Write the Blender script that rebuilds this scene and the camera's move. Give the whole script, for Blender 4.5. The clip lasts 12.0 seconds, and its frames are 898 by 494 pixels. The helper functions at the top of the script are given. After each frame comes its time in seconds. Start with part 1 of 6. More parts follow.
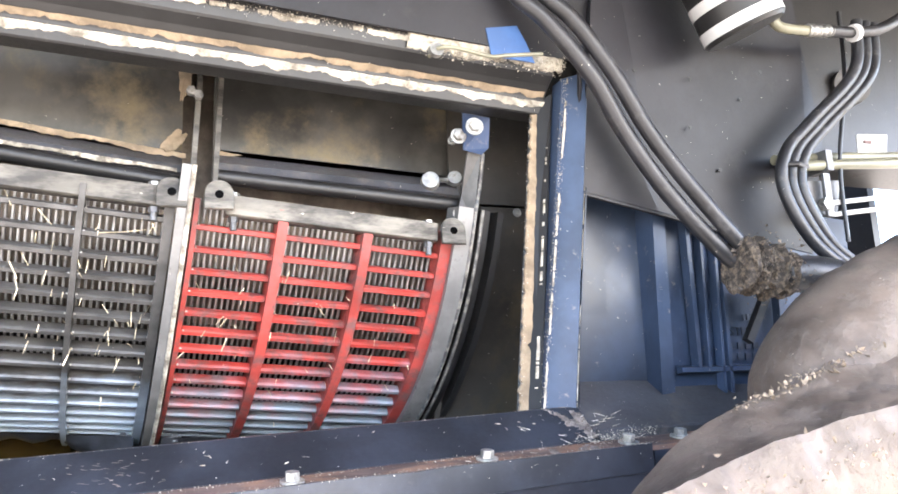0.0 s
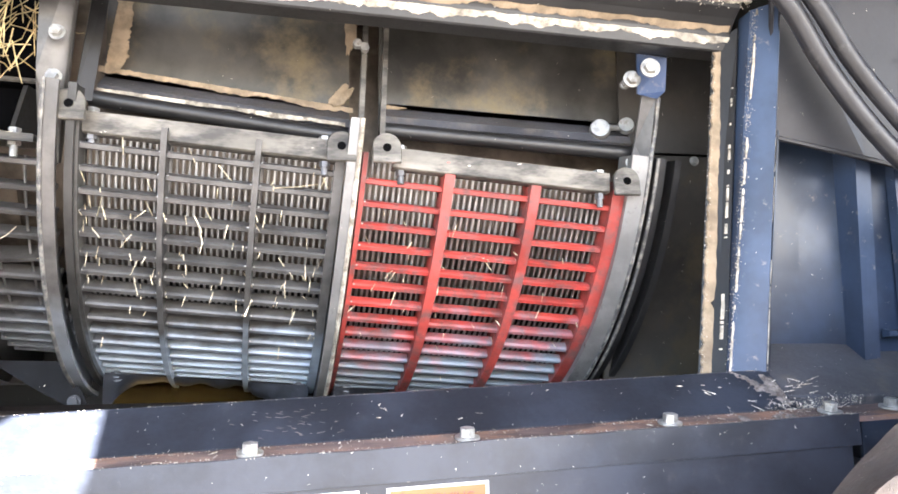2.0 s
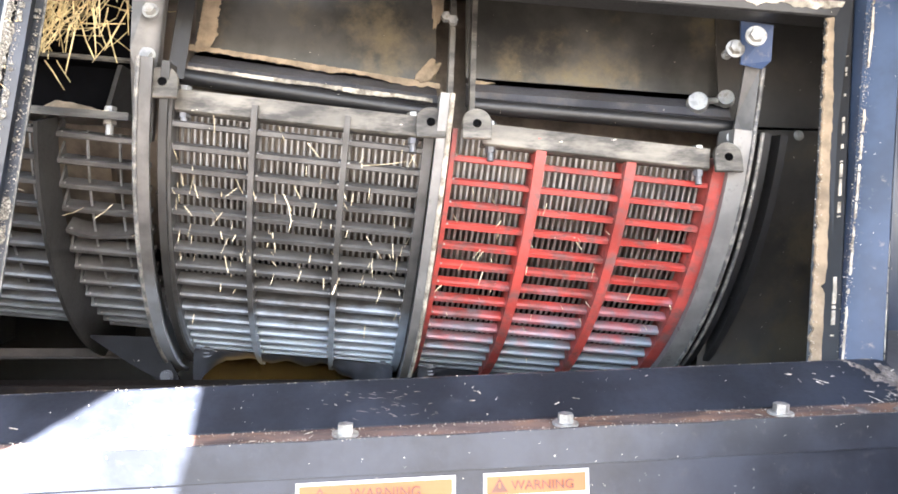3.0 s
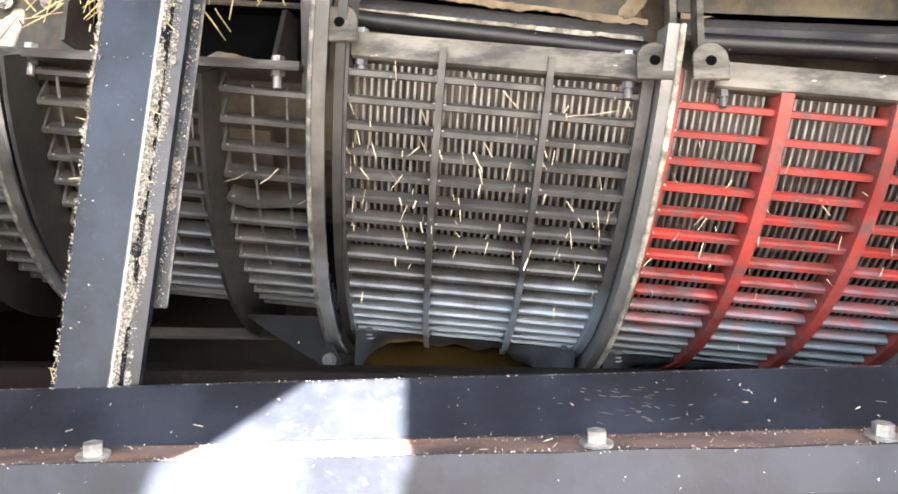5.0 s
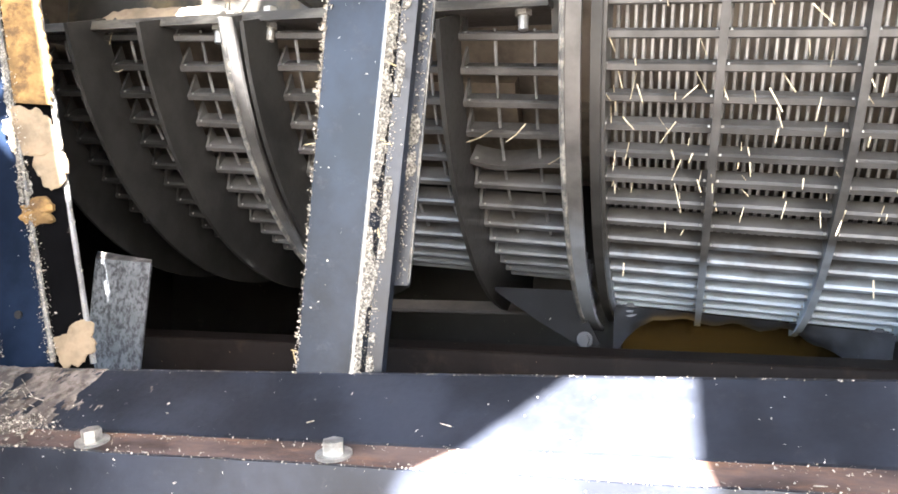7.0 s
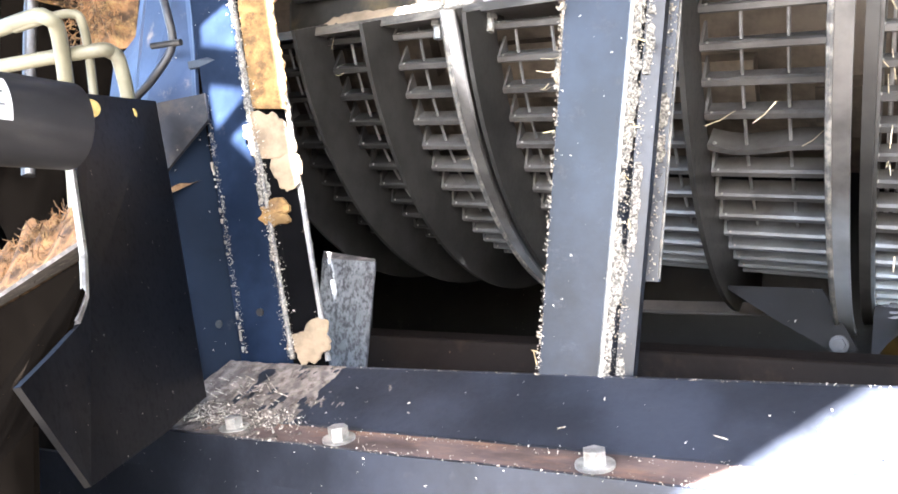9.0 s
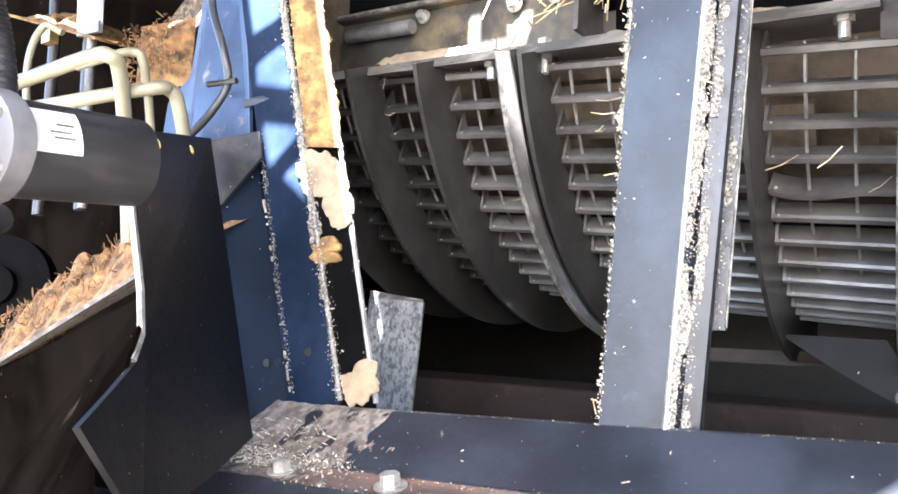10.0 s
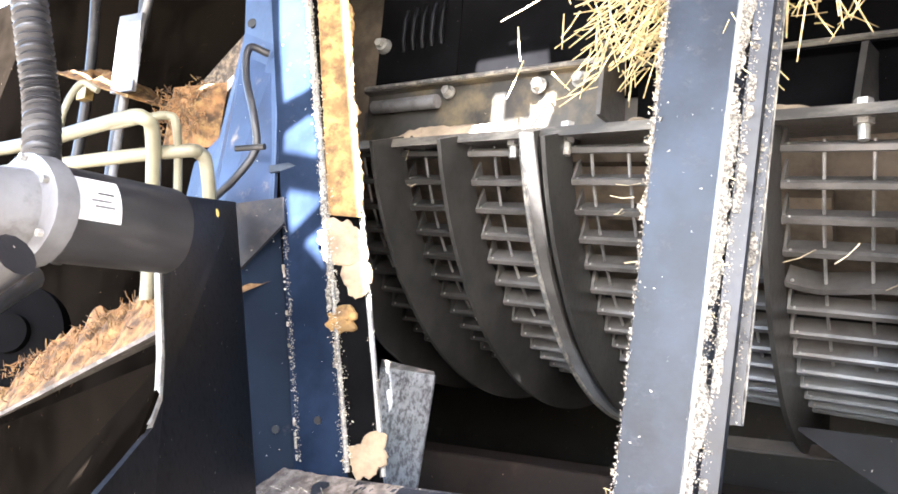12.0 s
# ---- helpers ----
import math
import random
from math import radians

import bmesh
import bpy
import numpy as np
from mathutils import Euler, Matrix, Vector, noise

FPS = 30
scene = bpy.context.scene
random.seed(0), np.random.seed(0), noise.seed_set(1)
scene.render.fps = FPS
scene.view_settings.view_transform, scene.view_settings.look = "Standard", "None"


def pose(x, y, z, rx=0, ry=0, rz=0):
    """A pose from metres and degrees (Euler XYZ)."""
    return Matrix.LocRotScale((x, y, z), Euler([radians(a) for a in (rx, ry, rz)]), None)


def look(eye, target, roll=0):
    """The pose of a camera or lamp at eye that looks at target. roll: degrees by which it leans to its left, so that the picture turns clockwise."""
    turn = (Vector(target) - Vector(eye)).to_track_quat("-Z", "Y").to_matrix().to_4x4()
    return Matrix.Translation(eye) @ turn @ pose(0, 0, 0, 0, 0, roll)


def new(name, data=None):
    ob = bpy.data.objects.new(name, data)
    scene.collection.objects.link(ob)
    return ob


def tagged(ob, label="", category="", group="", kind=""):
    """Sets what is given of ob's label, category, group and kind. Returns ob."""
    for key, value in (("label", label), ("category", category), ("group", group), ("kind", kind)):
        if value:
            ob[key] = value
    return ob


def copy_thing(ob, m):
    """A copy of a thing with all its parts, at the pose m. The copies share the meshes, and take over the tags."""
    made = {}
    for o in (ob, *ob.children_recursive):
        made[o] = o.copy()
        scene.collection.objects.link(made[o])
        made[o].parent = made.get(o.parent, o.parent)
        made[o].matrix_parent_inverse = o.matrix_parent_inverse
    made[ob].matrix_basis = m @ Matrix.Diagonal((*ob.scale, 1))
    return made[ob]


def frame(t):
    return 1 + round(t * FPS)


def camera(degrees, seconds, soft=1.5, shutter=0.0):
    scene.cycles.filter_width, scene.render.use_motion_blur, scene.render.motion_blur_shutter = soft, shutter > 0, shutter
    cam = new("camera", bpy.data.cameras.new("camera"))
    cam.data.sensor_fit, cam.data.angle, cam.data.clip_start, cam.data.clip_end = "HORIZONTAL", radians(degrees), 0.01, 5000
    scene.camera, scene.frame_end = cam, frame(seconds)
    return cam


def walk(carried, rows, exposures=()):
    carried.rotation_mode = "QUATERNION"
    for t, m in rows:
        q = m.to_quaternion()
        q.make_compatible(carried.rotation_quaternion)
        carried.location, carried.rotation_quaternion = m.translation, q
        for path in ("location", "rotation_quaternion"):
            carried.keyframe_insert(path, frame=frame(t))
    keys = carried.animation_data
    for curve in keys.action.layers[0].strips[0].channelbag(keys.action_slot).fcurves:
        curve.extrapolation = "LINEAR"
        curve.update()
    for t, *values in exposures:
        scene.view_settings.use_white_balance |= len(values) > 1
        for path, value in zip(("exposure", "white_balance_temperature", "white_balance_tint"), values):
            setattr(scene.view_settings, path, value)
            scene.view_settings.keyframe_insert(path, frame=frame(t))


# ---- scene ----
cam = camera(60.4, 12.0, soft=1.7)
PATH = [
    (0, (0.069, -0.831, 1.286), (0.79, 0.994, 1.673), -2.3),
    (0.5, (0.064, -0.821, 1.285), (0.695, 1.038, 1.666), -2.4),
    (1, (0.066, -0.81, 1.29), (0.566, 1.092, 1.654), -1.1),
    (1.5, (0.066, -0.798, 1.291), (0.487, 1.129, 1.624), -0.9),
    (2, (0.055, -0.785, 1.288), (0.407, 1.163, 1.576), -0.7),
    (2.5, (0.043, -0.769, 1.292), (0.295, 1.198, 1.549), -0.3),
    (3, (0.03, -0.756, 1.292), (0.209, 1.223, 1.526), 0.2),
    (3.2, (0.014, -0.751, 1.296), (0.177, 1.23, 1.517), 0.7),
    (4.8, (-0.095, -0.62, 1.295), (-0.12, 1.371, 1.474), 0.6),
    (5, (-0.093, -0.599, 1.296), (-0.16, 1.392, 1.472), 0.6),
    (5.5, (-0.094, -0.549, 1.301), (-0.355, 1.428, 1.452), 0.6),
    (6, (-0.098, -0.512, 1.306), (-0.518, 1.44, 1.432), 0.3),
    (6.5, (-0.116, -0.489, 1.309), (-0.677, 1.428, 1.412), 0.7),
    (7, (-0.136, -0.478, 1.308), (-0.801, 1.406, 1.384), 0.7),
    (7.2, (-0.14, -0.476, 1.309), (-0.85, 1.393, 1.369), 0.5),
    (8.8, (-0.195, -0.461, 1.301), (-1.229, 1.249, 1.378), -0.0),
    (9, (-0.202, -0.463, 1.302), (-1.274, 1.223, 1.381), 0.4),
    (9.5, (-0.218, -0.467, 1.301), (-1.365, 1.167, 1.423), 1.1),
    (10, (-0.226, -0.464, 1.305), (-1.363, 1.171, 1.483), 1.6),
    (10.5, (-0.232, -0.466, 1.311), (-1.365, 1.165, 1.547), 3.1),
    (11, (-0.235, -0.471, 1.316), (-1.345, 1.169, 1.593), 4.1),
    (11.5, (-0.232, -0.476, 1.318), (-1.351, 1.153, 1.627), 4.1),
    (12, (-0.232, -0.477, 1.317), (-1.377, 1.128, 1.651), 4.7),
]
walk(cam, [(t, look(eye, target, roll)) for t, eye, target, roll in PATH], exposures=[(0.0, 5.32, 6000.0, 14.0), (3.0, 5.19, 6100.0, 14.0), (5.6, 4.88, 6500.0, 13.0), (7.0, 5.13, 6250.0, 13.0), (9.0, 5.42, 6000.0, 14.0), (10.5, 5.56, 6000.0, 14.0), (12.0, 5.66, 6200.0, 14.0)])

# ---- world, sun, exposure ----
SUN_DIR = Vector((0.42, -0.85, 0.83)).normalized()
world = bpy.data.worlds.new("sky")
scene.world = world
world.use_nodes = True
sky = world.node_tree.nodes.new("ShaderNodeTexSky")
sky.sky_type, sky.sun_disc = "NISHITA", False
sky.sun_elevation = math.asin(SUN_DIR.z)
sky.sun_rotation = math.atan2(SUN_DIR.x, SUN_DIR.y)
sky.dust_density = 2.0
bg = world.node_tree.nodes["Background"]
world.node_tree.links.new(sky.outputs[0], bg.inputs[0])
bg.inputs[1].default_value = 0.05
sun = new("sun", bpy.data.lights.new("sun", "SUN"))
sun.data.energy, sun.data.angle, sun.data.color = 5.0, radians(0.55), (1.0, 0.965, 0.91)
sun.matrix_world = look(SUN_DIR * 6, (0, 0, 0))

# ---- materials ----
def grime(name, col, rough=0.5, metal=0.0, var=0.3, scale=9.0, dust=(0.40, 0.33, 0.25), amount=0.25, dscale=22.0,
          specks=0.0, speck=(0.65, 0.60, 0.50), up=0.0, bump=0.15, grain=180.0, stretch=(1, 1, 1), drough=0.9, coat=0.0, spec=0.5):
    """Painted or bare metal with broad colour drift, dust in patches and on upward faces, small pale specks and fine relief."""
    m = bpy.data.materials.new(name)
    m.use_nodes = True
    nt = m.node_tree
    N, L = nt.nodes, nt.links
    b = N["Principled BSDF"]

    def node(kind, **kw):
        n = N.new(kind)
        for k, v in kw.items():
            n.inputs[k].default_value = v
        return n

    def ramp(src, a, z, lo=0.0, hi=1.0):
        r = N.new("ShaderNodeMapRange")
        r.inputs["From Min"].default_value, r.inputs["From Max"].default_value = a, z
        r.inputs["To Min"].default_value, r.inputs["To Max"].default_value = lo, hi
        r.interpolation_type = "SMOOTHSTEP"
        L.new(src, r.inputs["Value"])
        return r.outputs["Result"]

    def mix(fac, a, z):
        x = N.new("ShaderNodeMix")
        x.data_type = "RGBA"
        if hasattr(fac, "is_linked"):
            L.new(fac, x.inputs[0])
        else:
            x.inputs[0].default_value = fac
        for s, v in ((x.inputs[6], a), (x.inputs[7], z)):
            if hasattr(v, "is_linked"):
                L.new(v, s)
            else:
                s.default_value = (*v, 1)
        return x.outputs[2]

    def maths(op, a, z):
        x = N.new("ShaderNodeMath")
        x.operation, x.use_clamp = op, True
        for s, v in ((x.inputs[0], a), (x.inputs[1], z)):
            if hasattr(v, "is_linked"):
                L.new(v, s)
            else:
                s.default_value = v
        return x.outputs[0]

    tc = N.new("ShaderNodeTexCoord")
    oi = N.new("ShaderNodeObjectInfo")
    mp = N.new("ShaderNodeMapping")
    mp.inputs["Scale"].default_value = stretch
    shift = N.new("ShaderNodeVectorMath")
    shift.operation = "MULTIPLY_ADD"
    L.new(oi.outputs["Random"], shift.inputs[0])
    shift.inputs[1].default_value = (3.1, 7.3, 5.7)
    L.new(tc.outputs["Object"], shift.inputs[2])
    L.new(shift.outputs[0], mp.inputs[0])
    co = mp.outputs[0]
    big = node("ShaderNodeTexNoise", Scale=scale, Detail=6.0, Roughness=0.6)
    L.new(co, big.inputs["Vector"])
    dn = node("ShaderNodeTexNoise", Scale=dscale, Detail=9.0, Roughness=0.68)
    L.new(co, dn.inputs["Vector"])
    fine = node("ShaderNodeTexNoise", Scale=grain, Detail=4.0, Roughness=0.6)
    L.new(co, fine.inputs["Vector"])
    dark = tuple(c * (1 - var) for c in col)
    light = tuple(min(1.0, c * (1 + var)) for c in col)
    c = mix(ramp(big.outputs["Fac"], 0.35, 0.65), dark, light)
    mask = ramp(dn.outputs["Fac"], 0.66 - amount * 0.45, 0.80 - amount * 0.30, 0.0, min(1.0, 0.35 + amount))
    if up > 0:
        geo = N.new("ShaderNodeNewGeometry")
        sep = N.new("ShaderNodeSeparateXYZ")
        L.new(geo.outputs["Normal"], sep.inputs[0])
        lying = ramp(sep.outputs["Z"], 0.35, 0.95, 0.0, up)
        mask = maths("MAXIMUM", mask, maths("MULTIPLY", lying, ramp(dn.outputs["Fac"], 0.30, 0.62, 0.45, 1.0)))
    c = mix(mask, c, dust)
    if specks > 0:
        vo = node("ShaderNodeTexVoronoi", Scale=150.0)
        wob = N.new("ShaderNodeVectorMath")
        wob.operation = "MULTIPLY_ADD"
        L.new(fine.outputs["Color"], wob.inputs[0])
        wob.inputs[1].default_value = (0.010, 0.010, 0.010)
        L.new(co, wob.inputs[2])
        L.new(wob.outputs[0], vo.inputs["Vector"])
        pick = N.new("ShaderNodeSeparateColor")
        L.new(vo.outputs["Color"], pick.inputs[0])
        dot = maths("MULTIPLY", maths("LESS_THAN", vo.outputs["Distance"], 0.085), maths("LESS_THAN", pick.outputs[0], specks))
        c = mix(dot, c, speck)
    L.new(c, b.inputs["Base Color"])
    rg = N.new("ShaderNodeMapRange")
    rg.inputs["To Min"].default_value, rg.inputs["To Max"].default_value = rough, drough
    rr = maths("ADD", mask, ramp(fine.outputs["Fac"], 0.3, 0.8, -0.1, 0.18))
    L.new(rr, rg.inputs["Value"])
    L.new(rg.outputs["Result"], b.inputs["Roughness"])
    b.inputs["Metallic"].default_value = metal
    b.inputs["Specular IOR Level"].default_value = spec
    b.inputs["Coat Weight"].default_value = coat
    b.inputs["Coat Roughness"].default_value = 0.12
    bp = node("ShaderNodeBump", Strength=bump, Distance=0.002)
    hsum = maths("ADD", maths("MULTIPLY", mask, 0.6), maths("MULTIPLY", fine.outputs["Fac"], 0.35))
    L.new(hsum, bp.inputs["Height"])
    L.new(bp.outputs[0], b.inputs["Normal"])
    return m


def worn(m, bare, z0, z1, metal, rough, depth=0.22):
    """Towards the cage's foot, torn border: red paint rubbed to bare steel, sky sheen painted onto iron."""
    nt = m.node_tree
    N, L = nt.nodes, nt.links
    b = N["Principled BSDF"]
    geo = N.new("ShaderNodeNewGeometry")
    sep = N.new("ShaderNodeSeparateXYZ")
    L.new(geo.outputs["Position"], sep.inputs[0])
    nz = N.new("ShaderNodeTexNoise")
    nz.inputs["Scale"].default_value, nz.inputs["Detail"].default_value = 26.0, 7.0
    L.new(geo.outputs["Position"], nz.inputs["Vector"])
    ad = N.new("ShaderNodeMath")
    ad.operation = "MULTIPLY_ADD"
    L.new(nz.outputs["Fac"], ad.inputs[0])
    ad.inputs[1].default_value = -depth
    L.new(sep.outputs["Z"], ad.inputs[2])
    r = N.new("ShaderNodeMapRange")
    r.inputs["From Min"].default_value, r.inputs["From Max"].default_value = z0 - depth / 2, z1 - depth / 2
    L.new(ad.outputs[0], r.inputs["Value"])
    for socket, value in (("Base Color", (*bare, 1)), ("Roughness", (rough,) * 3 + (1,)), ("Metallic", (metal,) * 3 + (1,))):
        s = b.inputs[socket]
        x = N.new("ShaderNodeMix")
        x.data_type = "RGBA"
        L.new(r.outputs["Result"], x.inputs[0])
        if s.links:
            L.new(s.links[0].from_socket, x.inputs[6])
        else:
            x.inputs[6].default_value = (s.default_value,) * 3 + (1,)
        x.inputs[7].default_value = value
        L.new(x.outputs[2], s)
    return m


NAVY = grime("navy_paint", (0.0105, 0.0142, 0.0222), 0.36, var=0.5, scale=14, amount=0.22, dscale=60, specks=0.22, up=0.06, bump=0.22, dust=(0.050, 0.050, 0.056), spec=0.45)
NAVY_GLOSS = grime("navy_gloss", (0.019, 0.029, 0.050), 0.38, var=0.35, amount=0.10, dscale=40, specks=0.06, bump=0.08, coat=0.08)
BLUE = grime("blue_paint", (0.028, 0.047, 0.098), 0.36, var=0.25, amount=0.16, specks=0.12, bump=0.12, spec=0.3)
BLACK = grime("black_paint", (0.015, 0.0145, 0.0145), 0.42, var=0.3, amount=0.14, specks=0.07, bump=0.15, dust=(0.13, 0.115, 0.10))
CHARCOAL = grime("charcoal_paint", (0.0155, 0.0150, 0.0175), 0.46, var=0.5, scale=4, amount=0.18, dscale=9, specks=0.07, bump=0.10, dust=(0.055, 0.052, 0.050), spec=0.35)
COVER = grime("sooty_cover", (0.050, 0.047, 0.041), 0.40, var=0.55, scale=6, amount=0.42, dscale=7, dust=(0.17, 0.135, 0.075), bump=0.08, specks=0.04)
# The pale blue foot of both irons is sky sheen put into the colour.
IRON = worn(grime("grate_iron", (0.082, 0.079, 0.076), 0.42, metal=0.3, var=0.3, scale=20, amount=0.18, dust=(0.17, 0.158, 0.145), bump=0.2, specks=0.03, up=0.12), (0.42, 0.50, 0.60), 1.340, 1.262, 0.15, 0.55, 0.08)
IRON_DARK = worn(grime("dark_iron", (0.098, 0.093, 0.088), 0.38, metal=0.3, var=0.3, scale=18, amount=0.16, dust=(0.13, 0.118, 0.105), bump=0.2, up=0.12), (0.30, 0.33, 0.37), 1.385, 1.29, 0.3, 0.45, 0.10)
WIRE = grime("wire_steel", (0.27, 0.265, 0.26), 0.34, metal=0.55, var=0.35, scale=30, amount=0.2, dust=(0.30, 0.27, 0.23), bump=0.1)
RAIL = grime("worn_rail", (0.150, 0.138, 0.117), 0.5, metal=0.15, var=0.35, scale=26, amount=0.56, dscale=40, dust=(0.026, 0.024, 0.022), bump=0.25, drough=0.55, specks=0.12, stretch=(0.28, 1, 1))
RING = grime("worn_ring", (0.095, 0.094, 0.092), 0.40, metal=0.3, var=0.25, scale=40, amount=0.52, dscale=70, dust=(0.34, 0.32, 0.285), bump=0.25, specks=0.15)
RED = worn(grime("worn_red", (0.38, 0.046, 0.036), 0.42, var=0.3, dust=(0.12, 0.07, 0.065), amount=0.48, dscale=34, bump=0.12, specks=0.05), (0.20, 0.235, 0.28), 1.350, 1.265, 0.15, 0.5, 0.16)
SAND = grime("caked_dust", (0.26, 0.205, 0.145), 0.92, var=0.25, scale=30, amount=0.25, dust=(0.36, 0.30, 0.22), bump=0.5, grain=260)
PALE = grime("pale_residue", (0.42, 0.38, 0.31), 0.85, var=0.35, scale=40, amount=0.50, dscale=46, dust=(0.10, 0.085, 0.065), bump=0.6, grain=260)
TAN = grime("orange_dust", (0.25, 0.15, 0.055), 0.9, var=0.45, scale=40, amount=0.46, dscale=60, dust=(0.075, 0.042, 0.02), bump=0.7)
RUST = grime("rusty_ledge", (0.105, 0.072, 0.062), 0.75, var=0.5, scale=22, amount=0.50, dscale=15, dust=(0.27, 0.145, 0.085), bump=0.5, specks=0.35, stretch=(0.5, 1, 1), speck=(0.40, 0.34, 0.29))
ZINC = grime("zinc", (0.36, 0.355, 0.335), 0.38, metal=0.65, var=0.35, scale=60, amount=0.40, dscale=60, dust=(0.20, 0.175, 0.145), bump=0.2)
GALV = grime("galvanised", (0.20, 0.21, 0.222), 0.42, metal=0.35, var=0.25, scale=24, amount=0.56, dscale=210, dust=(0.045, 0.045, 0.048), bump=0.15, drough=0.6, stretch=(1, 1, 0.7))
BRASS = grime("oily_pan", (0.062, 0.038, 0.010), 0.22, metal=0.8, var=0.6, scale=8, amount=0.15, dscale=12, dust=(0.016, 0.010, 0.005), bump=0.05, grain=60, drough=0.35, stretch=(0.3, 1, 1))
RUBBER = grime("hose_rubber", (0.020, 0.020, 0.0225), 0.36, var=0.3, scale=20, amount=0.28, dscale=30, dust=(0.10, 0.095, 0.09), bump=0.25, specks=0.12)
MUD = grime("muddy_rubber", (0.116, 0.091, 0.072), 0.46, var=0.35, scale=10, amount=0.44, dscale=34, dust=(0.148, 0.124, 0.101), bump=1.0, specks=0.3, spec=0.3, drough=0.75, speck=(0.40, 0.35, 0.30), grain=120)
CREAM = grime("cream_pipe", (0.185, 0.176, 0.122), 0.34, var=0.25, amount=0.25, dust=(0.11, 0.095, 0.065), bump=0.08)
CAST = grime("cast_alloy", (0.15, 0.15, 0.155), 0.45, metal=0.4, var=0.35, amount=0.35, dust=(0.07, 0.065, 0.06), bump=0.3)
WHITE = grime("white_label", (0.55, 0.55, 0.54), 0.5, var=0.08, amount=0.12, bump=0.03)
ORANGE = grime("orange_label", (0.30, 0.082, 0.022), 0.5, var=0.12, amount=0.05, bump=0.03)
INK = grime("label_ink", (0.10, 0.045, 0.03), 0.55, var=0.1, amount=0.05, bump=0.0)
DRUM = grime("rotor_steel", (0.125, 0.100, 0.075), 0.6, metal=0.1, var=0.5, scale=14, amount=0.3, dust=(0.17, 0.135, 0.10), bump=0.3)
STRAW = grime("straw", (0.62, 0.49, 0.25), 0.6, var=0.4, scale=60, amount=0.2, dust=(0.75, 0.66, 0.42), bump=0.2)
CHAFF = grime("chaff", (0.125, 0.064, 0.025), 0.9, var=0.75, scale=45, amount=0.40, dscale=70, dust=(0.30, 0.195, 0.078), bump=0.9)
DUSTY = grime("dust_coated_sheet", (0.11, 0.10, 0.092), 0.7, var=0.4, scale=26, amount=0.4, dscale=60, dust=(0.36, 0.32, 0.28), bump=0.4, specks=0.2)
SOIL = grime("stubble_soil", (0.075, 0.063, 0.050), 0.95, var=0.35, scale=3, amount=0.4, dscale=6, dust=(0.13, 0.115, 0.085), bump=0.6, grain=40)
LIGHT_PATCH = grime("lit_blue", (0.055, 0.115, 0.27), 0.4, var=0.2, amount=0.12, specks=0.1, bump=0.05)
FOOT = grime("foot_steel", (0.045, 0.049, 0.058), 0.40, metal=0.2, var=0.3, scale=20, amount=0.15, dust=(0.2, 0.19, 0.18), bump=0.12, specks=0.04)
FLAKE = grime("flakes", (0.40, 0.365, 0.305), 0.8, var=0.6, scale=300, amount=0.4, dscale=240, dust=(0.17, 0.13, 0.08), bump=0.2)
# Much darker than black_paint; for the inner post edge, holes, louvre, cover and channel.
DEEP_BLACK = grime("deep_black", (0.0028, 0.0028, 0.0032), 0.85, var=0.3, amount=0.06, dscale=30, specks=0.10, bump=0.2, dust=(0.012, 0.011, 0.010), spec=0.02, speck=(0.15, 0.13, 0.11))
GREYDUST = grime("grey_dust", (0.185, 0.158, 0.138), 0.92, var=0.4, scale=60, amount=0.46, dscale=110, dust=(0.075, 0.055, 0.043), bump=0.9, grain=260, specks=0.35)
FUZZ = grime("dust_fuzz", (0.42, 0.40, 0.35), 0.95, var=0.4, scale=300, amount=0.60, dscale=480, dust=(0.05, 0.045, 0.04), bump=0.9, grain=520)
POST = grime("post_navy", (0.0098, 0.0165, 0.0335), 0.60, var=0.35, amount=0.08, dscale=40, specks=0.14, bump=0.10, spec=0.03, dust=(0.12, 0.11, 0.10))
GUSSET = grime("dusty_gusset", (0.016, 0.0165, 0.020), 0.5, var=0.4, scale=12, amount=0.40, dscale=30, specks=0.35, bump=0.3, spec=0.2, dust=(0.055, 0.048, 0.042), speck=(0.35, 0.31, 0.26))
MOTOR = grime("dusty_motor_black", (0.0095, 0.0092, 0.0100), 0.44, var=0.4, scale=18, amount=0.40, dscale=26, specks=0.14, bump=0.15, dust=(0.026, 0.024, 0.023), stretch=(1, 0.3, 1))
FOLD_SHADED = grime("shaded_fold_navy", (0.0048, 0.0080, 0.0150), 0.45, var=0.4, scale=5, amount=0.08, dscale=40, specks=0.14, bump=0.10, spec=0.04, dust=(0.08, 0.075, 0.07))
JAMB = grime("jamb_blue", (0.034, 0.050, 0.086), 0.42, var=0.35, scale=5, amount=0.14, dscale=50, specks=0.16, bump=0.08, spec=0.30)
IRON_BLACK = grime("sooty_iron", (0.033, 0.032, 0.030), 0.42, metal=0.2, var=0.3, scale=18, amount=0.14, dust=(0.09, 0.08, 0.07), bump=0.2)
RED_RIB = grime("red_enamel", (0.36, 0.055, 0.044), 0.42, var=0.35, dust=(0.13, 0.085, 0.080), amount=0.48, dscale=34, bump=0.12, specks=0.05)
SHELF = grime("dusty_navy", (0.046, 0.047, 0.055), 0.45, var=0.3, amount=0.36, dscale=16, dust=(0.14, 0.122, 0.105), bump=0.18, specks=0.16, up=0.25)
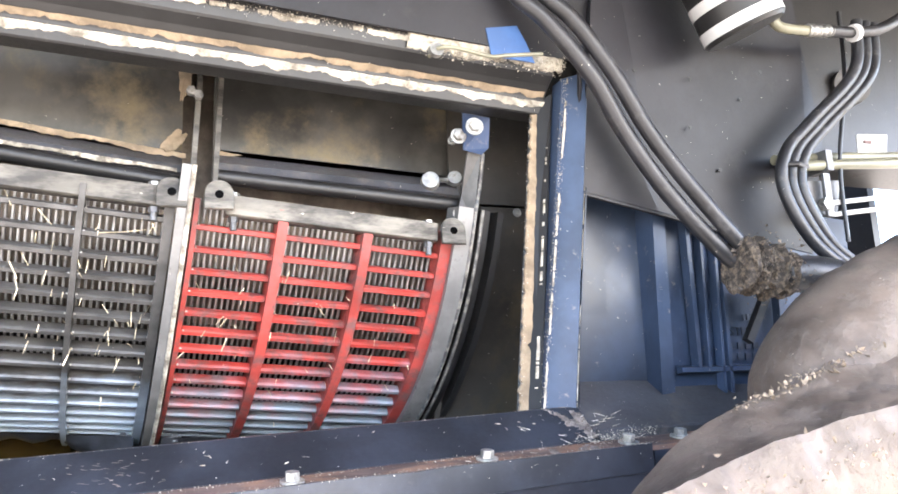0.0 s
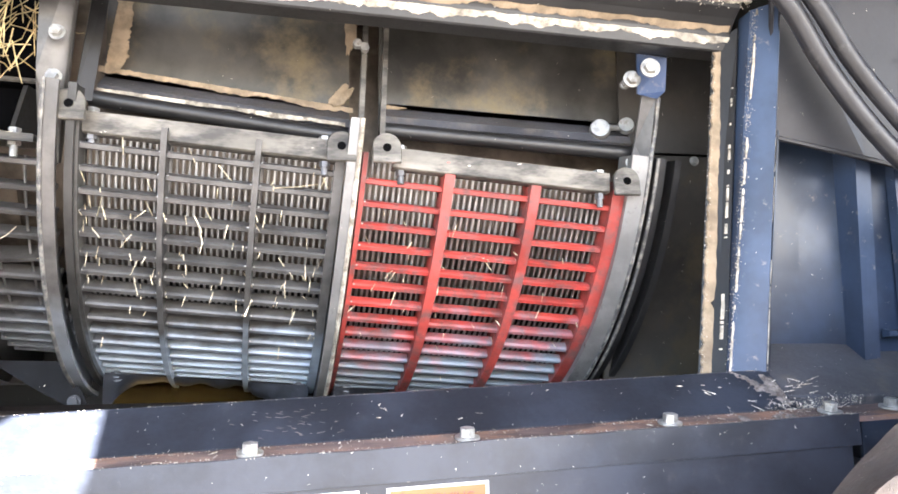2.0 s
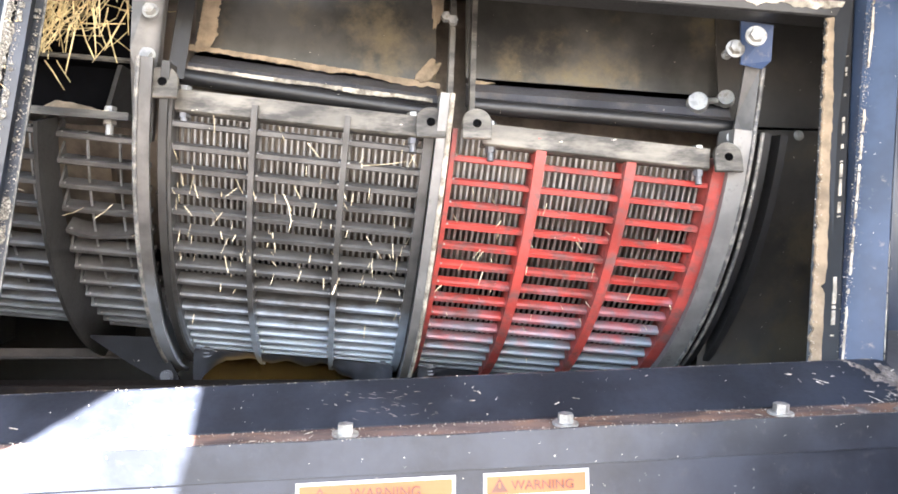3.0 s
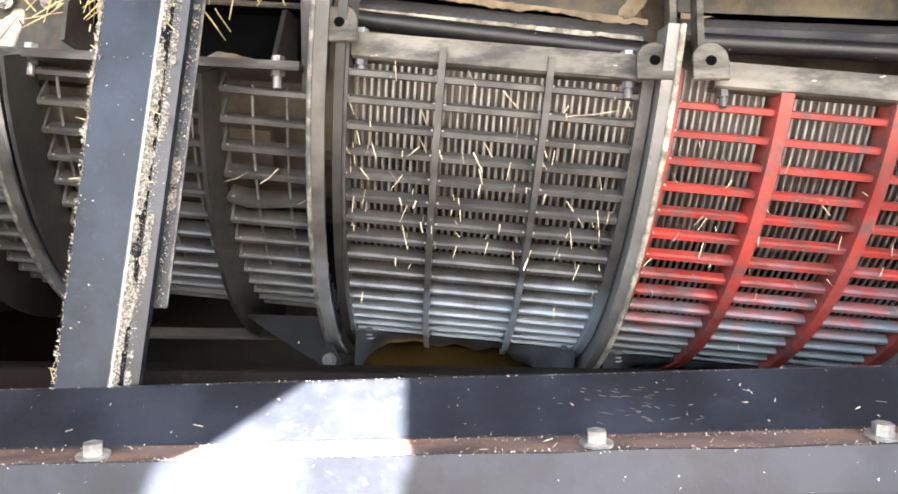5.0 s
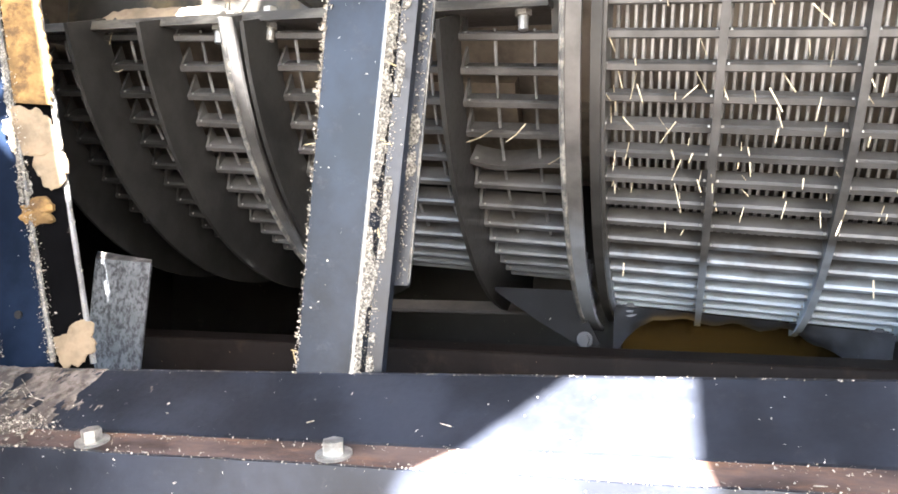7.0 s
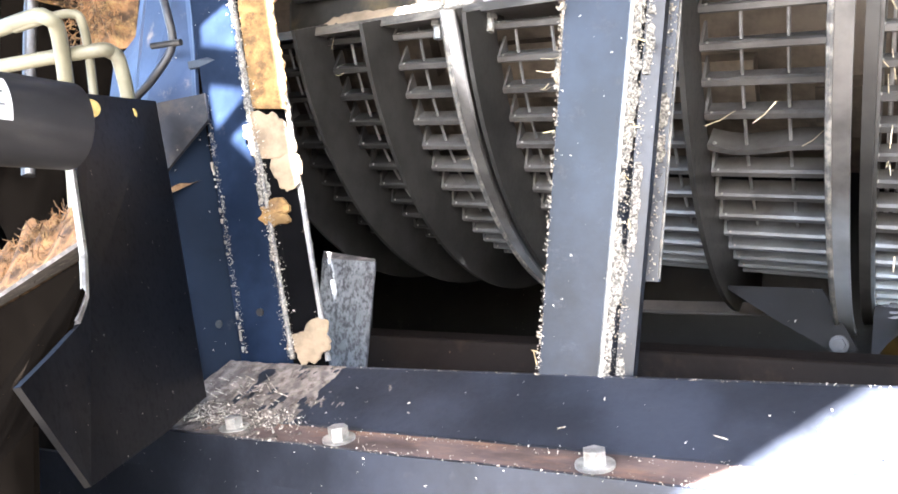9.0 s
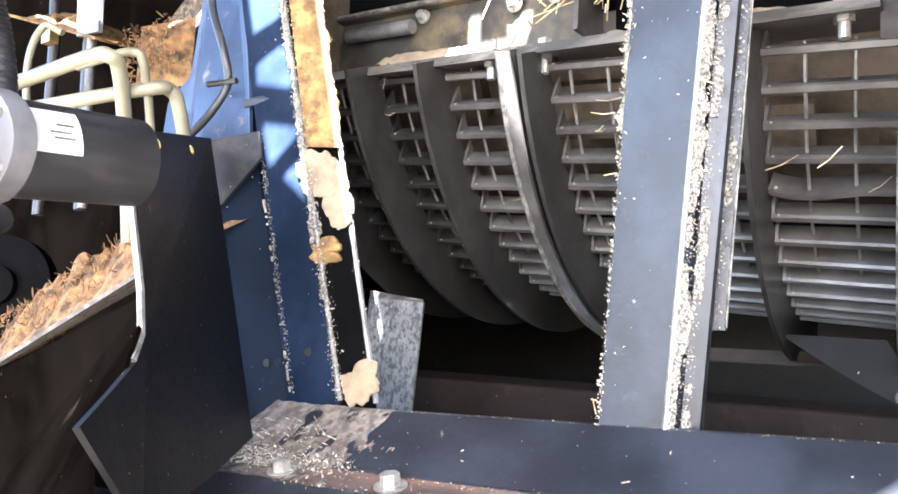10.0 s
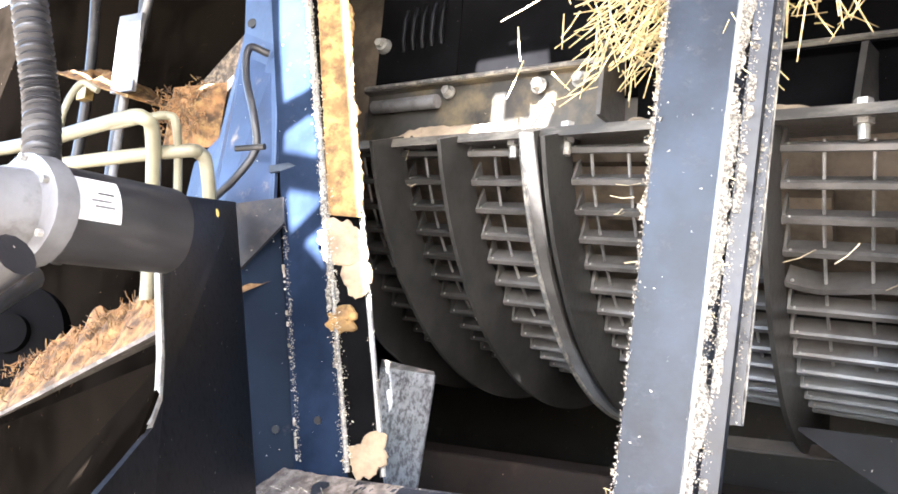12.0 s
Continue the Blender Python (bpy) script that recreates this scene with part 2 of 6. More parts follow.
BOLT = grime("bolt_zinc", (0.42, 0.41, 0.375), 0.36, metal=0.6, var=0.3, scale=80, amount=0.30, dscale=90, dust=(0.24, 0.20, 0.16), bump=0.2)
YELLOW_ZINC = grime("yellow_zinc", (0.30, 0.20, 0.06), 0.32, metal=0.7, var=0.3, scale=60, amount=0.2, dust=(0.12, 0.09, 0.05), bump=0.1)
BEAM = grime("dusty_beam", (0.014, 0.011, 0.009), 0.6, var=0.35, amount=0.12, dust=(0.10, 0.085, 0.07), bump=0.15, up=0.9)
END_RING = grime("worn_end_ring", (0.20, 0.196, 0.19), 0.42, metal=0.25, var=0.15, scale=20, amount=0.22, dscale=70, dust=(0.06, 0.056, 0.052), bump=0.15, specks=0.06)
CRUMB = grime("crumbly_dirt", (0.055, 0.044, 0.036), 0.92, var=0.5, scale=60, amount=0.50, dscale=130, dust=(0.26, 0.20, 0.14), bump=1.0, grain=240)
OCHRE = grime("ochre_dust", (0.225, 0.170, 0.112), 0.92, var=0.3, scale=30, amount=0.40, dust=(0.30, 0.235, 0.155), bump=0.6, grain=260)
PLATE = grime("plate_black", (0.0046, 0.0050, 0.0066), 0.42, var=0.35, amount=0.08, dscale=30, specks=0.14, bump=0.12, dust=(0.04, 0.038, 0.036), spec=0.14)
BROWN = grime("deep_brown", (0.0095, 0.0070, 0.0058), 0.6, var=0.4, scale=8, amount=0.22, dscale=22, specks=0.12, bump=0.25, dust=(0.035, 0.024, 0.017), spec=0.1, speck=(0.25, 0.19, 0.12))
SILL_PAINT = grime("scuffed_sill_paint", (0.0175, 0.0205, 0.0285), 0.40, var=0.40, scale=10, amount=0.22, dscale=70, specks=0.22, up=0.05, bump=0.22, dust=(0.044, 0.044, 0.050), spec=0.42)
DRY_STRAW = grime("dry_straw", (0.56, 0.48, 0.33), 0.6, var=0.4, scale=60, amount=0.2, dust=(0.62, 0.50, 0.26), bump=0.2)
SHADE_BROWN = grime("shade_brown", (0.0034, 0.0027, 0.0021), 0.85, var=0.5, scale=6, amount=0.14, dscale=14, specks=0.12, bump=0.3, dust=(0.010, 0.006, 0.004), spec=0.0, speck=(0.20, 0.13, 0.07))
END_WALL = grime("sooty_end_sheet", (0.034, 0.030, 0.025), 0.55, var=0.5, scale=5, amount=0.42, dscale=8, dust=(0.095, 0.075, 0.045), bump=0.12, specks=0.12)

# ---- builders ----
def tilted(x, y, z, slope):
    m = Matrix.Translation((x, y, z))
    m[2][0] = slope
    return m


def along(y, z, ay, az):
    """A pose on the point (0, y, z) whose x axis runs along (1, ay, az)."""
    a = Vector((1, ay, az)).normalized()
    b = (Vector((0, 1, 0)) - a * a.y).normalized()
    m = Matrix((a, b, a.cross(b))).transposed().to_4x4()
    m.translation = (0, y, z)
    return m


CAGE = along(0.649, 1.698, 0.0275, -0.082)  # axis of the rotor cage: concaves, rings and grates
SILL = tilted(0, 0, 1.2, 0.04)
R_CON, R_RING, R_GRATE = 0.456, 0.487, 0.472


def part(name, bm, mat, parent=None, label="", smooth=False, at=None, kind=""):
    """Links a bmesh as one mesh object; under a thing or a part if parent is given."""
    if bm.faces:
        bmesh.ops.recalc_face_normals(bm, faces=bm.faces[:])
    me = bpy.data.meshes.new(name)
    bm.to_mesh(me)
    bm.free()
    me.materials.append(mat)
    if smooth:
        me.polygons.foreach_set("use_smooth", [True] * len(me.polygons))
        me.set_sharp_from_angle(angle=radians(38))
    return put(name, me, parent, label, at, kind)


def put(name, me, parent=None, label="", at=None, kind=""):
    ob = new(name, me)
    if at is not None:
        ob.matrix_basis = at
    if parent is not None:
        ob.parent = parent
        if parent.data is None:
            ob.matrix_parent_inverse = parent.matrix_basis.inverted()
    return tagged(ob, label, kind=kind)


def thing(name, base, label, category, group="", kind=""):
    ob = new(name)
    ob.empty_display_size = 0.02
    ob.matrix_basis = Matrix.Translation(base)
    return tagged(ob, label, category, group, kind)


def soften(bm, width, seg=1):
    es = [e for e in bm.edges if len(e.link_faces) == 2 and e.calc_face_angle(0) > 0.5]
    if es:
        bmesh.ops.bevel(bm, geom=es, offset=width, segments=seg, profile=0.6, affect="EDGES", clamp_overlap=True)


def prism(bm, prof, x0, x1, m=None, cuts=1):
    """A (y, z) outline drawn out along x."""
    m = m or Matrix()
    rows = []
    for i in range(cuts + 1):
        x = x0 + (x1 - x0) * i / cuts
        rows.append([bm.verts.new(m @ Vector((x, y, z))) for y, z in prof])
    n = len(prof)
    for a, b in zip(rows, rows[1:]):
        for i in range(n):
            bm.faces.new((a[i], a[(i + 1) % n], b[(i + 1) % n], b[i]))
    bm.faces.new(rows[0][::-1])
    bm.faces.new(rows[-1])
    bmesh.ops.recalc_face_normals(bm, faces=bm.faces[:])


def hexa(bm, c):
    """Eight corners: four below, four above, in the same turn."""
    v = [bm.verts.new(p) for p in c]
    for f in ((0, 1, 2, 3), (7, 6, 5, 4), (0, 4, 5, 1), (1, 5, 6, 2), (2, 6, 7, 3), (3, 7, 4, 0)):
        bm.faces.new([v[i] for i in f])


def box(bm, x0, x1, y0, y1, z0, z1, m=None):
    m = m or Matrix()
    hexa(bm, [m @ Vector(p) for p in ((x0, y0, z0), (x1, y0, z0), (x1, y1, z0), (x0, y1, z0), (x0, y0, z1), (x1, y0, z1), (x1, y1, z1), (x0, y1, z1))])


def plate(bm, corners, thick):
    """A flat sheet with its outline given in order; thick is measured behind the outline."""
    p = [Vector(c) for c in corners]
    n = Vector()
    for a, b in zip(p, p[1:] + p[:1]):
        n += a.cross(b)
    n.normalize()
    if n.y > 0:
        n = -n
    a = [bm.verts.new(q) for q in p]
    b = [bm.verts.new(q - n * thick) for q in p]
    bm.faces.new(a)
    bm.faces.new(b[::-1])
    k = len(p)
    for i in range(k):
        bm.faces.new((a[i], b[i], b[(i + 1) % k], a[(i + 1) % k]))


def arc(bm, x0, x1, r0, r1, a0, a1, n=26, m=CAGE, wave=0.0):
    rings = []
    for i in range(n + 1):
        a = radians(a0 + (a1 - a0) * i / n)
        c, s = math.cos(a), math.sin(a)
        d = wave * math.sin(i * 1.3)
        rings.append([bm.verts.new(m @ Vector((x, r * c, r * s))) for x, r in ((x0, r0), (x1, r0), (x1, r1 + d), (x0, r1 + d))])
    for p, q in zip(rings, rings[1:]):
        for k in range(4):
            bm.faces.new((p[k], p[(k + 1) % 4], q[(k + 1) % 4], q[k]))
    bm.faces.new(rings[0])
    bm.faces.new(rings[-1][::-1])


def curve_points(pts, steps=8):
    """A smooth line through the points."""
    p = [Vector(q) for q in pts]
    p = [p[0] * 2 - p[1]] + p + [p[-1] * 2 - p[-2]]
    out = []
    for i in range(1, len(p) - 2):
        for k in range(steps):
            t = k / steps
            a, b, c, d = p[i - 1:i + 3]
            out.append(0.5 * ((2 * b) + (c - a) * t + (2 * a - 5 * b + 4 * c - d) * t * t + (3 * b - a - 3 * c + d) * t ** 3))
    return out + [p[-2]]


def tube(bm, line, radius, sides=10):
    """A round bar along a line; radius is a number or a function of the share of the length."""
    n = len(line)
    side = None
    rings = []
    for i, q in enumerate(line):
        d = (line[min(i + 1, n - 1)] - line[max(i - 1, 0)]).normalized()
        if side is None:
            side = d.orthogonal().normalized()
        side = (side - d * side.dot(d)).normalized()
        up = d.cross(side)
        r = radius(i / (n - 1)) if callable(radius) else radius
        rings.append([bm.verts.new(q + (side * math.cos(a) + up * math.sin(a)) * r) for a in (2 * math.pi * k / sides for k in range(sides))])
    for a, b in zip(rings, rings[1:]):
        for k in range(sides):
            bm.faces.new((a[k], a[(k + 1) % sides], b[(k + 1) % sides], b[k]))
    bm.faces.new(rings[0][::-1])
    bm.faces.new(rings[-1])


def disc(bm, m, r, h, sides=20, r2=None):
    """A short cylinder or cone that stands on the origin of m, along its z."""
    r2 = r if r2 is None else r2
    a = [bm.verts.new(m @ Vector((r * math.cos(t), r * math.sin(t), 0))) for t in (2 * math.pi * k / sides for k in range(sides))]
    b = [bm.verts.new(m @ Vector((r2 * math.cos(t), r2 * math.sin(t), h))) for t in (2 * math.pi * k / sides for k in range(sides))]
    for k in range(sides):
        bm.faces.new((a[k], a[(k + 1) % sides], b[(k + 1) % sides], b[k]))
    bm.faces.new(a[::-1])
    bm.faces.new(b)


def toward(at, way):
    """A pose at a place, with its z along way."""
    return Matrix.Translation(at) @ Vector(way).to_track_quat("Z", "Y").to_matrix().to_4x4()


def crust(name, p0, p1, across, out, width, mat, rng, jag=0.5, thick=0.002, label="", cuts=60, parent=None, category="residue", gap=-9.0):
    """An uneven strip of caked dirt from p0 to p1, on the side `across` of that line, with a torn edge."""
    p0, p1, across, out = Vector(p0), Vector(p1), Vector(across).normalized(), Vector(out).normalized()
    bm = bmesh.new()
    seed = rng.uniform(0, 50)
    rows, kept = [], []
    for i in range(cuts + 1):
        t = i / cuts
        q = p0.lerp(p1, t)
        s = t * (p1 - p0).length
        n1 = noise.noise(Vector((seed + s * 16, 0, 0))) + 0.7 * noise.noise(Vector((seed + s * 55, 3, 0))) + 0.4 * noise.noise(Vector((seed + s * 170, 7, 0)))
        w = max(0.0004, width * (1 + jag * n1))
        kept.append(n1 > gap)
        n2 = noise.noise(Vector((seed + t * 25, 9, 0)))
        h = thick * (1 + 0.7 * n2)
        e = width * jag * 0.25 * noise.noise(Vector((seed + t * 50, 5, 0)))
        rows.append([bm.verts.new(q + across * (e + w * s) + out * (h * k)) for s, k in ((0, -0.4), (0.03, 0.8), (0.35, 1.1), (0.7, 0.9), (0.97, 0.6), (1, -0.4))])
    for a, b, keep in zip(rows, rows[1:], kept):
        if not keep:
            continue
        for k in range(5):
            bm.faces.new((a[k], a[k + 1], b[k + 1], b[k]))
        bm.faces.new((a[5], a[0], b[0], b[5]))
    ob = part(name, bm, mat, parent, label, smooth=True, kind="stuff")
    if parent is None:
        tagged(ob, category=category)
    return ob


def heap(name, origin, u, v, up, nu, nv, height, mat, label, seed, lump=1.0):
    """A low mound of loose dirt over a patch u by v."""
    o, u, v, up = Vector(origin), Vector(u), Vector(v), Vector(up)
    bm = bmesh.new()
    g = []
    for i in range(nu + 1):
        row = []
        for j in range(nv + 1):
            a, b = i / nu, j / nv
            edge = min(1.0, 5 * min(a, 1 - a)) * min(1.0, 4 * min(b, 1 - b))
            f = 0.66 + 0.5 * lump * noise.noise(Vector((seed + a * u.length * 16 * lump, b * v.length * 16 * lump, 0))) + 0.14 * lump * noise.noise(Vector((seed + a * u.length * 90, b * v.length * 90, 4)))
            row.append(bm.verts.new(o + u * a + v * b + up * (height * edge * max(0.0, f) - 0.001 * (1 - edge))))
        g.append(row)
    for i in range(nu):
        for j in range(nv):
            bm.faces.new((g[i][j], g[i + 1][j], g[i + 1][j + 1], g[i][j + 1]))
    return tagged(part(name, bm, mat, None, label, smooth=True, kind="stuff"), category="dust heap")


def stalks(name, places, mat, label, category, thick=(0.0006, 0.0013)):
    """Many loose stalks in one mesh: each place is (start, end, sag)."""
    vs, fs = [], []
    rng = random.Random(len(places))
    for a, b, sag in places:
        a, b = Vector(a), Vector(b)
        d = (b - a)
        s = d.orthogonal().normalized()
        w = d.normalized().cross(s)
        r = rng.uniform(*thick)
        mid = (a + b) / 2 + Vector((0, 0, -sag))
        k = len(vs)
        for q, rr in ((a, r), (mid, r * 0.95), (b, r * 0.6)):
            for t in range(3):
                an = 2.094 * t
                vs.append(q + (s * math.cos(an) + w * math.sin(an)) * rr)
        for i in (0, 3):
            for t in range(3):
                fs.append((k + i + t, k + i + (t + 1) % 3, k + i + 3 + (t + 1) % 3, k + i + 3 + t))
        fs += [(k, k + 2, k + 1), (k + 6, k + 7, k + 8)]
    me = bpy.data.meshes.new(name)
    me.from_pydata(vs, [], fs)
    me.materials.append(mat)
    ob = new(name, me)
    return tagged(ob, label, category, kind="stuff")


def hex_bolt(name, label, group, head=0.0078, high=0.0090, washer=0.0128, mat=ZINC, stud=0.0):
    """A hex bolt that stands on the origin, along z."""
    ob = thing(name, (0, 0, 0), label, "bolt", group)
    bm = bmesh.new()
    disc(bm, Matrix(), washer, 0.0022, 24)
    soften(bm, 0.0006)
    part("washer", bm, mat, ob)
    bm = bmesh.new()
    disc(bm, Matrix.Translation((0, 0, 0.0018)), head, high, 6)
    disc(bm, Matrix.Translation((0, 0, 0.0018 + high * 0.96)), head * 0.80, 0.0006, 16)
    if stud:
        disc(bm, Matrix.Translation((0, 0, 0.0018 + high)), head * 0.5, stud, 12)
    part("hex_head", bm, mat, ob)
    return ob


def spread(ob, poses):
    """Copies of a built thing; the first one moves to the first pose."""
    ob.matrix_basis = poses[0]
    return [ob] + [copy_thing(ob, m) for m in poses[1:]]


def flakes(name, lines, label, seed, mat=None):
    """Tiny irregular shards scattered along lines: each line is (from, to, spread, count, size)."""
    vs, fs = [], []
    r = random.Random(seed)
    for a, b, around, count, size in lines:
        a, b, around = Vector(a), Vector(b), Vector(around)
        for _ in range(count):
            c = a.lerp(b, r.random()) + Vector((around.x * r.gauss(0, 1), around.y * r.gauss(0, 1), around.z * r.gauss(0, 1)))
            s = size * r.uniform(0.35, 1.4)
            k = len(vs)
            for _i in range(4):
                vs.append(c + Vector((r.uniform(-1, 1), r.uniform(-1, 1), r.uniform(-1, 1))) * s)
            fs += [(k, k + 1, k + 2), (k, k + 2, k + 3), (k, k + 3, k + 1), (k + 1, k + 3, k + 2)]
    me = bpy.data.meshes.new(name)
    me.from_pydata(vs, [], fs)
    me.materials.append(mat or FLAKE)
    return tagged(new(name, me), label, "chaff", kind="stuff")


def drift(name, x0, x1, cover, thick, mat, label, seed):
    """Dust lying in torn patches on the ledge and the sloping sill; cover(x, y) says how closely."""
    bm = bmesh.new()
    nu, nv = int((x1 - x0) / 0.0022), 44
    g = []
    for i in range(nu + 1):
        row = []
        for j in range(nv + 1):
            x, y = x0 + (x1 - x0) * i / nu, -0.0212 + 0.1025 * j / nv
            z = 0.2 * y if y < 0.019 else (0.0038 + 0.3 * (y - 0.019) if y < 0.023 else min(0.0465, 0.005 + 0.745 * (y - 0.023)))
            n = noise.noise(Vector((x * 26 + seed, y * 26, 0))) + 0.6 * noise.noise(Vector((x * 80 + seed, y * 80, 3))) + 0.35 * noise.noise(Vector((x * 260, y * 260, seed)))
            f = cover(x, y) + 0.6 * n
            row.append(bm.verts.new(SILL @ Vector((x, y, z + (thick * min(1.0, f) + 0.0004 if f > 0 else -0.0018)))))
        g.append(row)
    for i in range(nu):
        for j in range(nv):
            bm.faces.new((g[i][j], g[i + 1][j], g[i + 1][j + 1], g[i][j + 1]))
    return tagged(part(name, bm, mat, None, label, smooth=True, kind="stuff"), category="dust")


def splat(name, c, u, v, out, mat, label, seed, thick=0.002):
    """A flat lump of caked dirt with an uneven outline, about 2u by 2v across."""
    c, u, v, out = Vector(c), Vector(u), Vector(v), Vector(out).normalized()
    bm = bmesh.new()
    rings = []
    for k, h in ((1.0, -0.2), (0.93, 0.6), (0.6, 1.0), (0.25, 1.0)):
        row = []
        for i in range(48):
            a = 2 * math.pi * i / 48
            d = Vector((math.cos(a), math.sin(a), seed))
            r = k * (0.88 + 0.42 * noise.noise(d * 1.2) + 0.20 * noise.noise(d * 3.3) + 0.10 * noise.noise(d * 8.0) + 0.05 * noise.noise(d * 19.0))
            row.append(bm.verts.new(c + u * (r * d.x) + v * (r * d.y) + out * (thick * h * (1 + 0.4 * noise.noise(d * 5 * k)))))
        rings.append(row)
    for a, b in zip(rings, rings[1:]):
        for i in range(48):
            bm.faces.new((a[i], a[(i + 1) % 48], b[(i + 1) % 48], b[i]))
    bm.faces.new(rings[-1])
    return tagged(part(name, bm, mat, None, label, smooth=True, kind="stuff"), category="residue")

from mathutils.bvhtree import BVHTree

# ---- setting: ground, body shell round the opening, dark inside ----
rng = random.Random(4)
bm = bmesh.new()
g = [[bm.verts.new((x, y, 0.012 * noise.noise(Vector((x * 0.7, y * 0.7, 0))))) for y in (-400, -60, -12, -6, -3, -1, 0, 1, 3, 6, 12, 60, 400)] for x in (-400, -60, -12, -6, -3, -1, 0, 1, 3, 6, 12, 60, 400)]
for a, b in zip(g, g[1:]):
    for k in range(12):
        bm.faces.new((a[k], b[k], b[k + 1], a[k + 1]))
tagged(part("ground", bm, SOIL, kind="structure"), "dry harvested field of soil and pale stubble", "ground")


def wall(name, bm, mat, label):
    return tagged(part(name, bm, mat, None, label, kind="structure"), category="body panel")


bm = bmesh.new()
box(bm, -1.6, 1.6, 1.30, 1.32, 0.5, 2.3)
wall("wall_back", bm, BLACK, "black sheet wall at the far side inside")
bm = bmesh.new()
box(bm, -1.6, 1.6, 0.09, 1.30, 0.98, 1.0)
wall("floor", bm, BLACK, "black grain pan floor under the cage")
bm = bmesh.new()
box(bm, -1.6, -1.58, 0.28, 1.30, 1.0, 2.3)
wall("wall_left", bm, BLACK, "black sheet wall closing the inside")
bm = bmesh.new()
box(bm, 1.58, 1.6, 0.40, 1.30, 1.0, 2.3)
wall("wall_right", bm, BLACK, "black sheet wall closing the inside")
# added unseen sheet that shades the opening; slots cut in it shape the sun patches
def flat_sheet(name, outline, slots, z, thick, mat, label):
    bm = bmesh.new()
    edges = []
    for loop in (outline, *slots):
        v = [bm.verts.new((x, y, z)) for x, y in loop]
        edges += [bm.edges.new((a, b)) for a, b in zip(v, v[1:] + v[:1])]
    bmesh.ops.triangle_fill(bm, use_beauty=True, use_dissolve=False, edges=edges)
    grown = bmesh.ops.extrude_face_region(bm, geom=bm.faces[:])
    bmesh.ops.translate(bm, vec=(0, 0, thick), verts=[e for e in grown["geom"] if isinstance(e, bmesh.types.BMVert)])
    return wall(name, bm, mat, label)


def sunward(points, z=2.1):
    """Where the sun's rays to these places cross the added shade sheet."""
    return [tuple((Vector(p) + SUN_DIR * ((z - p[2]) / SUN_DIR.z)).to_2d()) for p in points]


SLOTS = [
    sunward([(-0.237, 0.079, 1.238), (-0.150, 0.079, 1.244), (-0.134, -0.031, 1.195), (-0.160, -0.033, 1.094), (-0.365, -0.030, 1.078), (-0.326, -0.033, 1.185)]),
    sunward([(-0.830, -0.030, 1.141), (-0.806, -0.030, 1.148), (-0.841, -0.030, 1.106), (-0.885, -0.030, 1.095)]),
    sunward([(-0.737, 0.223, 1.594), (-0.663, 0.223, 1.588), (-0.658, 0.314, 1.637), (-0.656, 0.314, 1.668), (-0.688, 0.314, 1.668), (-0.690, 0.314, 1.640), (-0.729, 0.314, 1.642), (-0.728, 0.314, 1.678), (-0.745, 0.314, 1.678), (-0.746, 0.314, 1.643)]),
    sunward([(-0.778, 0.300, 1.703), (-0.655, 0.300, 1.697), (-0.677, 0.326, 1.732), (-0.783, 0.326, 1.735)]),
    sunward([(-0.738, 0.325, 1.753), (-0.696, 0.325, 1.758), (-0.698, 0.325, 1.746), (-0.735, 0.325, 1.740)]),
    sunward([(-0.846, 0.120, 1.762), (-0.837, 0.120, 1.762), (-0.743, 0.120, 1.370), (-0.752, 0.120, 1.370)]),
    sunward([(-1.404, 0.099, 1.738), (-1.241, 0.091, 1.679), (-1.186, 0.087, 1.676), (-1.191, 0.084, 1.770), (-1.252, 0.088, 1.778), (-1.254, 0.091, 1.707), (-1.405, 0.098, 1.756)]),
    sunward([(-0.111, 0.442, 1.228), (-0.090, 0.434, 1.227), (-0.076, 0.442, 1.228), (-0.052, 0.436, 1.227), (-0.059, 0.452, 1.230), (-0.087, 0.458, 1.231)]),
    sunward([(-1.128, 0.151, 1.656), (-1.058, 0.150, 1.694), (-1.058, 0.150, 1.672), (-1.104, 0.150, 1.646)]),
    sunward([(-0.913, 0.088, 1.746), (-0.867, 0.088, 1.735), (-0.853, 0.088, 1.685), (-0.837, 0.088, 1.619), (-0.844, 0.088, 1.612), (-0.879, 0.088, 1.596), (-0.896, 0.088, 1.659)]),
    sunward([(-0.874, 0.088, 1.569), (-0.841, 0.088, 1.590), (-0.829, 0.088, 1.589), (-0.815, 0.088, 1.532), (-0.869, 0.088, 1.537)]),
    sunward([(-0.858, 0.088, 1.503), (-0.808, 0.088, 1.499), (-0.804, 0.088, 1.482), (-0.843, 0.088, 1.445), (-0.852, 0.088, 1.468)]),
    sunward([(-0.830, 0.088, 1.440), (-0.799, 0.088, 1.465), (-0.785, 0.088, 1.408)]),
    sunward([(-0.640, 0.193, 1.576), (-0.620, 0.193, 1.576), (-0.614, 0.226, 1.504), (-0.611, 0.283, 1.427), (-0.628, 0.283, 1.427), (-0.638, 0.240, 1.482)]),
    sunward([(-0.587, 0.277, 1.515), (-0.552, 0.283, 1.505), (-0.546, 0.302, 1.479), (-0.569, 0.359, 1.421), (-0.596, 0.358, 1.423), (-0.594, 0.317, 1.464)]),
]
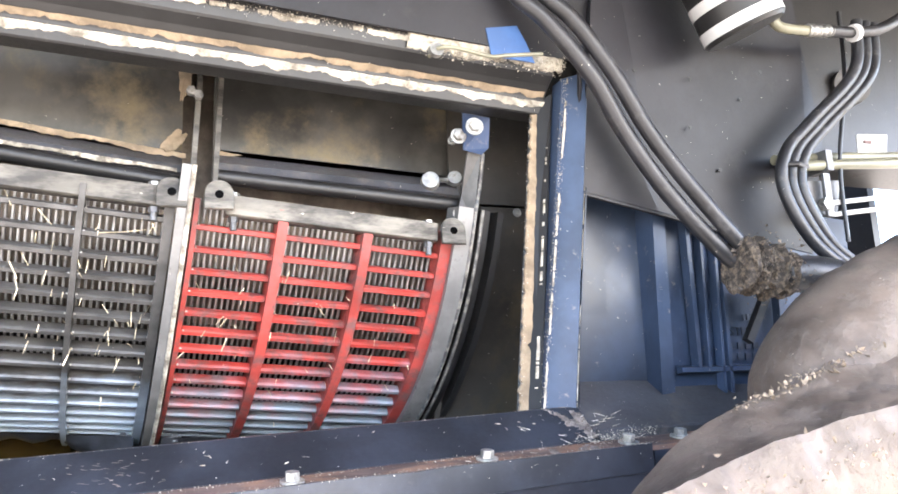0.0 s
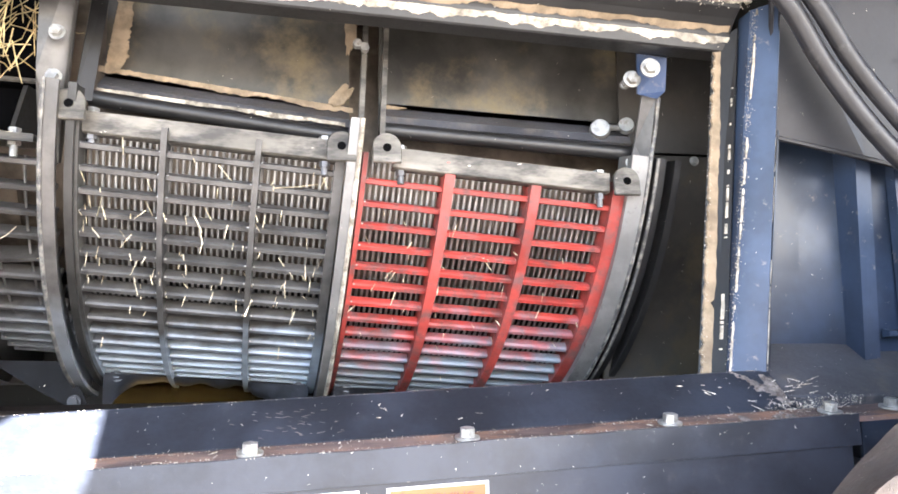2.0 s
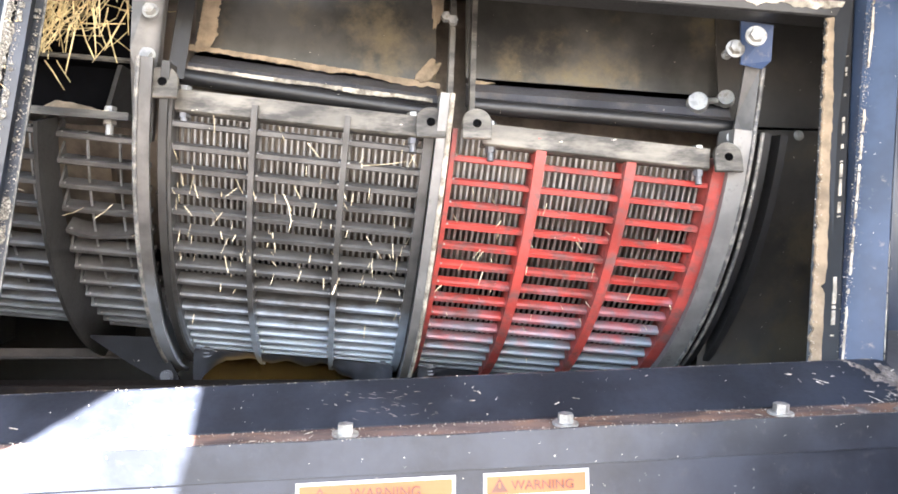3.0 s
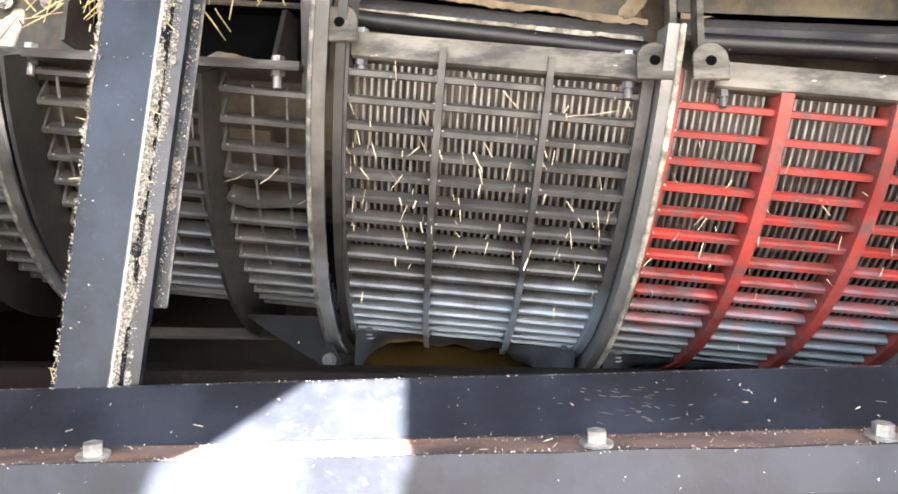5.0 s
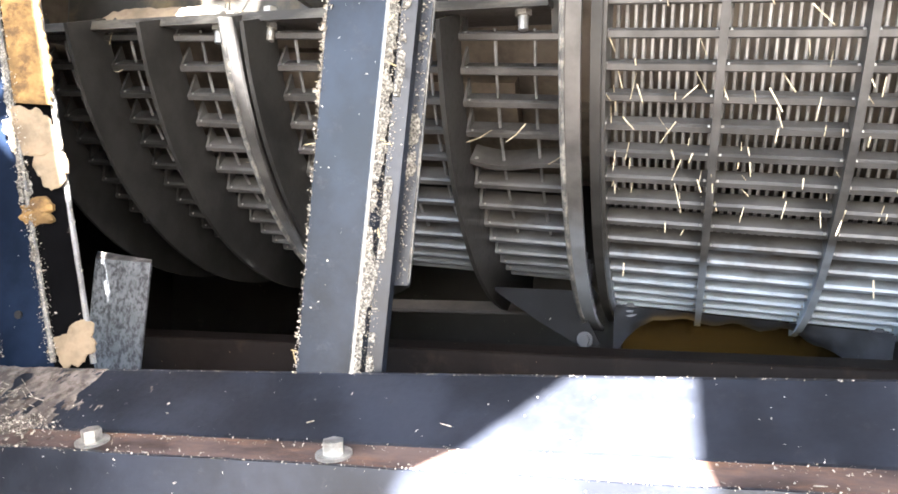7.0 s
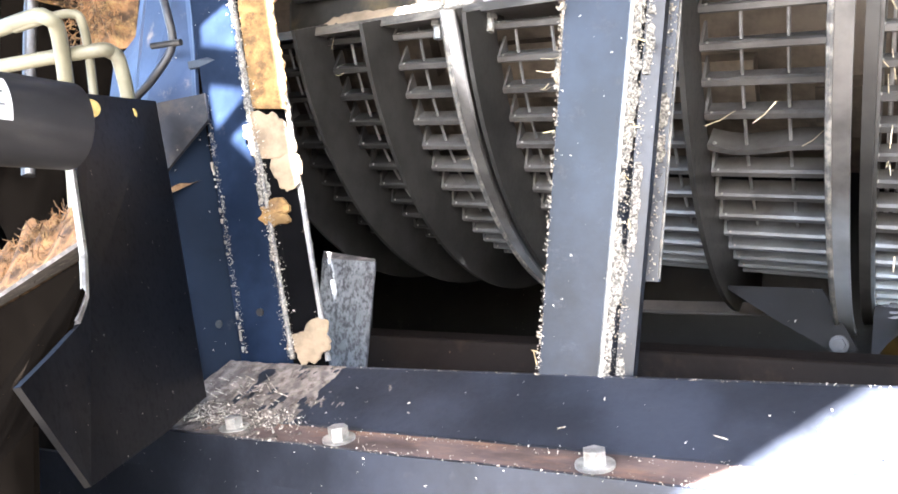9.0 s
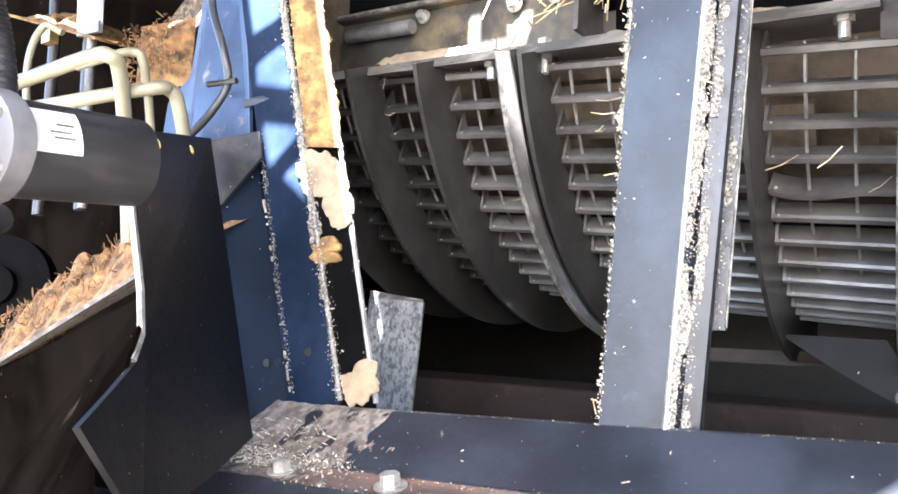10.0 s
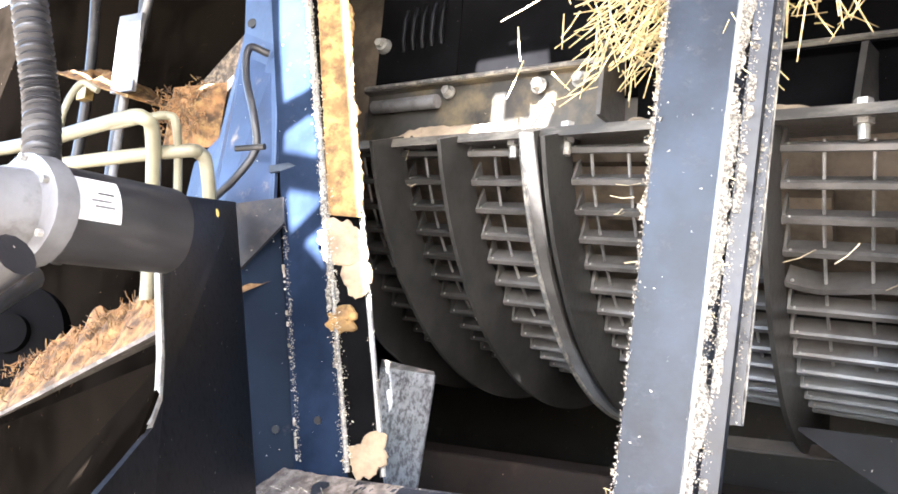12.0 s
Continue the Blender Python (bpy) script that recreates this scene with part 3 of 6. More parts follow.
flat_sheet("roof", [(-1.9, -1.18), (0.70, -1.18), (0.72, -1.55), (2.05, -1.55), (2.05, -0.42), (2.3, -0.42), (2.3, 0.40), (1.16, 0.40), (1.16, 1.32), (-1.9, 1.32)], SLOTS, 2.10, 0.012, CHARCOAL, "unseen dark sheet added to shade the opening, slotted for sun patches")
# outer panel over the opening
bm = bmesh.new()
plate(bm, [(-0.045, 0.055, 1.779), (0.653, 0.075, 1.761), (0.686, 0.060, 2.100), (-0.034, 0.059, 2.100)], 0.004)
wall("panel_over_opening", bm, CHARCOAL, "charcoal sheet panel over the side opening")
# large dark sheet to the right with its folded lower edge
bm = bmesh.new()
plate(bm, [(0.639, 0.099, 1.571), (0.772, 0.091, 1.543), (0.905, 0.094, 1.518), (1.071, 0.100, 1.494), (1.125, 0.100, 1.688), (1.089, 0.086, 1.862), (1.071, 0.084, 2.100), (0.687, 0.055, 2.100), (0.650, 0.060, 1.760)], 0.004)
sheet_tree = BVHTree.FromBMesh(bm)
side_sheet = wall("side_sheet", bm, CHARCOAL, "large charcoal sheet panel with small holes and scuffs")
bm = bmesh.new()
tube(bm, [Vector(p) for p in ((0.640, 0.069, 1.766), (0.640, 0.096, 1.583), (0.642, 0.097, 1.573), (0.653, 0.099, 1.568), (0.772, 0.089, 1.542), (0.905, 0.092, 1.518))], 0.0035, 6)
part("folded_edge", bm, CHARCOAL, side_sheet)
for x, z in ((0.993, 1.793), (0.833, 1.68), (0.942, 1.739), (0.943, 1.652), (0.839, 1.758), (1.03, 1.665), (0.889, 1.618), (0.731, 1.756)):
    bm = bmesh.new()
    disc(bm, toward(sheet_tree.ray_cast(Vector((x, -0.2, z)), Vector((0, 1, 0)))[0], (0, -1, 0)), 0.0032, 0.0008, 12)
    part("hole", bm, BLACK, side_sheet)
# recessed glossy panel and ribbed guard to the right of the opening
bm = bmesh.new()
plate(bm, [(0.588, 0.170, 1.266), (0.780, 0.153, 1.260), (0.787, 0.148, 1.591), (0.606, 0.154, 1.605)], 0.004)
wall("recess_panel", bm, NAVY_GLOSS, "glossy navy sheet in the recess beside the opening")
bm = bmesh.new()
hexa(bm, [(0.768, 0.121, 1.258), (0.794, 0.125, 1.258), (0.793, 0.163, 1.260), (0.767, 0.164, 1.261), (0.773, 0.109, 1.590), (0.797, 0.112, 1.588), (0.793, 0.157, 1.591), (0.768, 0.157, 1.593)])
soften(bm, 0.003, 2)
wall("recess_post", bm, JAMB, "dark folded sheet post beside the recess")
bm = bmesh.new()
plate(bm, [(0.787, 0.139, 1.231), (1.159, 0.139, 1.221), (1.195, 0.136, 1.564), (0.788, 0.133, 1.590)], 0.006)
guard = wall("ribbed_guard", bm, JAMB, "navy ribbed guard with raised lettering")
for a, b, w in (((0.84, 1.567), (0.84, 1.317), 0.006), ((0.866, 1.566), (0.858, 1.317), 0.004), ((0.891, 1.526), (0.881, 1.256), 0.004), ((0.902, 1.525), (0.895, 1.255), 0.005), ((1.01, 1.463), (1.0, 1.252), 0.005), ((0.806, 1.315), (1.128, 1.315), 0.006)):
    bm = bmesh.new()
    d = Vector((b[0] - a[0], 0, b[1] - a[1])).normalized()
    s = Vector((-d.z, 0, d.x)) * w
    A, B = Vector((a[0], 0.132, a[1])), Vector((b[0], 0.132, b[1]))
    o = Vector((0, -0.014, 0))
    hexa(bm, [A - s, A + s, B + s, B - s, A - s * 0.6 + o, A + s * 0.6 + o, B + s * 0.6 + o, B - s * 0.6 + o])
    soften(bm, 0.002)
    part("rib", bm, JAMB, guard)


def lettering(text, size, m, mat, parent, name="lettering", deep=0.0006):
    cu = bpy.data.curves.new(name, "FONT")
    cu.body, cu.size, cu.extrude = text, size, deep
    cu.align_x = "CENTER"
    tmp = new(name + "_outline", cu)
    dg = bpy.context.evaluated_depsgraph_get()
    me = bpy.data.meshes.new_from_object(tmp.evaluated_get(dg))
    bpy.data.objects.remove(tmp)
    me.materials.clear()
    me.materials.append(mat)
    return put(name, me, parent, at=m)


FACE = Matrix.Rotation(radians(90), 4, "X")
lettering("STEEL", 0.020, Matrix.Translation((0.940, 0.134, 1.366)) @ FACE, NAVY_GLOSS, guard)
for i, (x, z, w) in enumerate(((0.961, 1.395, 0.036), (0.934, 1.35, 0.075), (0.983, 1.348, 0.02), (0.932, 1.333, 0.075))):
    bm = bmesh.new()
    for k in range(5):
        box(bm, x - w / 2 + k * w / 5, x - w / 2 + (k + 0.7) * w / 5, 0.1328, 0.1346, z - 0.005, z + 0.005)
    part("raised_bars", bm, NAVY_GLOSS, guard)
# dusty shelf under the recess
bm = bmesh.new()
prism(bm, [(0.056, 1.240), (0.158, 1.304), (0.158, 1.26), (0.058, 1.222)], 0.596, 1.25, cuts=2)
soften(bm, 0.002)
wall("recess_shelf", bm, SHELF, "dusty sloping shelf under the recess")
# wall inside the opening, right of the cage
bm = bmesh.new()
box(bm, 0.800, 0.812, 0.30, 1.30, 1.0, 2.1)
wall("wall_inner_right", bm, BLACK, "black sheet wall closing the cage at its end")
bm = bmesh.new()
plate(bm, [(0.520, 0.298, 1.60), (0.80, 0.298, 1.60), (0.80, 0.298, 2.0), (0.520, 0.298, 2.0)], 0.004)
plate(bm, [(0.520, 0.470, 1.06), (0.80, 0.470, 1.06), (0.80, 0.2995, 1.596), (0.520, 0.2995, 1.596)], 0.004)
end_wall = wall("inner_end_wall", bm, END_WALL, "sooty black inner end wall with rivets")
for x, z, r in ((0.641, 1.589, 0.008), (0.577, 1.453, 0.007), (0.562, 1.622, 0.005), (0.563, 1.605, 0.005)):
    bm = bmesh.new()
    disc(bm, toward((x, 0.296 + max(0.0, 1.60 - z) * 0.318, z), (0, -1, 0)), r, 0.004, 14, r * 0.55)
    part("rivet", bm, ZINC, end_wall)

# ---- the frame of the side opening ----
sf = thing("side_frame", (0, 0.05, 1.0), "navy painted steel frame of the harvester's side opening, dusty and chipped", "machine frame")
bm = bmesh.new()
prism(bm, [(0.018, 0.003), (0.023, 0.005), (0.078, 0.0460), (0.082, 0.0470), (0.082, -0.05), (0.018, -0.05)], -0.86, 0.60, SILL, 6)
part("sill", bm, SILL_PAINT, sf, "navy sloping sill with pale specks and scuffs")
bm = bmesh.new()
prism(bm, [(-0.0215, -0.0045), (0.019, 0.0038), (0.019, -0.003), (-0.0215, -0.010)], -0.86, 1.0, SILL, 8)
part("bolt_ledge", bm, RUST, sf, "rusty dust-covered bolting ledge")
bm = bmesh.new()
# the thin front lip has a slightly wavy top
rows = []
for i in range(61):
    x = -0.86 + 1.50 * i / 60
    w = 0.0012 * noise.noise(Vector((x * 14, 0, 0))) + 0.0007 * noise.noise(Vector((x * 60, 2, 0)))
    rows.append([bm.verts.new(SILL @ Vector((x, y, z))) for y, z in ((-0.0255 + w, -0.001 + w), (-0.0222 + w, -0.0005 + w), (-0.0222, -0.034), (-0.0262, -0.034))])
for a, b in zip(rows, rows[1:]):
    for k in range(4):
        bm.faces.new((a[k], a[(k + 1) % 4], b[(k + 1) % 4], b[k]))
bm.faces.new(rows[0][::-1])
bm.faces.new(rows[-1])
part("front_lip", bm, SILL_PAINT, sf, "thin navy sheet lip with a chipped edge")
bm = bmesh.new()
prism(bm, [(-0.0240, -0.0345), (-0.018, -0.0345), (-0.018, -0.45), (-0.0245, -0.45)], -1.3, 0.63, SILL, 2)
part("lower_panel", bm, SILL_PAINT, sf, "navy lower side panel")
bm = bmesh.new()
prism(bm, [(-0.0215, -0.0100), (-0.017, -0.0100), (-0.017, -0.45), (-0.0265, -0.45)], 0.645, 1.6, SILL, 2)
part("lower_panel", bm, NAVY, sf)
# left foot of the ledge, where it widens
bm = bmesh.new()
plate(bm, [SILL @ Vector(p) for p in ((-0.86, -0.0215, -0.0085), (-0.72, -0.0215, -0.0085), (-0.72, 0.018, -0.001), (-0.86, 0.018, -0.001))], 0.006)
part("corner_foot", bm, NAVY, sf)

# centre pillar: bluish front face, dusty right flange
def upright(name, foot, top, mat, label="", bevel=0.0, seg=1, smooth=False):
    """A bar between two outlines of four corners each: front left, front right, back right, back left."""
    bm = bmesh.new()
    hexa(bm, [*foot, *top])
    if bevel:
        soften(bm, bevel, seg)
    return part(name, bm, mat, sf, label, smooth=smooth)


upright("centre_pillar", [(-0.4665, 0.080, 1.20), (-0.4170, 0.080, 1.20), (-0.4100, 0.095, 1.20), (-0.4600, 0.120, 1.20)],
        [(-0.4190, 0.080, 1.83), (-0.3590, 0.080, 1.83), (-0.3520, 0.095, 1.83), (-0.4125, 0.120, 1.83)], NAVY, "bluish navy box pillar", 0.004, 3, True)
upright("pillar_flange", [(-0.4080, 0.086, 1.20), (-0.3960, 0.091, 1.20), (-0.3960, 0.100, 1.20), (-0.4080, 0.100, 1.20)],
        [(-0.3500, 0.086, 1.83), (-0.3380, 0.091, 1.83), (-0.3380, 0.100, 1.83), (-0.3500, 0.100, 1.83)], NAVY, "", 0.001)
upright("edge_strip", [(-0.3955, 0.118, 1.300), (-0.3835, 0.121, 1.300), (-0.3835, 0.126, 1.300), (-0.3955, 0.123, 1.300)],
        [(-0.3520, 0.118, 1.80), (-0.3420, 0.121, 1.80), (-0.3420, 0.126, 1.80), (-0.3520, 0.123, 1.80)], NAVY, "thin bluish sheet strip beside the pillar", 0.0008)
# thin zinc line laid on as the highlight of the pillar's rounded edge
bm = bmesh.new()
tube(bm, [Vector((-0.4165, 0.0800, 1.205)), Vector((-0.3590, 0.0800, 1.825))], 0.0021, 8)
part("rubbed_edge", bm, ZINC, sf, "bright metal line standing for the pillar's edge highlight")
bm = bmesh.new()
tube(bm, [Vector((-0.3832, 0.1212, 1.302)), Vector((-0.3417, 0.1212, 1.798))], 0.0012, 6)
part("bare_edge", bm, RING, sf, "bare pale steel edge")

# right jamb: inner return, caked flange, blue outer face
bm = bmesh.new()
plate(bm, [(0.529, 0.125, 1.212), (0.549, 0.093, 1.212), (0.612, 0.109, 1.722), (0.585, 0.129, 1.702)], 0.004)
part("jamb_flange", bm, BLACK, sf)
bm = bmesh.new()
rows = []
for k in range(15):
    t = k / 14
    a = Vector((0.549, 0.089, 1.212)).lerp(Vector((0.620, 0.088, 1.738)), t)
    b = Vector((0.593, 0.076, 1.212)).lerp(Vector((0.655, 0.071, 1.746)), t)
    rows.append([bm.verts.new(p) for p in (a + Vector((0, 0.03, 0)), a + Vector((0.0004, 0.002, 0)), a + Vector((0.0025, 0, 0)), (a + b) / 2, b - Vector((0.0025, 0, 0)), b + Vector((-0.0004, 0.002, 0)), b + Vector((0, 0.03, 0)))])
for a, b in zip(rows, rows[1:]):
    for k in range(6):
        bm.faces.new((a[k], a[k + 1], b[k + 1], b[k]))
    bm.faces.new((a[6], a[0], b[0], b[6]))
bm.faces.new(rows[0][::-1])
bm.faces.new(rows[-1])
part("jamb_face", bm, JAMB, sf, "blue painted jamb face with scratched edges", smooth=True)
bm = bmesh.new()
plate(bm, [(0.594, 0.078, 1.212), (0.592, 0.172, 1.217), (0.644, 0.150, 1.641), (0.654, 0.097, 1.601)], 0.003)
part("jamb_return", bm, NAVY, sf)
# top rail
TOP = tilted(0, -0.010, 0.019, -0.041)
bm = bmesh.new()
prism(bm, [(0.088, 1.772), (0.094, 1.745), (0.110, 1.735), (0.124, 1.722), (0.131, 1.697), (0.165, 1.697), (0.165, 1.772)], -0.42, 0.605, TOP, 8)
soften(bm, 0.002)
part("top_rail", bm, BLACK, sf, "black top rail under caked pale residue")

# left corner post: folded sheets
def post_sheet(name, corners, mat, label="", thick=0.004):
    bm = bmesh.new()
    plate(bm, corners, thick)
    return part(name, bm, mat, sf, label)


post_sheet("post_inner_edge", [(-0.729, 0.092, 1.203), (-0.710, 0.122, 1.200), (-0.844, 0.122, 1.767), (-0.871, 0.092, 1.759)], DEEP_BLACK, "black inner edge of the corner post, caked with dust")
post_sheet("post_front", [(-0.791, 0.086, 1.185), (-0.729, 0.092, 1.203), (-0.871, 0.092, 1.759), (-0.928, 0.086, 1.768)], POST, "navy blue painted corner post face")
# the fold takes the post's navy darkened, with its deep shade in the colour
post_sheet("post_fold", [(-0.816, 0.050, 1.178), (-0.790, 0.090, 1.183), (-0.868, 0.090, 1.479), (-0.896, 0.050, 1.472)], FOLD_SHADED, "navy folded side of the post, painted darker for shade")
bm = bmesh.new()
tube(bm, [Vector((-0.733, 0.091, 1.222)), Vector((-0.867, 0.091, 1.754))], 0.0024, 6)
part("post_seam", bm, RING, sf, "bare bright seam edge")
bm = bmesh.new()
tube(bm, [Vector((-0.713, 0.120, 1.219)), Vector((-0.841, 0.120, 1.762))], 0.0029, 8)
part("post_seam", bm, WIRE, sf, smooth=True)
post_sheet("post_gusset", [(-0.900, 0.050, 1.483), (-0.848, 0.075, 1.493), (-0.840, 0.073, 1.464), (-0.872, 0.046, 1.408)], GUSSET, "dark dusty sloping gusset")
for p in ((-0.775, 0.088, 1.266), (-0.809, 0.066, 1.254)):
    bm = bmesh.new()
    disc(bm, toward(p, (0.2, -1, 0)), 0.004, 0.0015, 12)
    part("hole", bm, BLACK, sf)

# ---- rotor cage ----
rotor = thing("rotor", (0, 0.62, 1.2), "dusty brown steel rotor drum inside the cage", "rotor")
bm = bmesh.new()
disc(bm, CAGE @ Matrix.Translation((-1.4, 0.0, 0)) @ Matrix.Rotation(radians(90), 4, "Y"), 0.280, 1.955, 64)
part("drum", bm, DRUM, rotor, smooth=True)
for k in range(9):
    bm = bmesh.new()
    a = 198 + 7 * k
    x = -1.1 + 0.2 * k
    arc(bm, x, x + 0.14, 0.280, 0.300, a, a + 14, 6, CAGE)
    part("rasp_bar", bm, DRUM, rotor)


def slat_mesh(width, r, deep, mat, gusset=False):
    me = bpy.data.meshes.new("slat")
    bm = bmesh.new()
    prism(bm, [(r - deep, -0.0030), (r - 0.003, -0.0044), (r, -0.0028), (r, 0.0028), (r - 0.003, 0.0044), (r - deep, 0.0030)], 0, width)
    if gusset:
        v = [bm.verts.new(p) for p in ((0.0, r - 0.001, -0.003), (0.0, r - deep, -0.003), (0.0, r - deep, -0.020), (0.003, r - 0.001, -0.003), (0.003, r - deep, -0.003), (0.003, r - deep, -0.020))]
        for f in ((0, 1, 2), (5, 4, 3), (0, 3, 4, 1), (1, 4, 5, 2), (2, 5, 3, 0)):
            bm.faces.new([v[i] for i in f])
    bmesh.ops.recalc_face_normals(bm, faces=bm.faces[:])
    bm.to_mesh(me)
    bm.free()
    me.materials.append(mat)
    return me


def wires(bm, xs, r, thick, a0, a1, n, m):
    for x in xs:
        line = [m @ Vector((x, r * math.cos(a), r * math.sin(a))) for a in (radians(a0 + (a1 - a0) * i / n) for i in range(n + 1))]
        tube(bm, line, thick, 5)


bm = bmesh.new()
wires(bm, [0.0], R_CON - 0.024, 0.0021, 196, 262, 24, Matrix())
bmesh.ops.recalc_face_normals(bm, faces=bm.faces[:])
WIRE_MESH = bpy.data.meshes.new("wire")
bm.to_mesh(WIRE_MESH)
bm.free()
WIRE_MESH.materials.append(WIRE)


def concave(name, label, x0, x1, bars, a0, mat, ribmat, count=15, step=5.1):
    top = CAGE @ Vector(((x0 + x1) / 2, 0, -R_CON))
    ob = thing(name, top, label, "concave", "threshing concaves")
    edges = [x0, *bars, x1]
    for l, r in zip(edges, edges[1:]):
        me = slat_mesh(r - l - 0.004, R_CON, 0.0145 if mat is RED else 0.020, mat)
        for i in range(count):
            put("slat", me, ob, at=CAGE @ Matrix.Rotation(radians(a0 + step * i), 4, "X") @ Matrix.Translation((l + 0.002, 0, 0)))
        n = int(round((r - l) / 0.0085))
        for k in range(n):
            put("wire", WIRE_MESH, ob, at=CAGE @ Matrix.Translation((l + (r - l) * (k + 0.6) / (n + 0.2), 0, 0)))
        bm = bmesh.new()
        for i in range(count):
            for x in (l + 0.006, r - 0.006):
                m = CAGE @ Matrix.Rotation(radians(a0 + step * i), 4, "X")
                disc(bm, m @ Matrix.Translation((x, R_CON - 0.002, -0.0028)) @ Matrix.Rotation(radians(180), 4, "X"), 0.0022, 0.0018, 6, 0.001)
        part("weld_spot", bm, ZINC, ob, kind="stuff")
    for k, x in enumerate(edges):
        bm = bmesh.new()
        w = (0.0037 if 0 < k < 3 else 0.0062) + (0.0032 if ribmat is RED_RIB and k else 0.0) - (0.003 if ribmat is RED_RIB and not k else 0.0)
        arc(bm, x - w, x + w, R_CON - 0.035, R_CON + (0.010 if 0 < k < 3 else 0.006), 196, 265, 30)
        soften(bm, 0.0012)
        part("rib", bm, ribmat, ob)
    return ob


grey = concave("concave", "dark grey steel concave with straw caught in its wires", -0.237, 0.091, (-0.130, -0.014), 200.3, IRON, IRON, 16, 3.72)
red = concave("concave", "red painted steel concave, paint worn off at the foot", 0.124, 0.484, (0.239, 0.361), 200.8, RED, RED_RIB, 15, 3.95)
RAIL_LINE = tilted(0, 0.010, 0.024, -0.0862)
for ob, x0, x1 in ((grey, -0.228, 0.084), (red, 0.160, 0.463)):
    # worn top rail with its end tabs
    bm = bmesh.new()
    prism(bm, [(0.196, 1.557), (0.200, 1.532), (0.204, 1.530), (0.226, 1.532), (0.226, 1.537), (0.206, 1.541), (0.203, 1.559)], x0, x1, RAIL_LINE, 4)
    part("top_rail", bm, RAIL, ob, "worn pale top rail with black patches")
    for s in (0.3, 0.62):
        bm = bmesh.new()
        x = x0 + (x1 - x0) * s
        disc(bm, RAIL_LINE @ toward((x, 0.1998, 1.551), (0, -1, -0.2)) @ Matrix.Diagonal((1.0, 0.5, 1, 1)), 0.009, 0.0025, 14, 0.006)
        part("weld_lump", bm, BLACK, ob)
tab_bm = bmesh.new()
line = [(-0.019, -0.020), (0.019, -0.020)] + [(0.019 * math.cos(radians(t)), 0.002 + 0.019 * math.sin(radians(t))) for t in range(0, 181, 15)]
f = [tab_bm.verts.new((x, -0.003, z)) for x, z in line]
b = [tab_bm.verts.new((x, 0.003, z)) for x, z in line]
tab_bm.faces.new(f)
tab_bm.faces.new(b[::-1])
for k in range(len(line)):
    tab_bm.faces.new((f[k], b[k], b[(k + 1) % len(line)], f[(k + 1) % len(line)]))
bmesh.ops.recalc_face_normals(tab_bm, faces=tab_bm.faces[:])
soften(tab_bm, 0.001)
tab_mesh = bpy.data.meshes.new("tab")
tab_bm.to_mesh(tab_mesh)
tab_bm.free()
tab_mesh.materials.append(RAIL)
hole_bm = bmesh.new()
disc(hole_bm, toward((0, 0.0, 0), (0, -1, 0)), 0.0056, 0.0042, 18)
hole_mesh = bpy.data.meshes.new("tab_hole")
hole_bm.to_mesh(hole_mesh)
hole_bm.free()
hole_mesh.materials.append(DEEP_BLACK)
for ob, x, y, z in ((grey, -0.237, 0.186, 1.603), (grey, 0.092, 0.190, 1.563), (red, 0.151, 0.194, 1.564), (red, 0.483, 0.198, 1.530)):
    m = Matrix.Translation((x, y, z - 0.002)) @ Matrix.Rotation(radians(-8), 4, "X")
    t = put("tab", tab_mesh, ob, "rounded lug with a bolt hole", m)
    h = new("tab_hole", hole_mesh)
    h.parent = t
for ob, x, z in ((grey, -0.219, 1.572), (grey, 0.071, 1.546), (red, 0.172, 1.537), (red, 0.452, 1.512)):
    bm = bmesh.new()
    disc(bm, Matrix.Translation((x, 0.221, z + 0.004)) @ Matrix.Rotation(radians(180), 4, "X"), 0.0068, 0.009, 6)
    disc(bm, Matrix.Translation((x, 0.221, z - 0.004)) @ Matrix.Rotation(radians(180), 4, "X"), 0.0045, 0.012, 10)
    part("rail_nut", bm, CAST, ob)
    bm = bmesh.new()
    disc(bm, Matrix.Translation((x, 0.221, z + 0.028)), 0.008, 0.008, 6)
    part("bolt_head", bm, ZINC, ob)
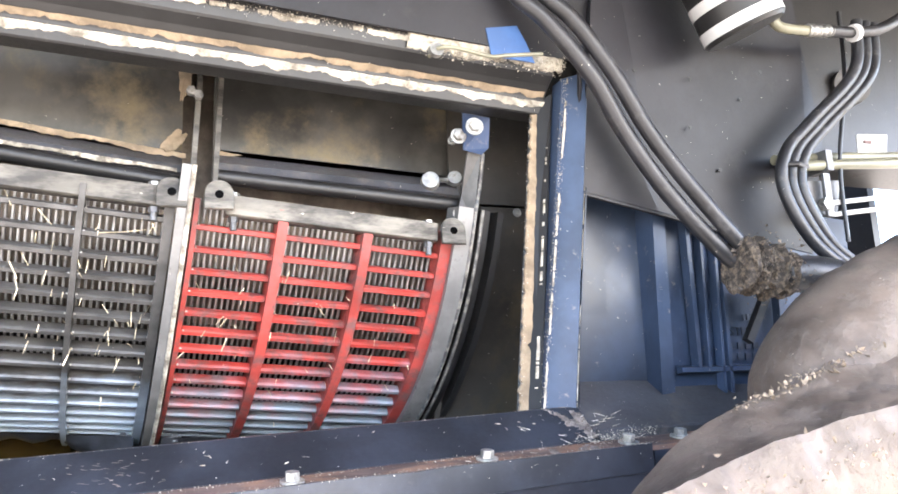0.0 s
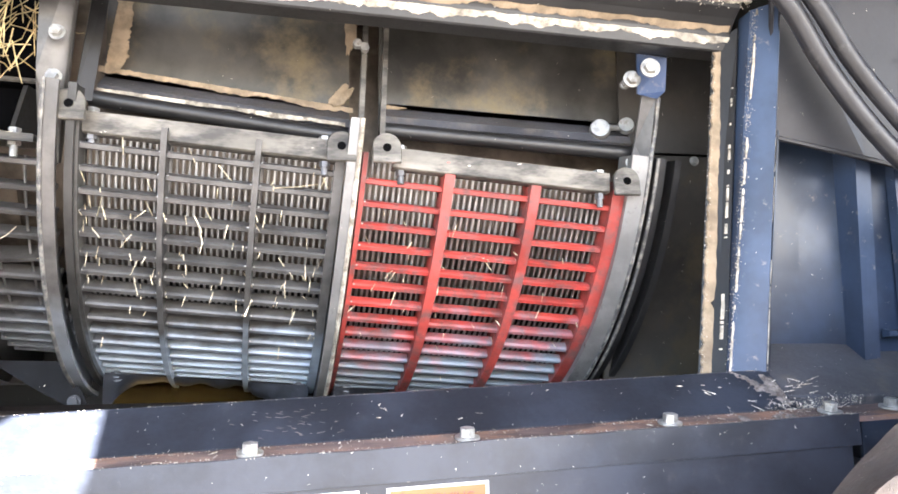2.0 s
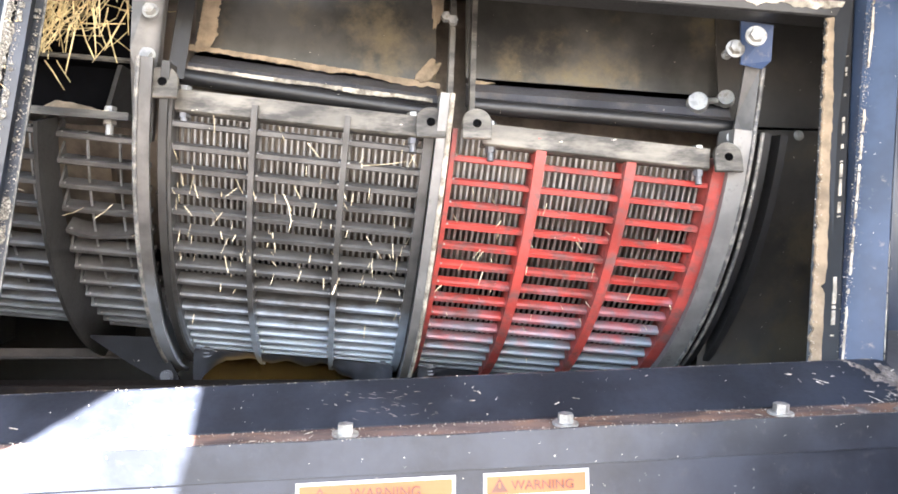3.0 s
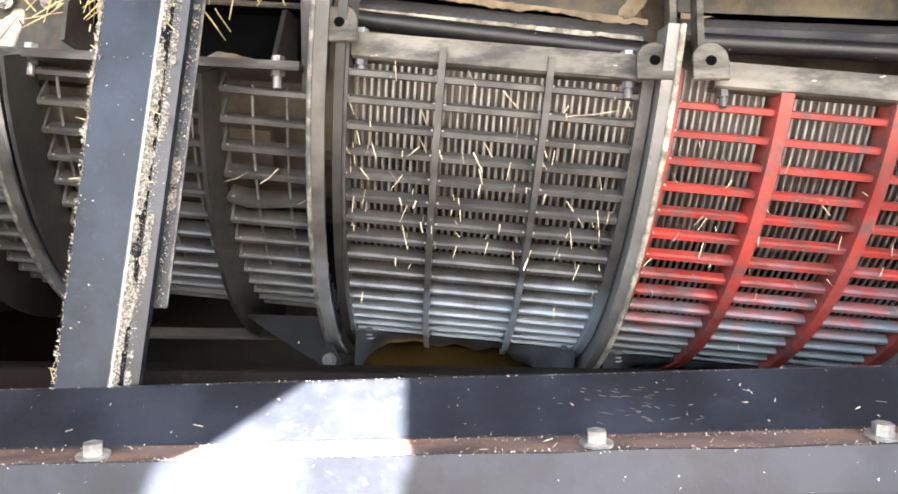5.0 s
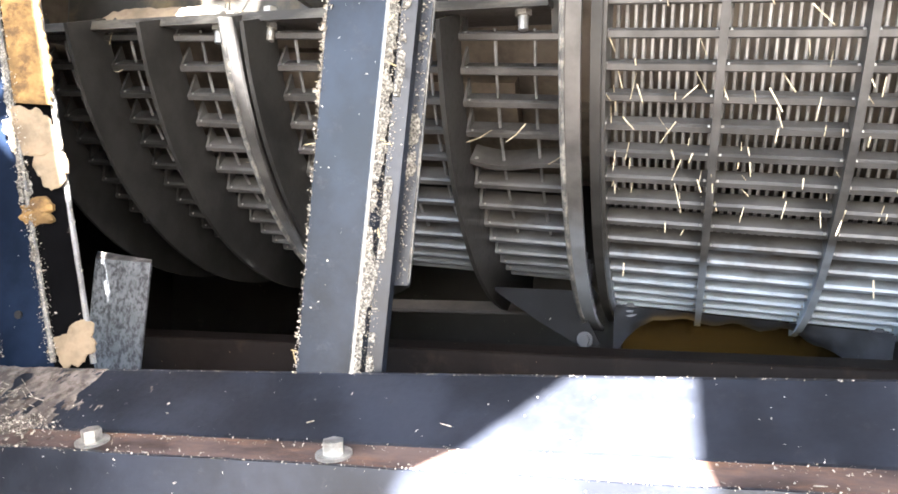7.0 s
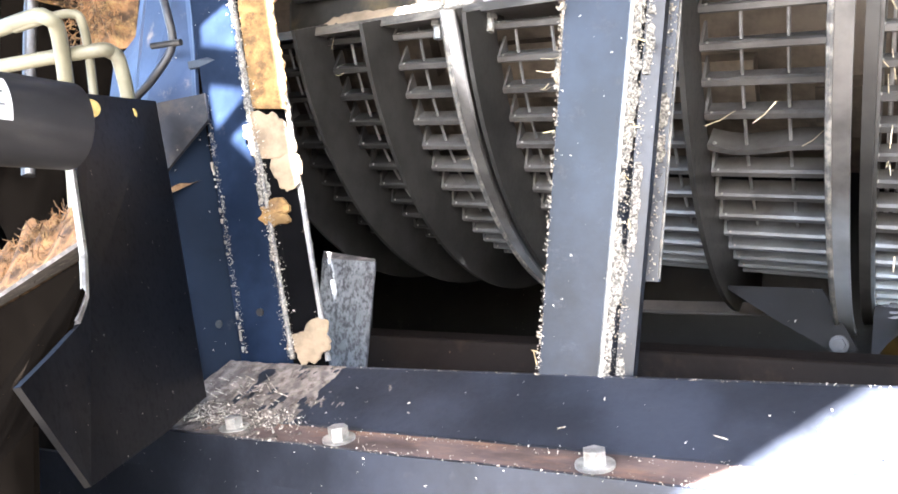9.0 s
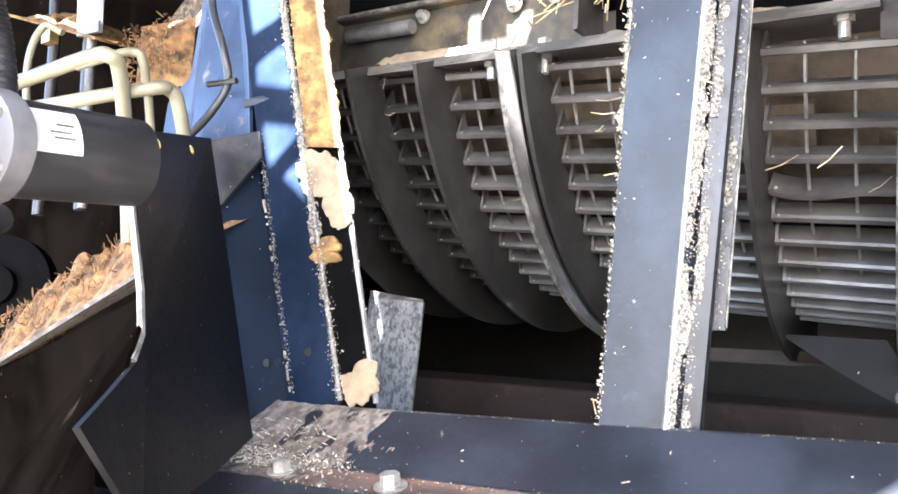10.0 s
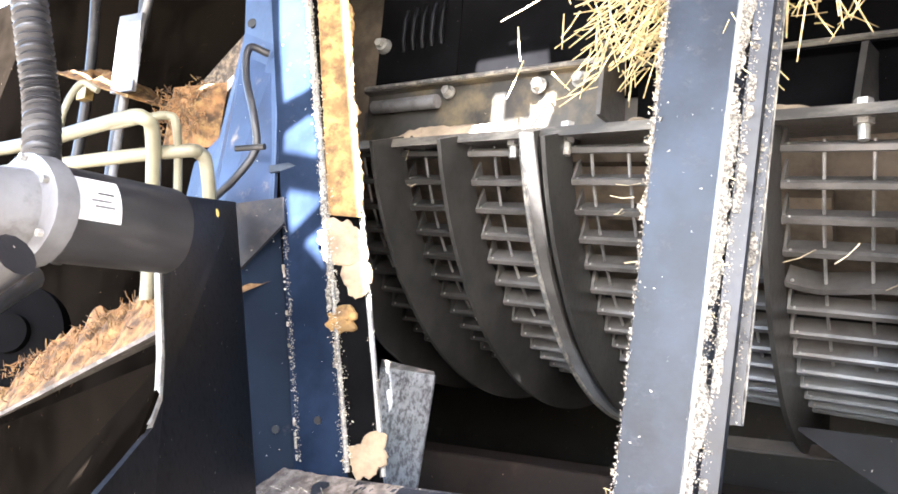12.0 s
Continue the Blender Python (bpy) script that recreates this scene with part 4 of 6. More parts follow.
# scalloped foot plates with their bolts
for ob, x0, x1, xs in ((grey, -0.232, 0.088, (-0.213, 0.071)), (red, 0.130, 0.482, (0.150, 0.46))):
    bm = bmesh.new()
    arc(bm, x0, x1, R_CON - 0.016, R_CON - 0.010, 250, 274, 12)
    part("foot_plate", bm, IRON, ob, "smooth steel foot plate, pale with painted sky sheen")
    bm = bmesh.new()
    rows = []
    for k in range(41):
        u = k / 40
        ends = max(0.0, 1 - u / 0.17, (u - 0.66) / 0.30)
        drop = 0.012 + 0.050 * min(1.0, ends) ** 1.3 + 0.003 * math.cos(u * 34) + 0.002 * noise.noise(Vector((u * 30, x0, 0)))
        top = Vector((x0 + (x1 - x0) * u, (R_CON + 0.004) * math.cos(radians(255)), (R_CON + 0.004) * math.sin(radians(255))))
        rows.append([bm.verts.new(CAGE @ (top + Vector((0, y, z)))) for y, z in ((0, 0), (0.012, -drop * 0.5), (0.030, -drop), (0.033, -drop), (0.015, -drop * 0.5), (0.003, 0))])
    for a, b in zip(rows, rows[1:]):
        for k in range(6):
            bm.faces.new((a[k], a[(k + 1) % 6], b[(k + 1) % 6], b[k]))
    bm.faces.new(rows[0][::-1])
    bm.faces.new(rows[-1])
    part("scalloped_edge", bm, FOOT, ob, "dark steel foot plate with a wavy cut edge", smooth=True)
    for x in xs:
        m = CAGE @ Matrix.Rotation(radians(257), 4, "X") @ Matrix.Translation((x, R_CON + 0.004, -0.004))
        bm = bmesh.new()
        disc(bm, m @ Matrix.Rotation(radians(180), 4, "X"), 0.011, 0.003, 18)
        disc(bm, m @ Matrix.Rotation(radians(180), 4, "X"), 0.007, 0.008, 6)
        part("foot_bolt", bm, FOOT, ob)


def ring(name, label, x0, x1, mat, r=R_RING, a1=264, deep=0.05, lip=True, start=191, axis=CAGE, edge=0.002, bead=0.0028, lipmat=RING):
    ob = thing(name, axis @ Vector((x0, 0, -r)), label, "cage ring")
    bm = bmesh.new()
    arc(bm, x0, x1, r - 0.006, r, start, a1, 34, axis)
    soften(bm, 0.0015)
    part("band", bm, mat, ob, smooth=True)
    bm = bmesh.new()
    arc(bm, x0 + 0.001, x0 + 0.006, r - deep, r - 0.005, start, a1, 34, axis)
    part("web", bm, mat, ob)
    if lip:
        bm = bmesh.new()
        line = [axis @ Vector((x0 + edge, (r + 0.001) * math.cos(a), (r + 0.001) * math.sin(a))) for a in (radians(start + (a1 - start) * i / 34) for i in range(35))]
        tube(bm, line, bead, 7)
        part("bare_edge", bm, lipmat, ob, "edge rubbed to bare metal", smooth=True)
    return ob


ring("cage_ring", "heavy dark steel cage ring between the grates and the grey concave", -0.269, -0.250, IRON_DARK)
ring("cage_ring", "dark inner cage ring beside the grey concave", -0.2435, -0.2335, IRON_BLACK, R_RING - 0.014, lip=False)
ring("cage_ring", "worn pale steel ring between the grey and red concaves", 0.0985, 0.1165, END_RING, edge=0.0150, bead=0.0034, lipmat=PALE)
ring("cage_ring", "worn grey steel end ring beside the red concave", 0.491, 0.520, END_RING, 0.474, edge=0.027)
ring("cage_ring", "black end seal ring of the cage", 0.530, 0.545, BLACK, 0.468)
ring("cage_ring", "black rubber lip of the end seal", 0.556, 0.566, BLACK, 0.472, lip=False)


def grate(label, xl, x0, x1, rods, a0, count=15, bent=-1, rad=R_GRATE, mat=IRON_DARK):
    """A curved grate: a deep rim with slats set back from its edge; rad is the rim's radius."""
    axis, step = CAGE, 4.8
    ob = thing("separator_grate", axis @ Vector(((x0 + x1) / 2, 0, -rad)), label, "grate", "separator grates")
    bm = bmesh.new()
    arc(bm, xl, xl + 0.005, rad - 0.060, rad + 0.002, 202, 284, 44, axis)
    soften(bm, 0.001)
    part("rim", bm, IRON_BLACK, ob, "deep curved rim plate")
    rs = rad - 0.050
    me = slat_mesh(x1 - x0, rs, 0.024, mat, True)
    for i in range(count):
        m = axis @ Matrix.Rotation(radians(a0 + step * i), 4, "X") @ Matrix.Translation((x0, 0, 0))
        if i == bent:
            bm = bmesh.new()
            n = 12
            rows = []
            for k in range(n + 1):
                t = k / n
                d = 0.010 * math.sin(math.pi * min(1, t * 1.3)) * (1 - t)
                rows.append([bm.verts.new(m @ Vector(((x1 - x0) * t, y, z + d))) for y, z in ((rs - 0.03, -0.003), (rs, -0.003), (rs, 0.003), (rs - 0.03, 0.003))])
            for p, q in zip(rows, rows[1:]):
                for k in range(4):
                    bm.faces.new((p[k], p[(k + 1) % 4], q[(k + 1) % 4], q[k]))
            bm.faces.new(rows[0][::-1])
            bm.faces.new(rows[-1])
            part("bent_slat", bm, mat, ob, "slat bent out of line")
        else:
            put("slat", me, ob, at=m)
    for x in rods:
        bm = bmesh.new()
        wires(bm, [x], rs - 0.010, 0.0018, 204.0, 242, 20, axis)
        part("rod", bm, WIRE, ob, "round steel rod", smooth=True)
    bm = bmesh.new()
    for i in range(count):
        m = axis @ Matrix.Rotation(radians(a0 + step * i), 4, "X")
        disc(bm, m @ Matrix.Translation((x0 + 0.007, rs - 0.003, -0.003)) @ Matrix.Rotation(radians(180), 4, "X"), 0.0024, 0.0018, 6, 0.001)
    part("weld_spot", bm, ZINC, ob, kind="stuff")
    return ob


grate("dark iron separator grate with one bent slat beside the cage ring", -0.391, -0.385, -0.272, (-0.349, -0.308), 204.9, 13, bent=4)
grate("dark iron separator grate behind the centre pillar", -0.606, -0.600, -0.393, (-0.578, -0.536, -0.466, -0.421), 204.7, 13)
grate("dark iron separator grate with deep curved rims", -0.737, -0.731, -0.630, (-0.700,), 205.0, 13)
grate("dark iron separator grate with deep curved rims", -0.836, -0.830, -0.739, (-0.800,), 204.9, 13, mat=IRON_BLACK)
grate("dark iron separator grate next to the corner post", -0.940, -0.934, -0.838, (-0.900,), 204.9, 13, mat=IRON_BLACK)
ring("cage_ring", "cage ring with an edge rubbed bright beside the grates", -0.630, -0.614, IRON_DARK, 0.474, a1=280, start=201.5)

# ---- covers and brackets over the concaves ----
def cover(x0, x1, label, plain=False, lift=0.030, slope=-0.042):
    ob = thing("cover_plate", ((x0 + x1) / 2, 0.33, 1.60), label, "cover plate", "cover plates over the concaves")
    m = tilted(0, -0.014, 0.030, -0.042)
    bm = bmesh.new()
    deep = 0.008 if plain else 0.0
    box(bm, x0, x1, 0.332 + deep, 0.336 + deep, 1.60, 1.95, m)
    part("sheet", bm, DEEP_BLACK if plain else COVER, ob)
    if plain:
        return ob
    m = tilted(0, -0.014, lift, slope)
    bm = bmesh.new()
    prism(bm, [(0.331, 1.642), (0.331, 1.634), (0.300, 1.612), (0.296, 1.600), (0.302, 1.596), (0.331, 1.600)], x0, x1, m, 3)
    part("lower_flange", bm, SHELF, ob, "black lower flange with a chipped pale edge")
    bm = bmesh.new()
    tube(bm, [m @ Vector((x0, 0.270, 1.582)), m @ Vector((x1, 0.270, 1.576))], 0.011, 14)
    part("pivot_shaft", bm, BLACK, ob, "black pivot shaft", smooth=True)
    return ob


cover(-0.233, 0.107, "sooty cover plate with tan dust along its edges", lift=0.027, slope=-0.105)
cover(0.151, 0.530, "sooty cover plate with tan dust along its lower edge")
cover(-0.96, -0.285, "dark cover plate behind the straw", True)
crust("edge_dust", (-0.236, 0.298, 1.694), (0.112, 0.306, 1.652), (0, 0, -1), (0, -1, 0), 0.008, OCHRE, rng, 0.7, 0.0007, "tan dust caked along the cover's lower edge")
crust("edge_dust", (-0.228, 0.296, 1.686), (-0.207, 0.294, 1.840), (1, 0, 0.1), (0, -1, 0), 0.024, OCHRE, rng, 0.45, 0.0008, "tan dust caked along the cover's side edge")
splat("edge_dust", (0.109, 0.308, 1.777), (0.010, 0, 0.001), (0.003, 0, 0.050), (0, -1, 0), OCHRE, "tan dust caked on the upper bracket", 6.0)
splat("edge_dust", (0.097, 0.304, 1.670), (0.018, 0, 0.006), (0.004, 0, 0.017), (0, -1, 0), OCHRE, "tan dust piled in the cover's corner", 2.0)
crust("edge_dust", (0.154, 0.315, 1.663), (0.442, 0.340, 1.631), (0, 0.3, -1), (0, -1, 0.6), 0.017, OCHRE, rng, 0.7, 0.002, "tan dust drifted on the cover flange")
crust("chipped_edge", (-0.232, 0.2795, 1.656), (0.100, 0.2795, 1.621), (0, 0, -1), (0, -1, 0), 0.006, PALE, rng, 0.8, 0.001, "bare chipped edge of the flange", 90)
crust("chipped_edge", (0.165, 0.292, 1.624), (0.533, 0.320, 1.605), (0, 0, -1), (0, -1, 0), 0.007, PALE, rng, 0.9, 0.001, "bare chipped edge of the flange", 90)

br = thing("divider_bracket", (0.128, 0.254, 1.581), "pale worn twin-strip bracket between the cover plates", "bracket")
for x in (0.117, 0.146):
    bm = bmesh.new()
    hexa(bm, [(x - 0.004, 0.205, 1.565), (x + 0.003, 0.205, 1.565), (x + 0.003, 0.229, 1.565), (x - 0.004, 0.229, 1.565), (x + 0.010, 0.262, 1.815), (x + 0.017, 0.262, 1.815), (x + 0.017, 0.287, 1.815), (x + 0.010, 0.287, 1.815)])
    soften(bm, 0.001)
    part("strip", bm, RAIL, br)
for x, z in ((0.114, 1.719), (0.124, 1.714), (0.155, 1.771)):
    bm = bmesh.new()
    disc(bm, toward((x, 0.236, z), (0, -1, 0)), 0.0065, 0.010, 6)
    part("nut", bm, ZINC, br)

lb = thing("latch_bracket", (-0.274, 0.246, 1.564), "dark worn latch bracket with bolts beside the straw", "bracket")
bm = bmesh.new()
plate(bm, [(-0.292, 0.259, 1.547), (-0.264, 0.246, 1.542), (-0.248, 0.199, 1.634), (-0.230, 0.179, 1.828), (-0.279, 0.181, 1.830), (-0.285, 0.208, 1.649)], 0.006)
soften(bm, 0.0015)
part("arm", bm, IRON_DARK, lb)
bm = bmesh.new()
plate(bm, [(-0.247, 0.235, 1.622), (-0.227, 0.242, 1.625), (-0.211, 0.261, 1.836), (-0.229, 0.251, 1.836)], 0.005)
part("stay", bm, BLACK, lb)
for x, z in ((-0.256, 1.692), (-0.255, 1.611), (-0.257, 1.635)):
    bm = bmesh.new()
    disc(bm, toward((x, 0.188, z), (0, -1, 0.1)), 0.010, 0.003, 16)
    disc(bm, toward((x, 0.185, z), (0, -1, 0.1)), 0.007, 0.008, 6)
    part("bolt", bm, ZINC, lb)

rb = thing("latch_bracket", (0.507, 0.220, 1.550), "black latch bracket with zinc bolts and plungers", "bracket")
bm = bmesh.new()
plate(bm, [(0.492, 0.164, 1.701), (0.536, 0.164, 1.697), (0.539, 0.180, 1.655), (0.530, 0.188, 1.646), (0.502, 0.190, 1.652)], 0.005)
soften(bm, 0.0012)
part("head_plate", bm, BLUE, rb, "blue-black bolted head plate")
bm = bmesh.new()
plate(bm, [(0.512, 0.198, 1.653), (0.532, 0.196, 1.651), (0.531, 0.219, 1.598), (0.526, 0.220, 1.546), (0.497, 0.224, 1.546), (0.510, 0.225, 1.591)], 0.006)
soften(bm, 0.0012)
part("arm", bm, IRON, rb)
bm = bmesh.new()
tube(bm, curve_points([(0.536, 0.196, 1.651), (0.536, 0.213, 1.607), (0.527, 0.213, 1.563)]), 0.0035, 8)
part("bare_edge", bm, RING, rb)
for p, r in (((0.505, 0.153, 1.676), 0.010), ((0.491, 0.182, 1.670), 0.009), ((0.503, 0.219, 1.560), 0.008), ((0.487, 0.199, 1.668), 0.005)):
    bm = bmesh.new()
    disc(bm, toward(p, (-0.15, -1, 0.05)), r, 0.009, 6, r * 0.9)
    disc(bm, toward(p, (-0.15, -1, 0.05)), r * 1.35, 0.0025, 18)
    part("bolt", bm, ZINC, rb)
for p, r in (((0.482, 0.285, 1.628), 0.016), ((0.524, 0.285, 1.635), 0.013)):
    bm = bmesh.new()
    disc(bm, toward(p, (-0.3, -1, 0.1)), r, 0.010, 20, r * 0.85)
    disc(bm, toward(Vector(p) + Vector((0.0, 0.045, 0)), (-0.1, -1, 0)), 0.006, 0.05, 10)
    part("plunger", bm, ZINC, rb, "round zinc plunger head", smooth=True)
bm = bmesh.new()
tube(bm, [Vector((0.482, 0.285, 1.631)), Vector((0.529, 0.285, 1.635))], 0.005, 10)
part("plunger_bar", bm, ZINC, rb)

# ---- carrier rail over the grates, with sand on it ----
cr = thing("carrier_rail", (-0.593, 0.288, 1.573), "dark angle rail over the separator grates, covered in sand", "rail")
m = tilted(0, 0.075, 0.036, -0.053)
bm = bmesh.new()
prism(bm, [(0.150, 1.520), (0.150, 1.512), (0.262, 1.530), (0.262, 1.605), (0.256, 1.605), (0.256, 1.538)], -0.98, -0.288, m, 6)
soften(bm, 0.001)
part("angle", bm, IRON_DARK, cr)
bm = bmesh.new()
prism(bm, [(0.1485, 1.5215), (0.1475, 1.511), (0.1505, 1.511), (0.1515, 1.5215)], -0.98, -0.288, m, 6)
part("worn_edge", bm, RAIL, cr, "worn pale front edge")
for x in (-0.322,):
    bm = bmesh.new()
    plate(bm, [m @ Vector(p) for p in ((x, 0.175, 1.525), (x + 0.012, 0.255, 1.535), (x + 0.012, 0.255, 1.605), (x + 0.006, 0.20, 1.60))], 0.006)
    soften(bm, 0.0015)
    part("gusset", bm, IRON_BLACK, cr)
bm = bmesh.new()
prism(bm, [(0.239, 1.536), (0.239, 1.621), (0.226, 1.622), (0.226, 1.631), (0.244, 1.630), (0.244, 1.536)], -0.96, -0.578, m, 2)
soften(bm, 0.001)
part("channel", bm, COVER, cr, "dusty brown channel bolted behind the rail")
bm = bmesh.new()
prism(bm, [(0.239, 1.536), (0.239, 1.607), (0.222, 1.608), (0.222, 1.618), (0.244, 1.616), (0.244, 1.536)], -0.552, -0.288, m, 2)
soften(bm, 0.001)
part("channel", bm, DEEP_BLACK, cr, "black channel behind the rail")
bm = bmesh.new()
tube(bm, [m @ Vector((-0.552, 0.2212, 1.6135)), m @ Vector((-0.288, 0.2212, 1.6135))], 0.0036, 7)
part("worn_edge", bm, RAIL, cr)
bm = bmesh.new()
tube(bm, [m @ Vector((-0.955, 0.2250, 1.6265)), m @ Vector((-0.580, 0.2250, 1.6265))], 0.0030, 7)
part("worn_edge", bm, RING, cr)
bm = bmesh.new()
tube(bm, [Vector((-0.938, 0.303, 1.684)), Vector((-0.827, 0.303, 1.678))], 0.0095, 14)
part("spacer_tube", bm, CAST, cr, "dusty grey spacer tube", smooth=True)
bm = bmesh.new()
plate(bm, [(-0.572, 0.249, 1.607), (-0.579, 0.336, 1.612), (-0.578, 0.327, 1.702), (-0.574, 0.260, 1.696)], 0.005)
part("end_gusset", bm, IRON_DARK, cr)
for x, y, z, s in ((-0.813, 0.298, 1.690, 0.7), (-0.622, 0.298, 1.677, 0.8), (-0.677, 0.298, 1.678, 0.8)):
    bm = bmesh.new()
    disc(bm, toward((x, y + 0.012, z), (0, -1, 0.1)), 0.013 * s, 0.003, 18)
    disc(bm, toward((x, y + 0.010, z), (0, -1, 0.1)), 0.009 * s, 0.010, 6)
    part("bolt", bm, ZINC, cr)
for x in (-0.602, -0.317, -0.668):
    bm = bmesh.new()
    z = (m @ Vector((x, 0.166, 1.520))).z
    disc(bm, Matrix.Translation((x, 0.244, z)), 0.011, 0.004, 18)
    disc(bm, Matrix.Translation((x, 0.244, z + 0.003)), 0.008, 0.009, 6)
    disc(bm, Matrix.Translation((x, 0.244, z + 0.001)) @ Matrix.Rotation(radians(180), 4, "X"), 0.0085, 0.012, 6)
    disc(bm, Matrix.Translation((x, 0.244, z - 0.008)) @ Matrix.Rotation(radians(180), 4, "X"), 0.005, 0.017, 10)
    part("nut", bm, ZINC, cr)
for x0, x1, nu, high, seed in ((-0.965, -0.62, 90, 0.026, 3), (-0.570, -0.430, 50, 0.024, 8), (-0.425, -0.285, 50, 0.020, 14)):
    heap("sand_heap", m @ Vector((x0, 0.176, 1.523)), (x1 - x0, 0, -0.053 * (x1 - x0)), (0, 0.074, 0.011), (0, 0, 1), nu, 24, high, SAND, "tan sand heaped on the carrier rail", seed)

lv = thing("louvre_panel", (-0.885, 0.330, 1.72), "black louvred panel with a zinc knob over the rail", "louvre")
bm = bmesh.new()
box(bm, -0.925, -0.815, 0.324, 0.3295, 1.715, 1.90)
soften(bm, 0.0015)
part("panel", bm, DEEP_BLACK, lv)
for k in range(5):
    bm = bmesh.new()
    x = -0.910 + 0.0165 * k
    tube(bm, [Vector((x, 0.3245, 1.772)), Vector((x + 0.001, 0.319, 1.784)), Vector((x + 0.002, 0.319, 1.818)), Vector((x + 0.002, 0.3245, 1.834))], 0.0036, 8)
    part("louvre", bm, PLATE, lv)
bm = bmesh.new()
disc(bm, toward((-0.947, 0.322, 1.786), (0.2, -1, 0)), 0.012, 0.010, 18, 0.009)
disc(bm, toward((-0.947, 0.314, 1.786), (0.2, -1, 0)), 0.006, 0.010, 6)
part("knob", bm, ZINC, lv)

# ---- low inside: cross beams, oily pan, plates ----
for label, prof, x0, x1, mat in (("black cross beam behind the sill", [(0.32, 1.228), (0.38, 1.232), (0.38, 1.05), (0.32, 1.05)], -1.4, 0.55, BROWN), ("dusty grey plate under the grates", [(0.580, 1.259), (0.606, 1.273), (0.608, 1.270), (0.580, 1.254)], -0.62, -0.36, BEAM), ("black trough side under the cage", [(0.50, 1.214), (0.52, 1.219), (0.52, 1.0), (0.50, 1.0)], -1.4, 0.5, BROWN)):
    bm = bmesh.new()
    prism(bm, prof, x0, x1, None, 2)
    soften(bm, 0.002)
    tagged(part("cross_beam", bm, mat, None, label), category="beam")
bm = bmesh.new()
rows = []
for i in range(33):
    t = i / 32
    x, bow = -0.262 + 0.31 * t, 0.05 * (2 * t - 1) ** 2
    sec = [(0.50 - bow * 0.3, 1.150), (0.56 - bow, 1.165), (0.605 - bow, 1.190), (0.630 - bow, 1.225), (0.636 - bow, 1.262)]
    rows.append([bm.verts.new((x, y, z)) for y, z in sec + [(y + 0.004, z - 0.003) for y, z in sec[::-1]]])
for a, b in zip(rows, rows[1:]):
    for k in range(10):
        bm.faces.new((a[k], a[(k + 1) % 10], b[(k + 1) % 10], b[k]))
bm.faces.new(rows[0][::-1])
bm.faces.new(rows[-1])
trough = thing("auger_trough", (-0.115, 0.56, 1.15), "oily golden-brown curved trough under the concave", "trough")
part("shell", bm, BRASS, trough, smooth=True)
bm = bmesh.new()
prism(bm, [(0.470, 1.206), (0.500, 1.209), (0.500, 1.17), (0.470, 1.17)], -0.262, 0.048, None, 2)
part("front_rim", bm, BEAM, trough, "dark front rim of the trough")
cf = thing("mounting_plate", (-0.30, 0.50, 1.22), "dark steel mounting plate with a bolt under the cage ring", "bracket")
bm = bmesh.new()
plate(bm, [(-0.424, 0.500, 1.295), (-0.314, 0.500, 1.292), (-0.279, 0.500, 1.226), (-0.298, 0.500, 1.218), (-0.360, 0.500, 1.253)], 0.005)
soften(bm, 0.0012)
part("plate", bm, PLATE, cf)
bm = bmesh.new()
disc(bm, toward((-0.297, 0.494, 1.231), (0, -1, 0)), 0.007, 0.007, 6)
disc(bm, toward((-0.297, 0.494, 1.231), (0, -1, 0)), 0.010, 0.0025, 16)
part("bolt", bm, FOOT, cf)
gp = thing("galvanised_plate", (-0.76, 0.24, 1.0), "spangled galvanised plate standing beside the corner post", "metal plate")
bm = bmesh.new()
plate(bm, [(-0.845, 0.226, 1.0), (-0.770, 0.226, 1.0), (-0.739, 0.226, 1.319), (-0.817, 0.226, 1.324)], 0.003)
part("sheet", bm, GALV, gp)
bm = bmesh.new()
plate(bm, [(-0.817, 0.226, 1.324), (-0.739, 0.226, 1.319), (-0.754, 0.246, 1.323), (-0.833, 0.246, 1.333)], 0.003)
part("folded_top", bm, DUSTY, gp)

# ---- left of the opening: bracket plate, motor, pipes, dirt ----
mp = thing("motor_bracket", (-0.733, -0.069, 1.181), "black bent bracket plate that carries the motor", "bracket")
bm = bmesh.new()
plate(bm, [(-0.776, -0.109, 1.445), (-0.882, 0.036, 1.480), (-0.846, 0.039, 1.348), (-0.786, 0.027, 1.188), (-0.717, -0.073, 1.177), (-0.644, -0.180, 1.172), (-0.613, -0.242, 1.242), (-0.647, -0.205, 1.254), (-0.683, -0.164, 1.270), (-0.701, -0.147, 1.286), (-0.717, -0.139, 1.316), (-0.739, -0.136, 1.378)], 0.004)
soften(bm, 0.0008)
part("plate", bm, PLATE, mp, "black plate with scratches")
bm = bmesh.new()
tube(bm, [Vector(p) for p in ((-0.883, 0.034, 1.480), (-0.847, 0.038, 1.348), (-0.788, 0.026, 1.191))], 0.0016, 6)
part("bare_edge", bm, ZINC, mp, "bright bare edge")
bm = bmesh.new()
tube(bm, [Vector(p) for p in ((-0.737, -0.137, 1.378), (-0.715, -0.140, 1.316), (-0.699, -0.148, 1.286), (-0.680, -0.166, 1.270))], 0.0028, 6)
part("bare_edge", bm, ZINC, mp)
